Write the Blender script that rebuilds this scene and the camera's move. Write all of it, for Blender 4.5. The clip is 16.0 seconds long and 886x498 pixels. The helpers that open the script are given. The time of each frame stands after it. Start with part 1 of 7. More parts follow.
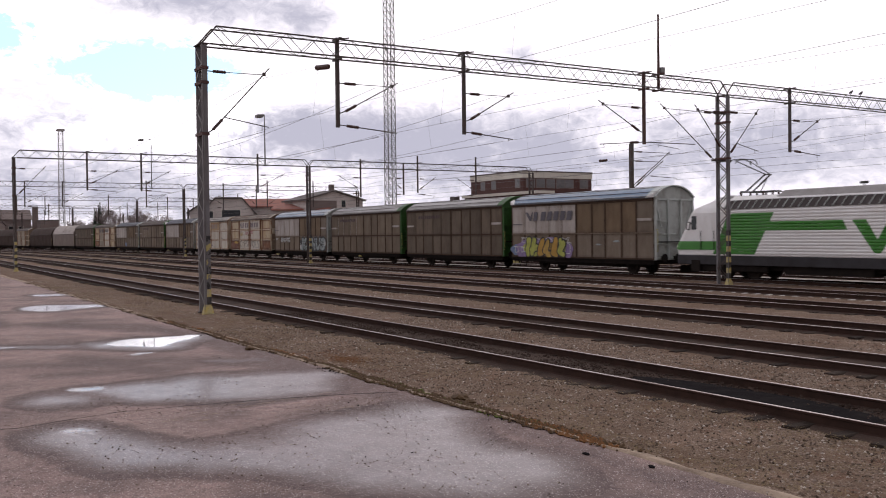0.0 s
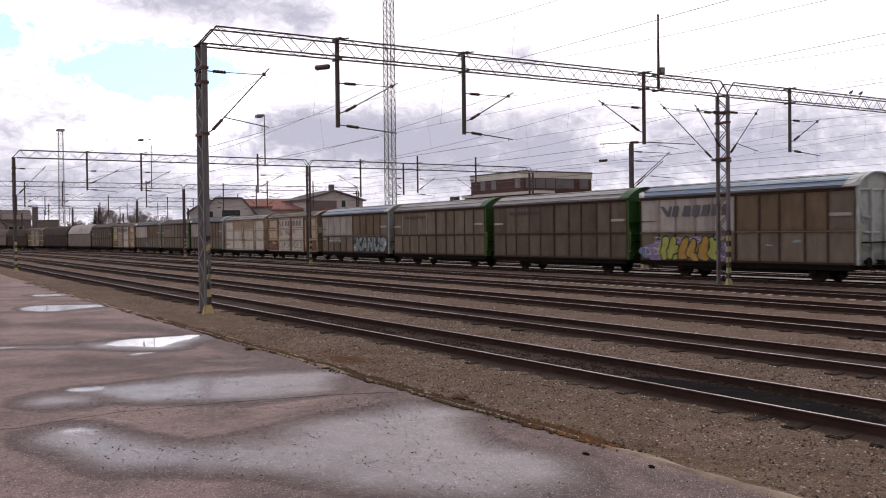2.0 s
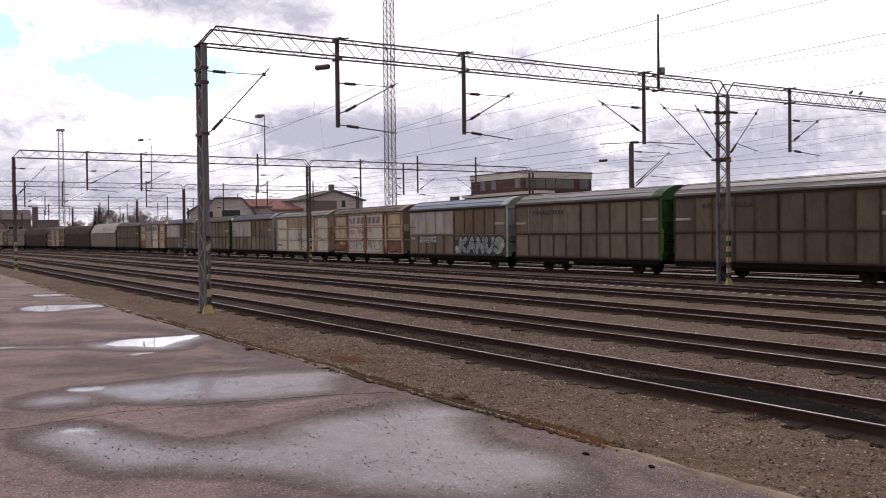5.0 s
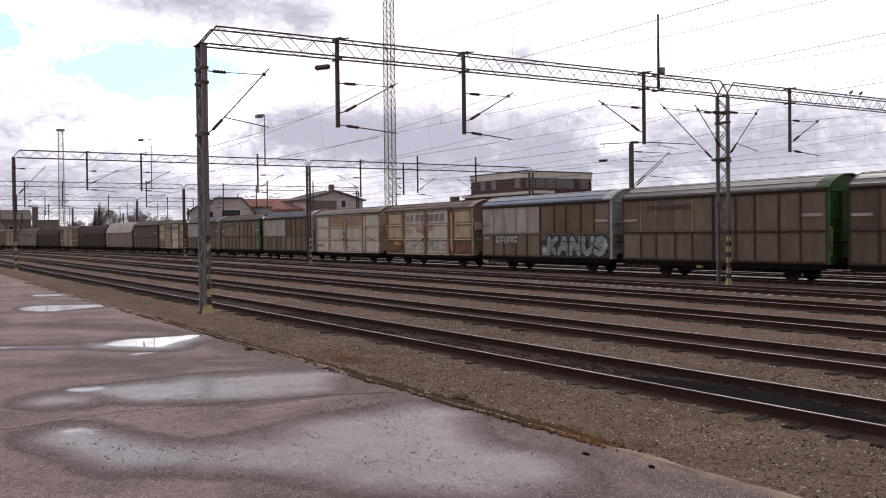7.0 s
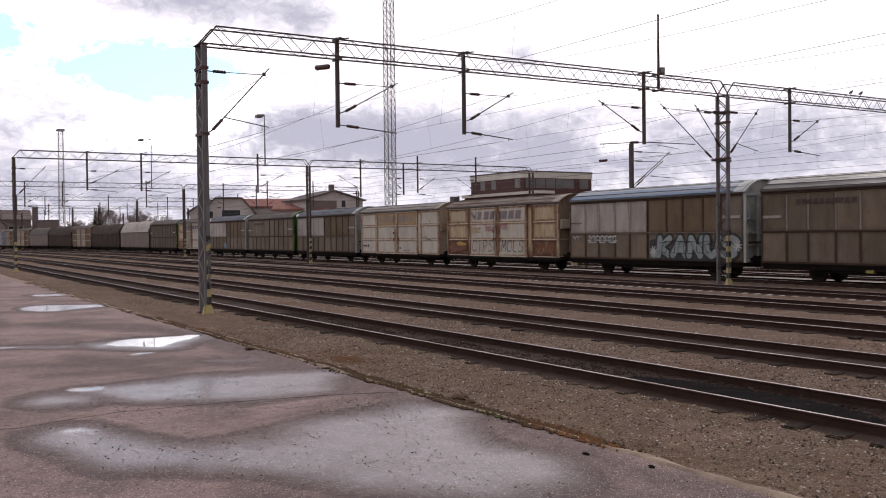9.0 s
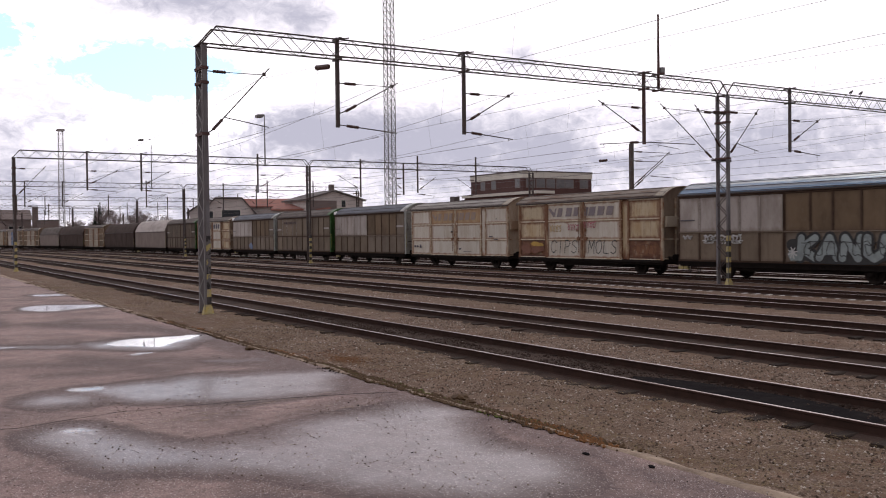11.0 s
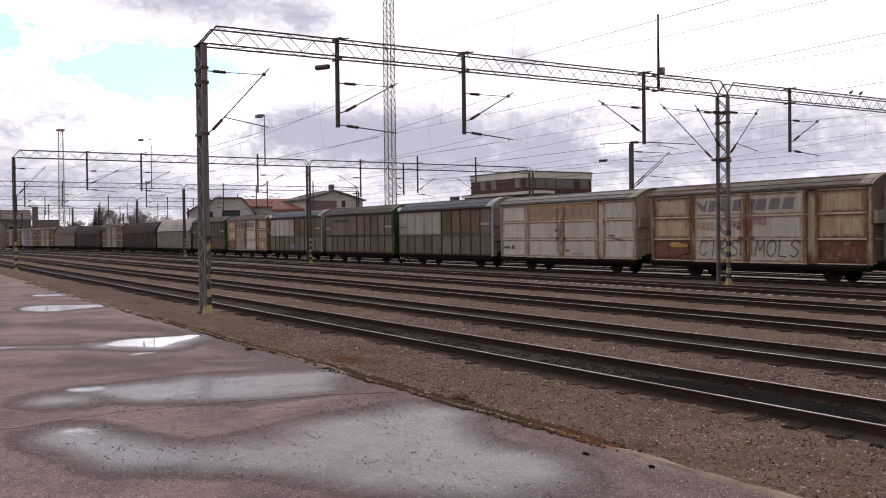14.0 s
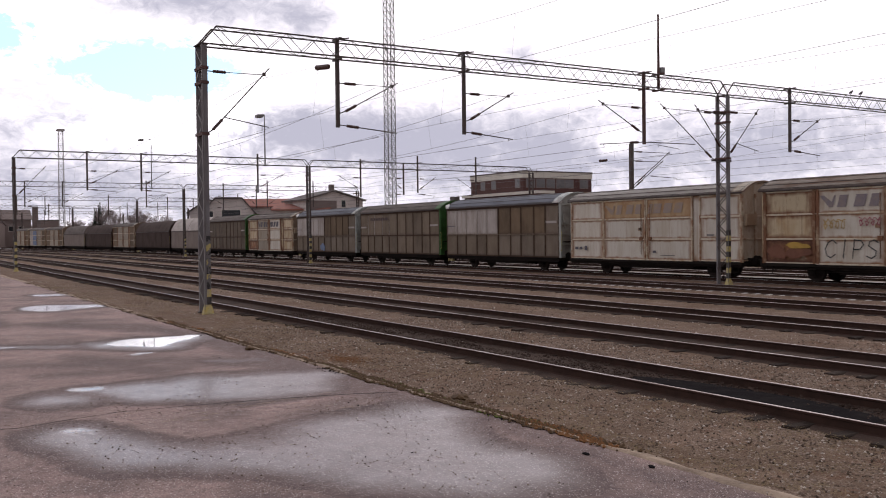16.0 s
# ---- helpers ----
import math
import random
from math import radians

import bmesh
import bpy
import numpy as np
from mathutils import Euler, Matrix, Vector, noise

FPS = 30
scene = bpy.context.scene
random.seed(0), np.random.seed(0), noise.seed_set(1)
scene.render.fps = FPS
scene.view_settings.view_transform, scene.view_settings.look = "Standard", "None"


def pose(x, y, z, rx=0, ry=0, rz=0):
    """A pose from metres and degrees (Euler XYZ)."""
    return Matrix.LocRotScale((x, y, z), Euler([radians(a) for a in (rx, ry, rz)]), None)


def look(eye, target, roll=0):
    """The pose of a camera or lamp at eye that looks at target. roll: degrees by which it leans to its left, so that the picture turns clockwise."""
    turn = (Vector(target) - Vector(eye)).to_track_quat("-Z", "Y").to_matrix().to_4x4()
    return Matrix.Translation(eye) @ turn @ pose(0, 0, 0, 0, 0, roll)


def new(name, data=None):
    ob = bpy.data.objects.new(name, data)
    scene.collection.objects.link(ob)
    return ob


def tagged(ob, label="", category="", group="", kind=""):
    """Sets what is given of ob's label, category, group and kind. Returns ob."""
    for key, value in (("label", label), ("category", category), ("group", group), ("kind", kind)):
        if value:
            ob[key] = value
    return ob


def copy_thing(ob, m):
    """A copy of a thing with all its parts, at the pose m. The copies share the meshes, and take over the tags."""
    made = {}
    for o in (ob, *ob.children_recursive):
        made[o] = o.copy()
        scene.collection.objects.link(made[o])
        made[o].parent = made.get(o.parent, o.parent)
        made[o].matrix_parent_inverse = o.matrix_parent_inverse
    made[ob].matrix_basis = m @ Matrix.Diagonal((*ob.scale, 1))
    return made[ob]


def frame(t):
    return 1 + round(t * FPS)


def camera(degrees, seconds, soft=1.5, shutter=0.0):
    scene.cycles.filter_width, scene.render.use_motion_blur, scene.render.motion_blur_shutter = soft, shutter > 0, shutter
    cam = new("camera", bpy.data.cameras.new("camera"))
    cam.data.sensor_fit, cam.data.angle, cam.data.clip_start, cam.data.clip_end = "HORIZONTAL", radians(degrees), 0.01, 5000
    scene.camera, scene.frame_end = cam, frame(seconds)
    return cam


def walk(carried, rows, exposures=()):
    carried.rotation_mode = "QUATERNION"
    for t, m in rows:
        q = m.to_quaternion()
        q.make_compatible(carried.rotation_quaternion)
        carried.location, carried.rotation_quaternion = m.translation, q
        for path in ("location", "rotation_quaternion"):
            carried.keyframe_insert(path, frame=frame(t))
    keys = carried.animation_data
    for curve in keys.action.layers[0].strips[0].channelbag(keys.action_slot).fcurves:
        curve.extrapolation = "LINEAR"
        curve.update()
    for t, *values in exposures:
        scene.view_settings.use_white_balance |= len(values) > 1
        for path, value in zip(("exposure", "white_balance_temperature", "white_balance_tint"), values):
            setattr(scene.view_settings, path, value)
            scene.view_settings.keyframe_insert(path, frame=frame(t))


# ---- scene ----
# camera: stands still
YAW, TILT = radians(31.427), radians(-0.925)
EYE = Vector((0.0, 0.0, 2.495))
FWD = Vector((-math.cos(YAW) * math.cos(TILT), math.sin(YAW) * math.cos(TILT), math.sin(TILT)))
CAMPOSE = look(EYE, EYE + FWD * 10, -0.659)
cam = camera(51.04, 16.0, soft=1.03, shutter=0.5)
walk(cam, [(0.0, CAMPOSE), (16.0, CAMPOSE)])


# ---- world ----
def world_sky():
    w = bpy.data.worlds.new("sky")
    scene.world = w
    w.use_nodes = True
    nt = w.node_tree
    N, L = nt.nodes, nt.links
    N.clear()

    def m(op, a, b=None, c=None):
        n = N.new("ShaderNodeMath")
        n.operation = op
        for i, v in enumerate((a, b, c)):
            if v is None:
                continue
            if isinstance(v, (int, float)):
                n.inputs[i].default_value = v
            else:
                L.new(v, n.inputs[i])
        return n.outputs[0]

    tc = N.new("ShaderNodeTexCoord")

    def dot(v):
        n = N.new("ShaderNodeVectorMath")
        n.operation = "DOT_PRODUCT"
        L.new(tc.outputs["Generated"], n.inputs[0])
        n.inputs[1].default_value = v
        return n.outputs["Value"]

    # bearing u and height v in degrees about the middle of the view
    a = dot((-math.cos(YAW), math.sin(YAW), 0))
    b = dot((math.sin(YAW), math.cos(YAW), 0))
    z = dot((0, 0, 1))
    u = m("MULTIPLY", m("ARCTAN2", b, a), 57.2958)
    v = m("MULTIPLY", m("ARCSINE", m("MAXIMUM", m("MINIMUM", z, 1.0), -1.0)), 57.2958)

    def noise_at(su, sv, off, detail=6, rough=0.55, dist=0.0):
        comb = N.new("ShaderNodeCombineXYZ")
        L.new(m("MULTIPLY", u, su), comb.inputs[0])
        L.new(m("MULTIPLY", v, sv), comb.inputs[1])
        comb.inputs[2].default_value = off
        n = N.new("ShaderNodeTexNoise")
        n.inputs["Scale"].default_value = 1.0
        n.inputs["Detail"].default_value = detail
        n.inputs["Roughness"].default_value = rough
        n.inputs["Distortion"].default_value = dist
        L.new(comb.outputs[0], n.inputs["Vector"])
        return n.outputs["Fac"]

    def blob(u0, v0, su, sv):
        du = m("DIVIDE", m("SUBTRACT", u, u0), su)
        dv = m("DIVIDE", m("SUBTRACT", v, v0), sv)
        return m("EXPONENT", m("MULTIPLY", m("ADD", m("MULTIPLY", du, du), m("MULTIPLY", dv, dv)), -1.0))

    def step(x, lo, hi):
        n = N.new("ShaderNodeMapRange")
        n.interpolation_type = "SMOOTHSTEP"
        n.inputs["From Min"].default_value = lo
        n.inputs["From Max"].default_value = hi
        L.new(x, n.inputs["Value"])
        return n.outputs["Result"]

    def mix(f, c1, c2):
        n = N.new("ShaderNodeMix")
        n.data_type = "RGBA"
        for s, x in ((n.inputs[0], f), (n.inputs[6], c1), (n.inputs[7], c2)):
            if isinstance(x, tuple):
                s.default_value = (*x, 1)
            elif isinstance(x, float):
                s.default_value = x
            else:
                L.new(x, s)
        return n.outputs[2]

    big = noise_at(0.10, 0.20, 3.7)
    fine = noise_at(0.36, 0.62, 9.1, 9, 0.64, 0.9)
    puff = noise_at(1.05, 1.7, 5.3, 9, 0.62, 0.9)
    n1 = m("ADD", m("MULTIPLY", big, 0.34), m("ADD", m("MULTIPLY", fine, 0.46), m("MULTIPLY", puff, 0.36)))
    n1 = m("SUBTRACT", n1, 0.08)

    def heap(blobs):
        total = None
        for u0, v0, su, sv, k in blobs:
            b_ = m("MULTIPLY", blob(u0, v0, su, sv), k)
            total = b_ if total is None else m("ADD", total, b_)
        return total

    # grey undersides of the cloud deck, and the thin places where the light comes through
    lump = heap([(11, 4.8, 13, 2.4, 0.24), (-3, 6.3, 8, 1.9, 0.27), (-14, 13.9, 6, 1.5, 0.34), (-23.5, 6.6, 4, 1.1, 0.09), (-8, 12.9, 2.4, 1.5, 0.30), (-9.5, 6.6, 3.2, 1.3, 0.14), (22, 6.5, 5, 1.6, 0.12), (5, 10.8, 2.6, 1.2, 0.36), (-21, 3.0, 9, 1.6, 0.17)])
    lump = m("ADD", lump, m("ADD", m("MULTIPLY", step(v, 15.0, 28.0), 0.11), m("MULTIPLY", m("SUBTRACT", 1.0, step(v, 3.0, 11.0)), 0.16)))
    glow = heap([(14, 13, 17, 4.2, 0.34), (10.6, 5.5, 1.5, 0.8, 0.42), (20, 2.3, 3, 0.5, 0.14), (-8.5, 3.4, 4, 0.9, 0.12), (-15, 8.6, 4, 1.2, 0.18)])
    g = m("SUBTRACT", m("ADD", n1, lump), glow)
    grey = step(g, 0.435, 0.91)
    # the thinnest cloud, low ahead of the puddles, is far brighter than white
    dazzle = m("MULTIPLY", blob(-16.5, 6.4, 6, 1.5), m("SUBTRACT", 1.0, grey))
    cloud = mix(dazzle, mix(grey, SKY_WHITE, SKY_GREY), (2.3, 2.2, 2.3))
    # clear patch
    bl = m("ADD", m("ADD", m("MULTIPLY", blob(-17.0, 9.7, 5.0, 1.7), 1.1), m("MULTIPLY", blob(-27.0, 11.2, 3.0, 1.5), 0.9)), m("ADD", m("MULTIPLY", m("SUBTRACT", fine, 0.5), 1.1), m("MULTIPLY", m("SUBTRACT", puff, 0.5), 0.7)))
    blue = step(bl, 0.34, 0.52)
    sky = N.new("ShaderNodeTexSky")
    sky.sky_type = "NISHITA"
    sky.sun_disc = False
    sky.sun_elevation = SUN_EL
    sky.sun_rotation = SUN_ROT
    sc = N.new("ShaderNodeMix")
    sc.data_type = "RGBA"
    sc.blend_type = "ADD"
    sc.inputs[0].default_value = 0.06
    sc.inputs[6].default_value = (0.42, 0.70, 1.0, 1)
    L.new(sky.outputs[0], sc.inputs[7])
    col = mix(blue, cloud, sc.outputs[2])
    bg = N.new("ShaderNodeBackground")
    L.new(col, bg.inputs[0])
    # the deck is thinnest round the hidden sun ahead and thick and dull behind
    dull = N.new("ShaderNodeMapRange")
    dull.interpolation_type = "SMOOTHSTEP"
    for i, x in ((1, -0.5), (2, 0.75), (3, SKY_BACK), (4, SKY_STRENGTH)):
        dull.inputs[i].default_value = x
    L.new(a, dull.inputs[0])
    L.new(dull.outputs[0], bg.inputs[1])
    out = N.new("ShaderNodeOutputWorld")
    L.new(bg.outputs[0], out.inputs[0])


SKY_WHITE, SKY_GREY, SKY_STRENGTH, SKY_BACK = (1.26, 1.185, 1.26), (0.515, 0.505, 0.615), 1.06, 0.45
SUN_EL, SUN_ROT = radians(38), radians(-42)
world_sky()
lamp = bpy.data.lights.new("sun", "SUN")
lamp.energy, lamp.angle, lamp.color = 0.5, radians(14), (1.0, 0.95, 0.88)
sun = new("sun", lamp)
sun.matrix_world = look((0, 0, 0), (0.50, -0.62, -0.62))
scene.view_settings.exposure = 0.0


# ---- materials ----
def mat(name, col, rough=0.7, metal=0.0, col2=None, amount=0.5, scale=3.0, stretch=(1, 1, 1), col3=None, fine=40.0,
        spots=0.0, bump=0.15, bump_scale=None, vary=0.0, spec=0.5, lo=0.42, hi=0.66, edge=0.0, edge_col=(0.15, 0.06, 0.028), edge_w=0.16, relief=0.0, runs=0.0, run_col=(0.22, 0.09, 0.04)):
    """Surface with coarse blotches of col2, fine spots of col3 and relief."""
    mt = bpy.data.materials.new(name)
    mt.use_nodes = True
    nt = mt.node_tree
    N, L = nt.nodes, nt.links
    p = N["Principled BSDF"]
    p.inputs["Roughness"].default_value = rough
    p.inputs["Metallic"].default_value = metal
    p.inputs["Specular IOR Level"].default_value = spec
    tc = N.new("ShaderNodeTexCoord")
    mp = N.new("ShaderNodeMapping")
    mp.inputs["Scale"].default_value = stretch
    L.new(tc.outputs["Object"], mp.inputs[0])
    info = N.new("ShaderNodeObjectInfo")
    ofs = N.new("ShaderNodeVectorMath")
    ofs.operation = "MULTIPLY_ADD"
    ofs.inputs[1].default_value = (1, 1, 1)
    L.new(mp.outputs[0], ofs.inputs[0])
    sc = N.new("ShaderNodeMath")
    sc.operation = "MULTIPLY"
    sc.inputs[1].default_value = 37.0
    L.new(info.outputs["Random"], sc.inputs[0])
    L.new(sc.outputs[0], ofs.inputs[2])

    def nz(scale_, detail):
        n = N.new("ShaderNodeTexNoise")
        n.inputs["Scale"].default_value = scale_
        n.inputs["Detail"].default_value = detail
        n.inputs["Roughness"].default_value = 0.6
        L.new(ofs.outputs[0], n.inputs["Vector"])
        return n.outputs["Fac"]

    def ramp(x, lo_, hi_, top):
        n = N.new("ShaderNodeMapRange")
        n.inputs["From Min"].default_value = lo_
        n.inputs["From Max"].default_value = hi_
        n.inputs["To Max"].default_value = top
        L.new(x, n.inputs["Value"])
        return n.outputs["Result"]

    def mixc(f, c1, c2):
        n = N.new("ShaderNodeMix")
        n.data_type = "RGBA"
        L.new(f, n.inputs[0])
        for s, x in ((n.inputs[6], c1), (n.inputs[7], c2)):
            if isinstance(x, tuple):
                s.default_value = (*x, 1)
            else:
                L.new(x, s)
        return n.outputs[2]

    a = nz(scale, 7)
    f = nz(fine, 4)
    c = mixc(ramp(a, lo, hi, amount), tuple(col), tuple(col2 or [x * 0.6 for x in col]))
    if spots > 0:
        c = mixc(ramp(f, 0.56, 0.72, spots), c, tuple(col3 or [x * 0.4 for x in col]))
    if edge > 0:
        # rust creeping in from the rim of each panel
        sp = N.new("ShaderNodeSeparateXYZ")
        L.new(tc.outputs["Generated"], sp.inputs[0])

        def mm(op, a_, b_):
            n = N.new("ShaderNodeMath")
            n.operation = op
            for i_, v_ in enumerate((a_, b_)):
                if isinstance(v_, (int, float)):
                    n.inputs[i_].default_value = v_
                else:
                    L.new(v_, n.inputs[i_])
            return n.outputs[0]

        rim = None
        for ax in (0, 2):
            g_ = mm("MINIMUM", sp.outputs[ax], mm("SUBTRACT", 1.0, sp.outputs[ax]))
            rim = g_ if rim is None else mm("MINIMUM", rim, g_)
        fld = mm("SUBTRACT", mm("MULTIPLY", nz(2.6, 6), edge_w * 2.2), rim)
        c = mixc(ramp(fld, 0.0, edge_w, edge), c, tuple(edge_col))
    if runs > 0:
        # rust that has run down the panel in streaks
        st = N.new("ShaderNodeMapping")
        st.inputs["Scale"].default_value = (5.0, 1.0, 0.28)
        L.new(ofs.outputs[0], st.inputs[0])
        rn = N.new("ShaderNodeTexNoise")
        rn.inputs["Scale"].default_value = 1.6
        rn.inputs["Detail"].default_value = 6
        rn.inputs["Roughness"].default_value = 0.65
        L.new(st.outputs[0], rn.inputs["Vector"])
        c = mixc(ramp(rn.outputs["Fac"], 0.53, 0.72, runs), c, tuple(run_col))
    if vary > 0:
        hv = N.new("ShaderNodeHueSaturation")
        L.new(ramp(info.outputs["Random"], 0, 1, 2 * vary), hv.inputs["Value"])
        sh = N.new("ShaderNodeMath")
        sh.inputs[1].default_value = 1 - vary
        L.new(ramp(info.outputs["Random"], 0, 1, 2 * vary), sh.inputs[0])
        L.new(sh.outputs[0], hv.inputs["Value"])
        L.new(c, hv.inputs["Color"])
        c = hv.outputs[0]
    L.new(c, p.inputs["Base Color"])
    rr = N.new("ShaderNodeMath")
    rr.operation = "MULTIPLY_ADD"
    rr.inputs[1].default_value = 0.25
    rr.inputs[2].default_value = rough - 0.12
    rr.use_clamp = True
    L.new(a, rr.inputs[0])
    L.new(rr.outputs[0], p.inputs["Roughness"])
    if bump > 0:
        bp = N.new("ShaderNodeBump")
        bp.inputs["Strength"].default_value = bump
        bp.inputs["Distance"].default_value = 0.02
        L.new(nz(bump_scale or fine, 5), bp.inputs["Height"])
        L.new(bp.outputs[0], p.inputs["Normal"])
        if relief > 0:
            b2 = N.new("ShaderNodeBump")
            b2.inputs["Strength"].default_value = 1.0
            b2.inputs["Distance"].default_value = relief
            L.new(nz(scale * 2.2, 4), b2.inputs["Height"])
            L.new(b2.outputs[0], bp.inputs["Normal"])
    return mt


STEEL = mat("galvanised_steel", (0.225, 0.22, 0.215), 0.6, 0.15, (0.13, 0.115, 0.105), 0.8, 2.2, (1, 1, 0.5), fine=30, spots=0.35)
RAILDULL = mat("dull_rail_head", (0.17, 0.125, 0.11), 0.55, 0.5, (0.06, 0.04, 0.035), 0.8, 1.2, (0.3, 3, 1), bump=0.03)
# steel of the far tower, with the distance haze mixed into its colour
STEEL_HAZED = mat("haze_paled_steel", (0.42, 0.40, 0.40), 0.7, 0, (0.33, 0.31, 0.31), 0.5, 0.5, bump=0)
STEEL_DARK = mat("dark_weathered_steel", (0.075, 0.062, 0.058), 0.65, 0.2, (0.10, 0.055, 0.04), 0.6, 3.0, fine=40, spots=0.3)
STEEL_RED = mat("rusty_red_steel", (0.11, 0.05, 0.042), 0.75, 0.1, (0.06, 0.04, 0.035), 0.7, 3.0, fine=40, spots=0.3)
WIRE = mat("oxidised_wire", (0.16, 0.14, 0.14), 0.6, 0.2, amount=0.3, bump=0)
INSUL = mat("brown_glazed_porcelain", (0.075, 0.035, 0.028), 0.25, 0, amount=0.3, bump=0)
YELLOW = mat("worn_yellow_paint", (0.50, 0.40, 0.13), 0.7, 0, (0.40, 0.36, 0.26), 0.85, 5, fine=16, spots=0.85, col3=(0.085, 0.07, 0.055))
MASTSTEEL = mat("dull_painted_mast_steel", (0.19, 0.18, 0.185), 0.6, 0.15, (0.12, 0.10, 0.10), 0.8, 2.2, (1, 1, 0.5), fine=30, spots=0.35, col3=(0.10, 0.05, 0.035))
FLAKED = mat("flaked_yellow_paint", (0.15, 0.14, 0.14), 0.65, 0.1, (0.46, 0.38, 0.15), 1.0, 7, fine=22, spots=0.4, lo=0.47, hi=0.52)
FLAKED_BLACK = mat("flaked_black_paint", (0.14, 0.13, 0.13), 0.65, 0.1, (0.03, 0.028, 0.028), 1.0, 6, fine=22, spots=0.3, lo=0.47, hi=0.52)
BLACK = mat("worn_black_paint", (0.026, 0.024, 0.024), 0.6, 0, (0.10, 0.09, 0.08), 0.6, 6, fine=18, spots=0.5, col3=(0.17, 0.15, 0.125))
RAILSIDE = mat("rusty_rail_side", (0.056, 0.032, 0.025), 0.95, 0.0, (0.034, 0.022, 0.018), 0.7, 4, fine=60, spots=0.3, spec=0.1)
RAILHEAD = mat("worn_rail_head", (0.42, 0.36, 0.35), 0.42, 0.8, (0.16, 0.11, 0.095), 0.8, 1.2, (0.3, 3, 1), bump=0.03)
RAILBRIGHT = mat("polished_rail_head", (0.80, 0.78, 0.77), 0.42, 0.9, (0.62, 0.59, 0.58), 0.5, 1.2, (0.3, 3, 1), bump=0.02)
PATH = mat("pale_sandy_path", (0.34, 0.295, 0.265), 0.95, 0, (0.25, 0.21, 0.185), 0.7, 0.8, fine=12, spots=0.3, bump=0.3, spec=0.1)
TIMBER = mat("old_timber_sleeper", (0.042, 0.031, 0.026), 0.95, 0, (0.08, 0.064, 0.053), 0.6, 2.5, (6, 0.7, 6), fine=30, spots=0.4, bump=0.5, vary=0.25, spec=0.08)
CONCRETE = mat("concrete_sleeper", (0.50, 0.47, 0.44), 0.85, 0, (0.32, 0.29, 0.265), 0.6, 4, fine=50, spots=0.25, bump=0.3, vary=0.15)
BALLAST = mat("oily_ballast", (0.068, 0.047, 0.038), 0.95, 0, (0.034, 0.024, 0.02), 0.7, 1.3, fine=22, spots=0.55, col3=(0.13, 0.10, 0.083), bump=1.0, bump_scale=26, spec=0.06)
COAL = mat("dark_spilled_grit", (0.019, 0.017, 0.018), 1.0, 0, (0.03, 0.027, 0.026), 0.7, 3, fine=40, spots=0.4, col3=(0.06, 0.055, 0.05), bump=0.8, spec=0.0)
GRASS = mat("dry_grass", (0.27, 0.20, 0.11), 0.9, 0, (0.15, 0.105, 0.06), 0.7, 1.5, bump=0, vary=0.2, spec=0.1)
RUSTGRASS = mat("rust_brown_grass", (0.24, 0.12, 0.055), 0.95, 0, (0.10, 0.05, 0.025), 0.6, 2, bump=0, spec=0.05)
MOSS = mat("green_moss", (0.11, 0.14, 0.035), 0.95, 0, (0.12, 0.085, 0.045), 0.7, 6, fine=50, spots=0.4, bump=0.8, spec=0.1)
EDGE = mat("sandy_kerb_edge", (0.40, 0.31, 0.23), 0.95, 0, (0.16, 0.12, 0.095), 0.8, 2.2, fine=35, spots=0.5, col3=(0.09, 0.07, 0.055), bump=0.9, spec=0.2)
LITTER = mat("wet_leaf_litter", (0.12, 0.075, 0.04), 0.85, 0, (0.06, 0.04, 0.028), 0.7, 8, fine=40, spots=0.5, bump=0.8, spec=0.2)
UNDER = mat("grimy_underframe", (0.018, 0.015, 0.014), 0.95, 0, (0.032, 0.025, 0.021), 0.6, 3, fine=30, spots=0.3, spec=0.1)
WHEEL = mat("brake_dusted_wheel", (0.025, 0.019, 0.017), 0.9, 0.0, (0.04, 0.03, 0.024), 0.6, 4, spec=0.15)
TAUPE = mat("grimy_taupe_panel", (0.20, 0.156, 0.112), 0.75, 0, (0.143, 0.108, 0.076), 0.85, 1.1, (1, 1, 0.45), fine=9, spots=0.35, col3=(0.092, 0.065, 0.048), bump=0.12, vary=0.16, spec=0.3, edge=0.45, edge_col=(0.095, 0.062, 0.043), edge_w=0.10, runs=0.4, run_col=(0.092, 0.06, 0.042))
TAUPE_DARK = mat("sooty_taupe_panel", (0.148, 0.114, 0.081), 0.75, 0, (0.10, 0.073, 0.053), 0.85, 1.1, (1, 1, 0.45), fine=9, spots=0.35, col3=(0.064, 0.046, 0.034), bump=0.12, vary=0.16, spec=0.3, edge=0.45, edge_col=(0.07, 0.047, 0.034), edge_w=0.10, runs=0.4, run_col=(0.066, 0.044, 0.032))
BROWN = mat("dirty_brown_panel", (0.175, 0.122, 0.073), 0.75, 0, (0.115, 0.078, 0.048), 0.85, 1.2, (1, 1, 0.4), fine=9, spots=0.35, col3=(0.20, 0.16, 0.12), bump=0.12, vary=0.2, spec=0.3, edge=0.4, edge_col=(0.08, 0.05, 0.034), edge_w=0.10)
RIB = mat("rusty_brown_rib", (0.084, 0.053, 0.037), 0.85, 0, (0.046, 0.029, 0.022), 0.7, 2, fine=20, spots=0.3, spec=0.2)
TAUPE_PALE = mat("washed_out_taupe_panel", (0.205, 0.165, 0.125), 0.75, 0, (0.15, 0.115, 0.085), 0.85, 1.1, (1, 1, 0.45), fine=9, spots=0.35, col3=(0.27, 0.235, 0.195), bump=0.12, vary=0.12, spec=0.3, edge=0.5, edge_col=(0.10, 0.07, 0.05), edge_w=0.10, runs=0.3, run_col=(0.10, 0.07, 0.05))
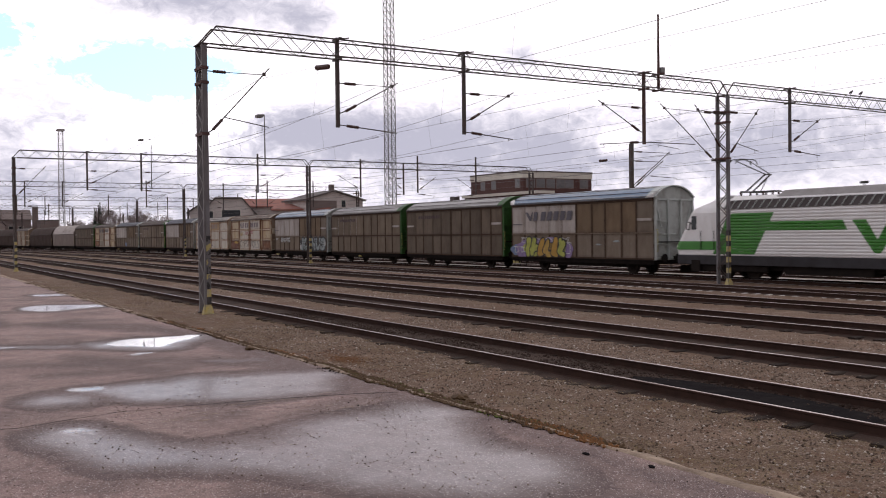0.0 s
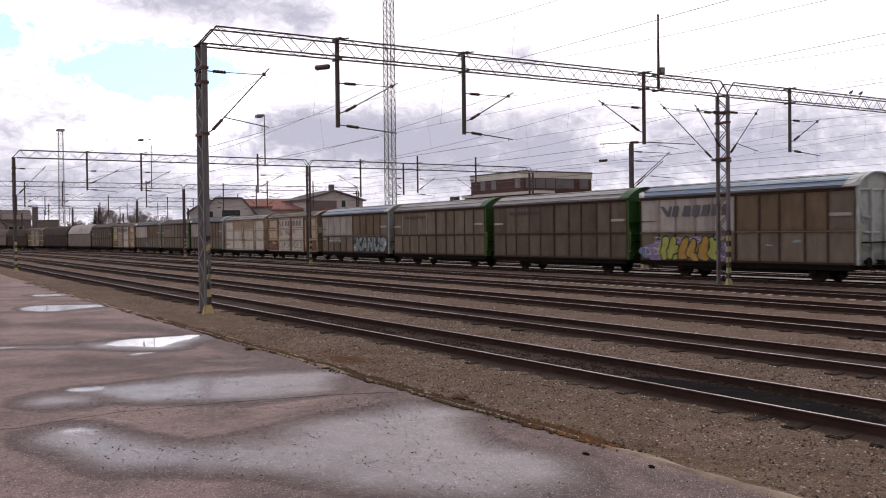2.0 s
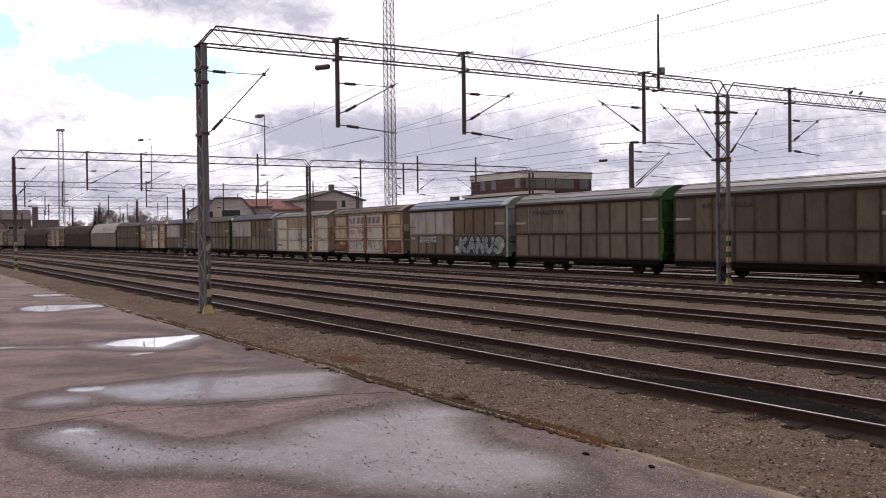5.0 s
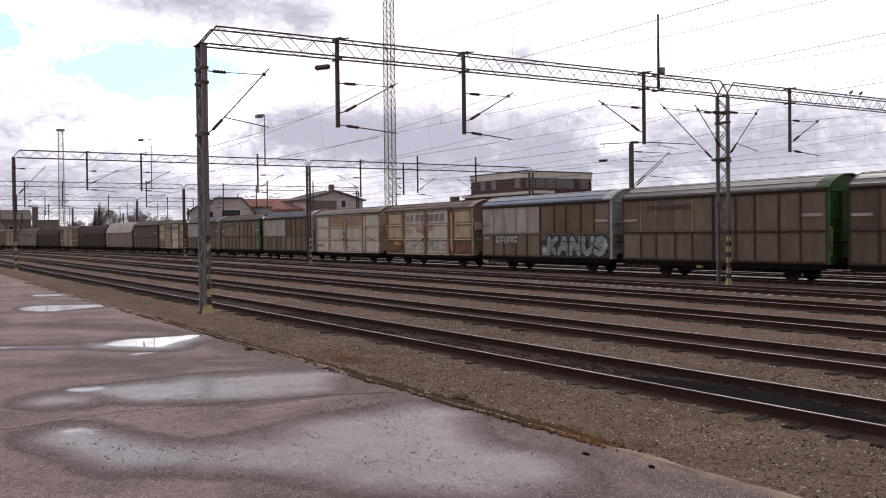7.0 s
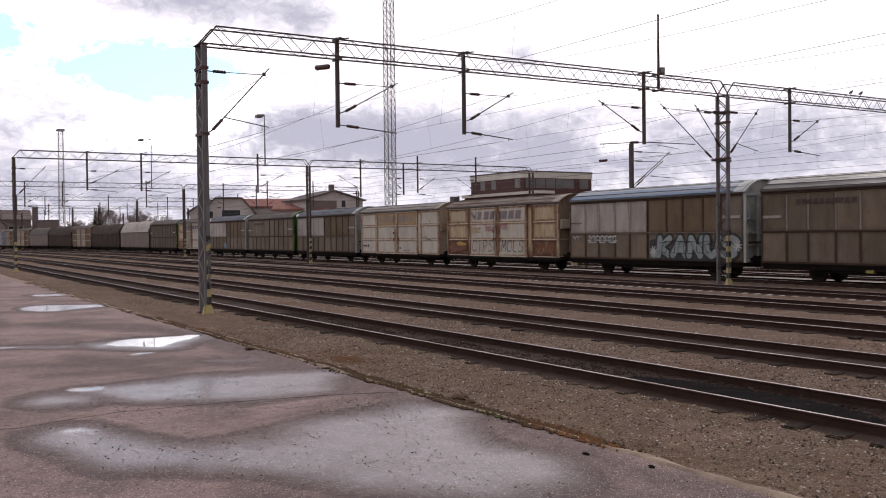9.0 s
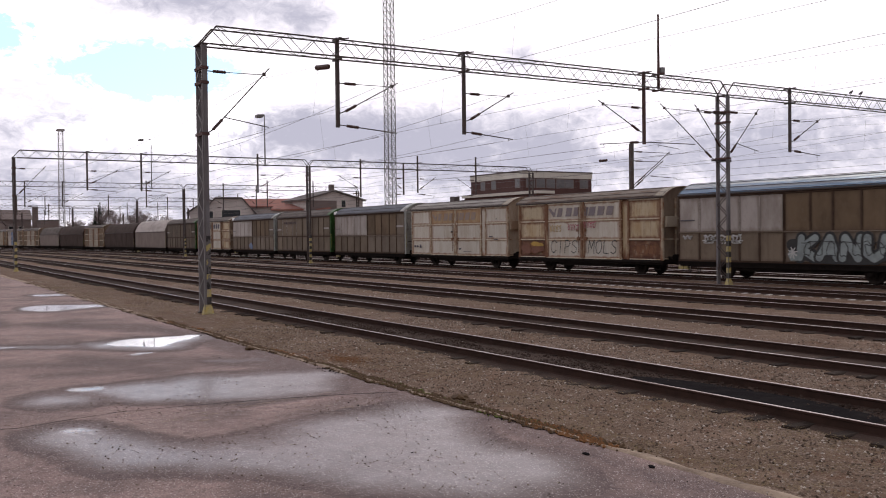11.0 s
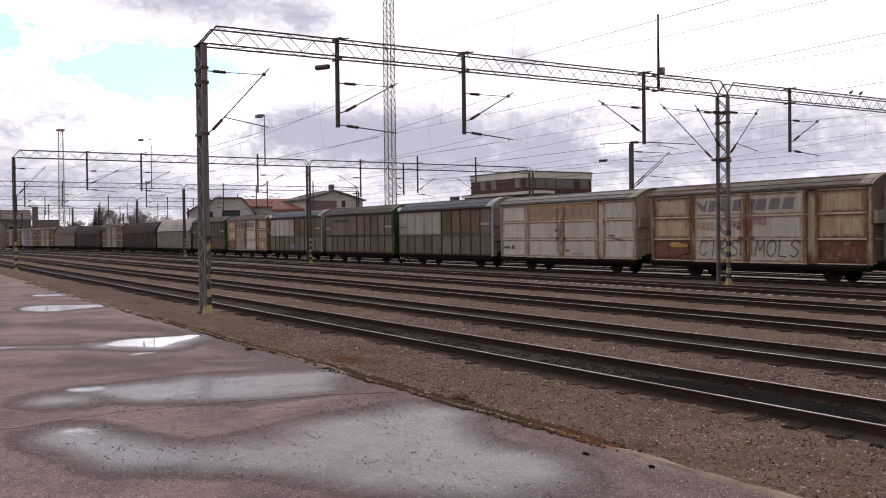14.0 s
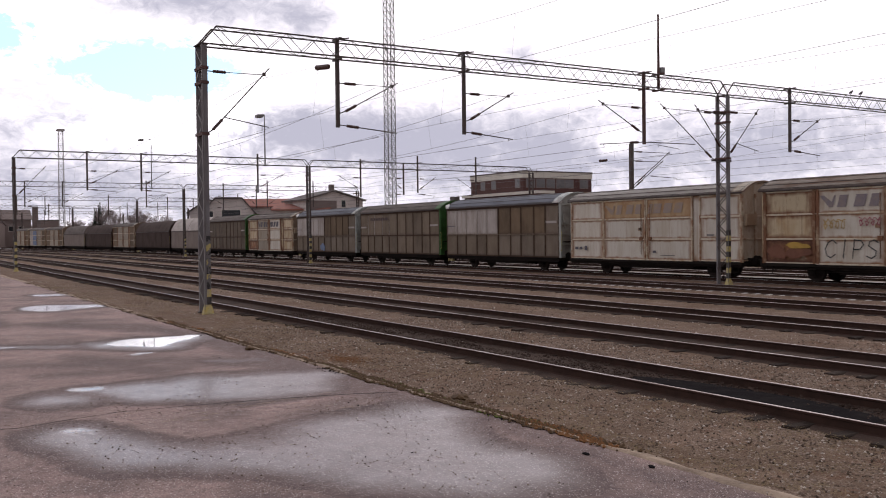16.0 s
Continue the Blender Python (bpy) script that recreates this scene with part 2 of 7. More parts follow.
RAILTRIM = mat("pale_dusty_rail", (0.21, 0.165, 0.125), 0.8, 0, (0.12, 0.085, 0.06), 0.7, 2, fine=20, spots=0.3, spec=0.2)
PALE = mat("grimy_off_white_panel", (0.46, 0.415, 0.38), 0.65, 0, (0.30, 0.255, 0.22), 0.8, 1.3, (1, 1, 0.35), fine=12, spots=0.3, col3=(0.17, 0.12, 0.085), bump=0.08, vary=0.08, edge=0.5, edge_col=(0.17, 0.125, 0.095), edge_w=0.10)
CREAM = mat("cream_panel_rust_runs", (0.62, 0.585, 0.51), 0.65, 0, (0.50, 0.44, 0.345), 0.8, 1.2, (1.2, 1, 0.3), fine=6, spots=0.3, col3=(0.28, 0.13, 0.055), bump=0.1, vary=0.06, edge=0.9, edge_col=(0.25, 0.11, 0.042), edge_w=0.10, runs=0.45, run_col=(0.34, 0.19, 0.09))
OCHRE = mat("rust_stained_cream_panel", (0.55, 0.455, 0.30), 0.7, 0, (0.42, 0.27, 0.13), 0.85, 1.1, (1.2, 1, 0.4), fine=6, spots=0.4, col3=(0.20, 0.08, 0.035), bump=0.12, vary=0.10, lo=0.47, hi=0.68, edge=1.0, edge_col=(0.17, 0.066, 0.028), edge_w=0.17, runs=0.7, run_col=(0.17, 0.065, 0.028))
STAINED = mat("orange_stained_panel", (0.46, 0.33, 0.185), 0.7, 0, (0.36, 0.20, 0.09), 0.9, 1.5, (1, 1, 0.6), fine=8, spots=0.3, col3=(0.5, 0.45, 0.36), bump=0.1, edge=0.7, edge_col=(0.26, 0.12, 0.05), edge_w=0.1)
RUSTY = mat("rust_eaten_panel", (0.25, 0.115, 0.055), 0.8, 0, (0.46, 0.37, 0.25), 0.85, 1.6, (1, 1, 0.8), fine=5, spots=0.5, col3=(0.10, 0.042, 0.025), bump=0.15, vary=0.12, lo=0.52, hi=0.66, edge=1.0, edge_col=(0.09, 0.035, 0.02), edge_w=0.26)
OLDCREAM = mat("dull_old_cream_panel", (0.37, 0.325, 0.255), 0.7, 0, (0.27, 0.21, 0.15), 0.8, 1.2, (1, 1, 0.4), fine=7, spots=0.4, col3=(0.2, 0.1, 0.05), bump=0.1, vary=0.15, edge=0.7, edge_col=(0.16, 0.08, 0.045), edge_w=0.10)
RUSTRIB = mat("rusted_frame", (0.19, 0.085, 0.042), 0.8, 0, (0.43, 0.33, 0.22), 0.85, 1.9, (1, 1, 0.7), fine=12, spots=0.5, col3=(0.10, 0.042, 0.024), lo=0.5, hi=0.66)
BARCREAM = mat("cream_crossbar", (0.62, 0.55, 0.43), 0.65, 0, (0.40, 0.24, 0.12), 0.8, 2.2, fine=14, spots=0.35, col3=(0.16, 0.065, 0.03), lo=0.5, hi=0.66)
CREAMRIB = mat("cream_frame_rust", (0.54, 0.46, 0.34), 0.7, 0, (0.26, 0.11, 0.048), 0.9, 1.6, fine=20, spots=0.4, col3=(0.12, 0.05, 0.03), lo=0.44, hi=0.62)
# pale streaks are sky shine along the corrugation, painted in; dark spots are dirt
ROOF_BLUE = mat("dirty_blue_roof_sky_streaks", (0.085, 0.15, 0.235), 0.34, 0.3, (0.25, 0.265, 0.28), 0.85, 1.4, (0.10, 2.4, 2.4), fine=14, spots=0.35, col3=(0.06, 0.06, 0.062), relief=0.05, lo=0.46, hi=0.56)
ROOF_PALE = mat("dirty_silver_roof", (0.29, 0.275, 0.265), 0.40, 0.25, (0.11, 0.10, 0.09), 0.9, 1.4, (0.10, 2.4, 2.4), fine=14, spots=0.4, col3=(0.09, 0.08, 0.07), relief=0.05, lo=0.45, hi=0.57)
ROOF_GREY = mat("grey_canvas_roof", (0.23, 0.205, 0.18), 0.6, 0.0, (0.125, 0.105, 0.085), 0.85, 1.2, (0.5, 2.2, 2.2), fine=16, spots=0.35, relief=0.04)
END_CREAM = mat("cream_end_wall", (0.50, 0.43, 0.33), 0.7, 0, (0.33, 0.21, 0.12), 0.8, 1.1, (1, 1, 0.4), fine=6, spots=0.4, col3=(0.2, 0.085, 0.04))
END_DARK = mat("rusty_end_wall", (0.25, 0.185, 0.13), 0.8, 0, (0.12, 0.075, 0.05), 0.8, 1.3, (1, 1, 0.5), fine=8, spots=0.4, col3=(0.22, 0.11, 0.05))
ROOF_RUST = mat("rust_streaked_roof", (0.20, 0.165, 0.135), 0.75, 0.0, (0.115, 0.062, 0.038), 0.9, 1.5, (0.35, 1.6, 1.6), fine=9, spots=0.4, col3=(0.30, 0.27, 0.24), relief=0.04, lo=0.45, hi=0.6, spec=0.25)
LOCO_ROOF = mat("sooty_white_loco_roof", (0.50, 0.485, 0.48), 0.55, 0, (0.36, 0.335, 0.32), 0.8, 1.1, (0.6, 1, 1), fine=10, spots=0.3, col3=(0.24, 0.20, 0.18), bump=0.05)
ROOF_SLATE = mat("slate_blue_roof", (0.145, 0.155, 0.18), 0.75, 0.0, (0.09, 0.095, 0.11), 0.7, 0.9, (0.6, 2, 2), fine=10, spots=0.2, relief=0.03, spec=0.25)
ROOF_DULL = mat("dull_brown_grey_roof", (0.15, 0.128, 0.115), 0.85, 0.0, (0.085, 0.07, 0.062), 0.7, 0.9, (0.6, 2, 2), fine=10, spots=0.25, relief=0.03, spec=0.2)
HOODTOP = mat("pale_hood_roof", (0.41, 0.345, 0.305), 0.6, 0.0, (0.27, 0.235, 0.21), 0.7, 0.9, (0.6, 2, 2), fine=10, spots=0.2, relief=0.03)
HOODGREY = mat("dull_grey_hood", (0.25, 0.205, 0.18), 0.75, 0, (0.19, 0.152, 0.132), 0.6, 0.8, (1, 1, 0.6), fine=8, spots=0.15, bump=0.05, spec=0.2)
HOODDARK = mat("dark_brown_hood", (0.075, 0.052, 0.044), 0.8, 0, (0.04, 0.029, 0.025), 0.6, 0.8, (1, 1, 0.6), fine=8, spots=0.15, bump=0.05, spec=0.1)
GREEN_END = mat("dulled_green_paint", (0.030, 0.115, 0.016), 0.55, 0, (0.020, 0.062, 0.013), 0.8, 1.4, fine=20, spots=0.4, col3=(0.018, 0.025, 0.014))
GREY_END = mat("pale_grey_green_paint", (0.47, 0.50, 0.48), 0.55, 0, (0.31, 0.32, 0.295), 0.7, 1.6, fine=20, spots=0.25, col3=(0.16, 0.14, 0.115))
# the end paint again, darkened for the shade between the posts, with dirt runs
GREY_RECESS = mat("recess_shaded_grey_end_panel", (0.42, 0.44, 0.415), 0.65, 0, (0.22, 0.21, 0.19), 0.7, 1.6, fine=20, spots=0.25, col3=(0.10, 0.085, 0.07), runs=0.3, run_col=(0.12, 0.10, 0.08))
WHITE_PAINT = mat("white_paint", (0.75, 0.74, 0.72), 0.5, 0, (0.6, 0.58, 0.55), 0.4, 3, bump=0.03)
HANDRAIL = mat("yellow_handrail_paint", (0.42, 0.36, 0.09), 0.5, bump=0)
LETTER = mat("dark_blue_lettering", (0.085, 0.078, 0.098), 0.6, 0, (0.14, 0.125, 0.13), 0.6, 5, bump=0)
LETTER_DIM = mat("dull_dark_red_lettering", (0.07, 0.04, 0.042), 0.7, 0, (0.12, 0.085, 0.07), 0.7, 5, bump=0)
LETTER_FADE = mat("faded_violet_lettering", (0.21, 0.18, 0.20), 0.7, 0, (0.30, 0.24, 0.20), 0.6, 4, bump=0)
LETTER_FAINT = mat("nearly_gone_lettering", (0.31, 0.25, 0.22), 0.7, 0, (0.38, 0.27, 0.17), 0.7, 4, bump=0)
LOCO_WHITE = mat("white_loco_paint", (0.86, 0.85, 0.84), 0.4, 0, (0.72, 0.69, 0.66), 0.6, 0.8, (1, 1, 0.5), fine=12, spots=0.15, col3=(0.45, 0.40, 0.36), bump=0.03)
LOCO_GREEN = mat("green_loco_paint", (0.045, 0.23, 0.022), 0.4, 0, (0.035, 0.17, 0.02), 0.5, 1.2, bump=0.03)
LOCO_GREY = mat("dark_grey_loco_skirt", (0.050, 0.048, 0.052), 0.7, 0, (0.03, 0.027, 0.027), 0.6, 1.5, bump=0.05, spec=0.2)
GRILLE = mat("dark_grille", (0.045, 0.032, 0.03), 0.6, 0.2, bump=0.2)
GLASS = mat("dark_window_glass", (0.02, 0.022, 0.025), 0.08, 0, amount=0.1, bump=0)
BRICK = mat("dark_red_brick", (0.095, 0.042, 0.036), 0.85, 0, (0.07, 0.033, 0.03), 0.6, 0.7, fine=5, spots=0.3, bump=0.2)
FASCIA = mat("cream_fascia", (0.66, 0.63, 0.56), 0.7, 0, (0.52, 0.48, 0.42), 0.5, 0.4, bump=0.03)
WINFRAME = mat("dull_window_frame", (0.20, 0.165, 0.15), 0.7, 0, (0.14, 0.11, 0.10), 0.5, 2, bump=0)
# glass given a grey base colour that stands for reflected sky
PANE_GREY = mat("sky_reflecting_grey_pane", (0.15, 0.145, 0.15), 0.3, 0, (0.09, 0.085, 0.085), 0.7, 0.8, bump=0)
PLASTER = mat("pale_plaster", (0.62, 0.56, 0.53), 0.85, 0, (0.40, 0.35, 0.33), 0.5, 0.4, bump=0.05)
TILES = mat("red_roof_tiles", (0.30, 0.12, 0.09), 0.85, 0, (0.21, 0.095, 0.075), 0.6, 0.6, fine=5, spots=0.2, bump=0.2)
DARKROOF = mat("dark_felt_roof", (0.12, 0.098, 0.092), 0.85, 0, (0.08, 0.068, 0.065), 0.6, 0.5, bump=0.05)
GREYWALL = mat("grey_brown_wall", (0.20, 0.155, 0.14), 0.85, 0, (0.15, 0.12, 0.115), 0.5, 0.4, bump=0.05)
BARK = mat("grey_bark", (0.10, 0.08, 0.07), 0.9, 0, (0.06, 0.05, 0.045), 0.6, 3, bump=0.3)
# twig colour is lightened to carry the haze before trees and woods
TWIG = mat("haze_lightened_twigs", (0.29, 0.235, 0.23), 0.9, bump=0)
FIR = mat("dark_fir_needles", (0.035, 0.05, 0.032), 0.9, bump=0, vary=0.2)
GRAF = {k: mat("spray_paint_" + k, c, 0.6, 0, amount=0.75, scale=2.5, fine=9, spots=0.25, bump=0.02) for k, c in dict(
    violet=(0.27, 0.19, 0.36), lime=(0.40, 0.42, 0.07), orange=(0.46, 0.26, 0.03), white=(0.62, 0.62, 0.6), black=(0.03, 0.03, 0.03),
    silver=(0.31, 0.36, 0.355), red=(0.42, 0.11, 0.15), blue=(0.16, 0.22, 0.36), rust=(0.19, 0.07, 0.035), amber=(0.48, 0.30, 0.05)).items()}


def stones():
    """Loose stones, each with a colour of its own."""
    mt = bpy.data.materials.new("mixed_gravel_stone")
    mt.use_nodes = True
    N, L = mt.node_tree.nodes, mt.node_tree.links
    p = N["Principled BSDF"]
    g = N.new("ShaderNodeNewGeometry")
    r = N.new("ShaderNodeValToRGB")
    e = r.color_ramp.elements
    e[0].position, e[0].color = 0.0, (0.075, 0.056, 0.044, 1)
    e[1].position, e[1].color = 1.0, (0.60, 0.54, 0.48, 1)
    for pos, c in ((0.22, (0.10, 0.07, 0.05)), (0.55, (0.19, 0.142, 0.108)), (0.82, (0.30, 0.24, 0.195))):
        k = e.new(pos)
        k.color = (*c, 1)
    L.new(g.outputs["Random Per Island"], r.inputs[0])
    L.new(r.outputs[0], p.inputs["Base Color"])
    p.inputs["Roughness"].default_value = 0.9
    p.inputs["Specular IOR Level"].default_value = 0.15
    return mt


STONE = stones()


def gravel(name, tones, patch, scale, spec=0.1):
    """Packed gravel: every cell a stone of its own tone, with patches of dirt."""
    mt = bpy.data.materials.new(name)
    mt.use_nodes = True
    N, L = mt.node_tree.nodes, mt.node_tree.links
    p = N["Principled BSDF"]
    tc = N.new("ShaderNodeTexCoord")
    v = N.new("ShaderNodeTexVoronoi")
    v.inputs["Scale"].default_value = scale
    v.inputs["Randomness"].default_value = 1.0
    L.new(tc.outputs["Object"], v.inputs["Vector"])
    sep = N.new("ShaderNodeSeparateColor")
    L.new(v.outputs["Color"], sep.inputs[0])
    r = N.new("ShaderNodeValToRGB")
    e = r.color_ramp.elements
    for k, (pos, c) in enumerate(tones):
        el = e[k] if k < 2 else e.new(pos)
        el.position, el.color = pos, (*c, 1)
    L.new(sep.outputs[0], r.inputs[0])

    def nz(sc, detail):
        n = N.new("ShaderNodeTexNoise")
        n.inputs["Scale"].default_value = sc
        n.inputs["Detail"].default_value = detail
        n.inputs["Roughness"].default_value = 0.65
        L.new(tc.outputs["Object"], n.inputs["Vector"])
        return n.outputs["Fac"]

    c = r.outputs[0]
    for sc, lo, hi, top, tint in ((0.45, 0.42, 0.62, 0.75, patch), (3.5, 0.46, 0.66, 0.7, patch), (14.0, 0.5, 0.66, 0.6, patch), (0.8, 0.54, 0.70, 0.55, [1.9 * x + 0.03 for x in patch]), (1.9, 0.53, 0.68, 0.5, (patch[0] * 0.95, patch[1] * 0.68, patch[2] * 0.55))):
        mr = N.new("ShaderNodeMapRange")
        for k, x in ((1, lo), (2, hi), (4, top)):
            mr.inputs[k].default_value = x
        L.new(nz(sc, 6), mr.inputs[0])
        mx = N.new("ShaderNodeMix")
        mx.data_type = "RGBA"
        L.new(mr.outputs[0], mx.inputs[0])
        L.new(c, mx.inputs[6])
        mx.inputs[7].default_value = (*tint, 1)
        c = mx.outputs[2]
    L.new(c, p.inputs["Base Color"])
    p.inputs["Roughness"].default_value = 0.95
    p.inputs["Specular IOR Level"].default_value = spec
    b = N.new("ShaderNodeBump")
    b.inputs["Strength"].default_value = 1.0
    b.inputs["Distance"].default_value = 0.02
    b.invert = True
    L.new(v.outputs["Distance"], b.inputs["Height"])
    L.new(b.outputs[0], p.inputs["Normal"])
    return mt


GRAVEL = gravel("dirty_gravel", [(0.0, (0.105, 0.071, 0.052)), (1.0, (0.52, 0.44, 0.37)), (0.35, (0.175, 0.121, 0.089)), (0.75, (0.232, 0.168, 0.128)), (0.94, (0.31, 0.238, 0.189))], (0.150, 0.097, 0.065), 48)


def asphalt():
    """Worn asphalt with wet hollows; the wet places are smooth and dark, the deepest hold standing water."""
    mt = bpy.data.materials.new("wet_worn_asphalt")
    mt.use_nodes = True
    nt = mt.node_tree
    N, L = nt.nodes, nt.links
    p = N["Principled BSDF"]
    tc = N.new("ShaderNodeTexCoord")
    P = tc.outputs["Object"]

    def m(op, a, b=None, c=None, clamp=False):
        n = N.new("ShaderNodeMath")
        n.operation = op
        n.use_clamp = clamp
        for i, v in enumerate((a, b, c)):
            if v is None:
                continue
            if isinstance(v, (int, float)):
                n.inputs[i].default_value = v
            else:
                L.new(v, n.inputs[i])
        return n.outputs[0]

    def nz(scale, detail=5, rough=0.6, vec=None):
        n = N.new("ShaderNodeTexNoise")
        n.inputs["Scale"].default_value = scale
        n.inputs["Detail"].default_value = detail
        n.inputs["Roughness"].default_value = rough
        L.new(vec or P, n.inputs["Vector"])
        return n

    def step(x, lo, hi):
        n = N.new("ShaderNodeMapRange")
        n.interpolation_type = "SMOOTHSTEP"
        n.inputs["From Min"].default_value = lo
        n.inputs["From Max"].default_value = hi
        L.new(x, n.inputs["Value"])
        return n.outputs["Result"]

    def mixc(f, c1, c2):
        n = N.new("ShaderNodeMix")
        n.data_type = "RGBA"
        L.new(f, n.inputs[0])
        for s, x in ((n.inputs[6], c1), (n.inputs[7], c2)):
            if isinstance(x, tuple):
                s.default_value = (*x, 1)
            else:
                L.new(x, s)
        return n.outputs[2]

    def held(name):
        n = N.new("ShaderNodeAttribute")
        n.attribute_name = name
        return n.outputs["Fac"]

    depth, pools, moist = held("hollow"), held("pool"), held("moist")
    ragged = m("ADD", m("MULTIPLY", m("SUBTRACT", nz(3.2, 6, 0.65).outputs["Fac"], 0.5), 0.34), m("MULTIPLY", m("SUBTRACT", nz(34, 3).outputs["Fac"], 0.5), 0.16))
    depth = m("ADD", depth, ragged)
    seep = m("MULTIPLY", step(nz(0.42, 6).outputs["Fac"], 0.43, 0.64), 0.6)
    moist = m("MULTIPLY", step(m("ADD", moist, ragged), -0.25, 0.45), 0.85)
    damp = m("MAXIMUM", step(depth, -0.26, -0.06), m("MAXIMUM", seep, moist))
    wet = step(depth, -0.02, 0.56)
    edge = step(depth, -0.10, 0.10)
    water = step(m("ADD", pools, m("MULTIPLY", m("SUBTRACT", nz(2.2, 4).outputs["Fac"], 0.5), 0.4)), -0.02, 0.15)
    big, mid, grit = nz(0.35, 5), nz(2.5, 6), nz(55, 4)
    c = mixc(step(big.outputs["Fac"], 0.35, 0.65), (0.40, 0.280, 0.250), (0.29, 0.209, 0.186))
    c = mixc(m("MULTIPLY", step(mid.outputs["Fac"], 0.5, 0.75), 0.5), c, (0.235, 0.19, 0.175))
    blotch = nz(9.0, 5)
    c = mixc(m("MULTIPLY", step(blotch.outputs["Fac"], 0.48, 0.68), 0.45), c, (0.10, 0.068, 0.062))
    c = mixc(m("MULTIPLY", step(grit.outputs["Fac"], 0.46, 0.66), 0.75), c, (0.075, 0.05, 0.046))
    vor = N.new("ShaderNodeTexVoronoi")
    vor.inputs["Scale"].default_value = 58
    L.new(P, vor.inputs["Vector"])
    vc = N.new("ShaderNodeSeparateColor")
    L.new(vor.outputs["Color"], vc.inputs[0])
    # pale aggregate, coloured extra bright to stand for its glints
    chip_glint = m("MULTIPLY", step(vc.outputs[0], 0.70, 0.93), m("SUBTRACT", 1.0, step(vor.outputs["Distance"], 0.25, 0.5)))
    c = mixc(m("MULTIPLY", damp, 0.68), c, (0.056, 0.040, 0.039))
    c = mixc(m("MULTIPLY", chip_glint, m("SUBTRACT", 0.9, m("MULTIPLY", damp, 0.25))), c, (0.70, 0.64, 0.60))
    L.new(c, p.inputs["Base Color"])
    L.new(m("ADD", 0.17, m("MULTIPLY", wet, 0.45)), p.inputs["Specular IOR Level"])
    r = m("SUBTRACT", 0.86, m("MULTIPLY", damp, 0.02))
    r = m("SUBTRACT", r, m("MULTIPLY", edge, 0.10))
    r = m("SUBTRACT", r, m("MULTIPLY", wet, 0.26))
    r = m("ADD", r, m("MULTIPLY", m("SUBTRACT", mid.outputs["Fac"], 0.5), 0.3), None, True)
    r = m("MULTIPLY", r, m("SUBTRACT", 1.0, m("MULTIPLY", water, 0.93)))
    L.new(m("MAXIMUM", r, 0.03), p.inputs["Roughness"])
    # film of water over the wet places
    L.new(m("MULTIPLY", wet, 0.35), p.inputs["Coat Weight"])
    # lavender of the reflected sky is put into the gloss colour
    p.inputs["Specular Tint"].default_value = (1.0, 0.90, 1.03, 1)
    p.inputs["Coat IOR"].default_value = 1.33
    L.new(m("SUBTRACT", 0.30, m("MULTIPLY", wet, 0.12)), p.inputs["Coat Roughness"])
    hgt = m("ADD", m("MULTIPLY", grit.outputs["Fac"], 0.8), m("SUBTRACT", m("MULTIPLY", blotch.outputs["Fac"], 0.6), m("MULTIPLY", vor.outputs["Distance"], 0.5)))
    bp = N.new("ShaderNodeBump")
    bp.inputs["Distance"].default_value = 0.008
    L.new(hgt, bp.inputs["Height"])
    L.new(m("MULTIPLY", m("SUBTRACT", 1.0, water), m("SUBTRACT", 0.7, m("MULTIPLY", edge, 0.30))), bp.inputs["Strength"])
    L.new(bp.outputs[0], p.inputs["Normal"])
    cb = N.new("ShaderNodeBump")
    cb.inputs["Distance"].default_value = 0.008
    L.new(m("MULTIPLY", m("SUBTRACT", 1.0, water), 0.13), cb.inputs["Strength"])
    L.new(hgt, cb.inputs["Height"])
    L.new(cb.outputs[0], p.inputs["Coat Normal"])
    return mt


# wet places in the asphalt: strokes from x, y, half width to x, y, half width; all are longer along x, the way the yard falls
HOLLOWS = [(-12.6, 2.10, 0.64, -11.3, 2.45, 0.60), (-11.3, 2.45, 0.60, -10.5, 3.2, 0.52), (-10.5, 3.2, 0.52, -10.0, 4.2, 0.78), (-10.0, 4.2, 0.78, -10.2, 5.4, 1.10), (-10.2, 5.4, 1.10, -11.4, 6.7, 0.62), (-9.6, 5.2, 0.90, -8.4, 5.85, 0.80), (-8.9, 4.4, 0.60, -8.2, 5.2, 0.75),
           (-15.6, 2.30, 0.52, -15.5, 2.55, 0.46), (-16.2, 3.0, 0.36, -15.6, 3.8, 0.74), (-15.6, 3.8, 0.74, -15.3, 4.8, 0.98), (-15.3, 4.8, 0.98, -15.2, 6.0, 0.88), (-15.2, 6.0, 0.88, -15.7, 6.95, 0.50),
           (-22.9, 4.5, 0.55, -22.6, 5.5, 0.95), (-22.6, 5.5, 0.95, -23.4, 7.1, 0.42), (-24.2, 2.1, 0.26, -23.2, 3.7, 0.28), (-36.5, 5.5, 1.25, -36.6, 6.9, 0.70), (-44.8, 6.4, 0.75, -44.8, 6.9, 0.65), (-18.7, 5.8, 0.22, -18.3, 6.7, 0.20)]
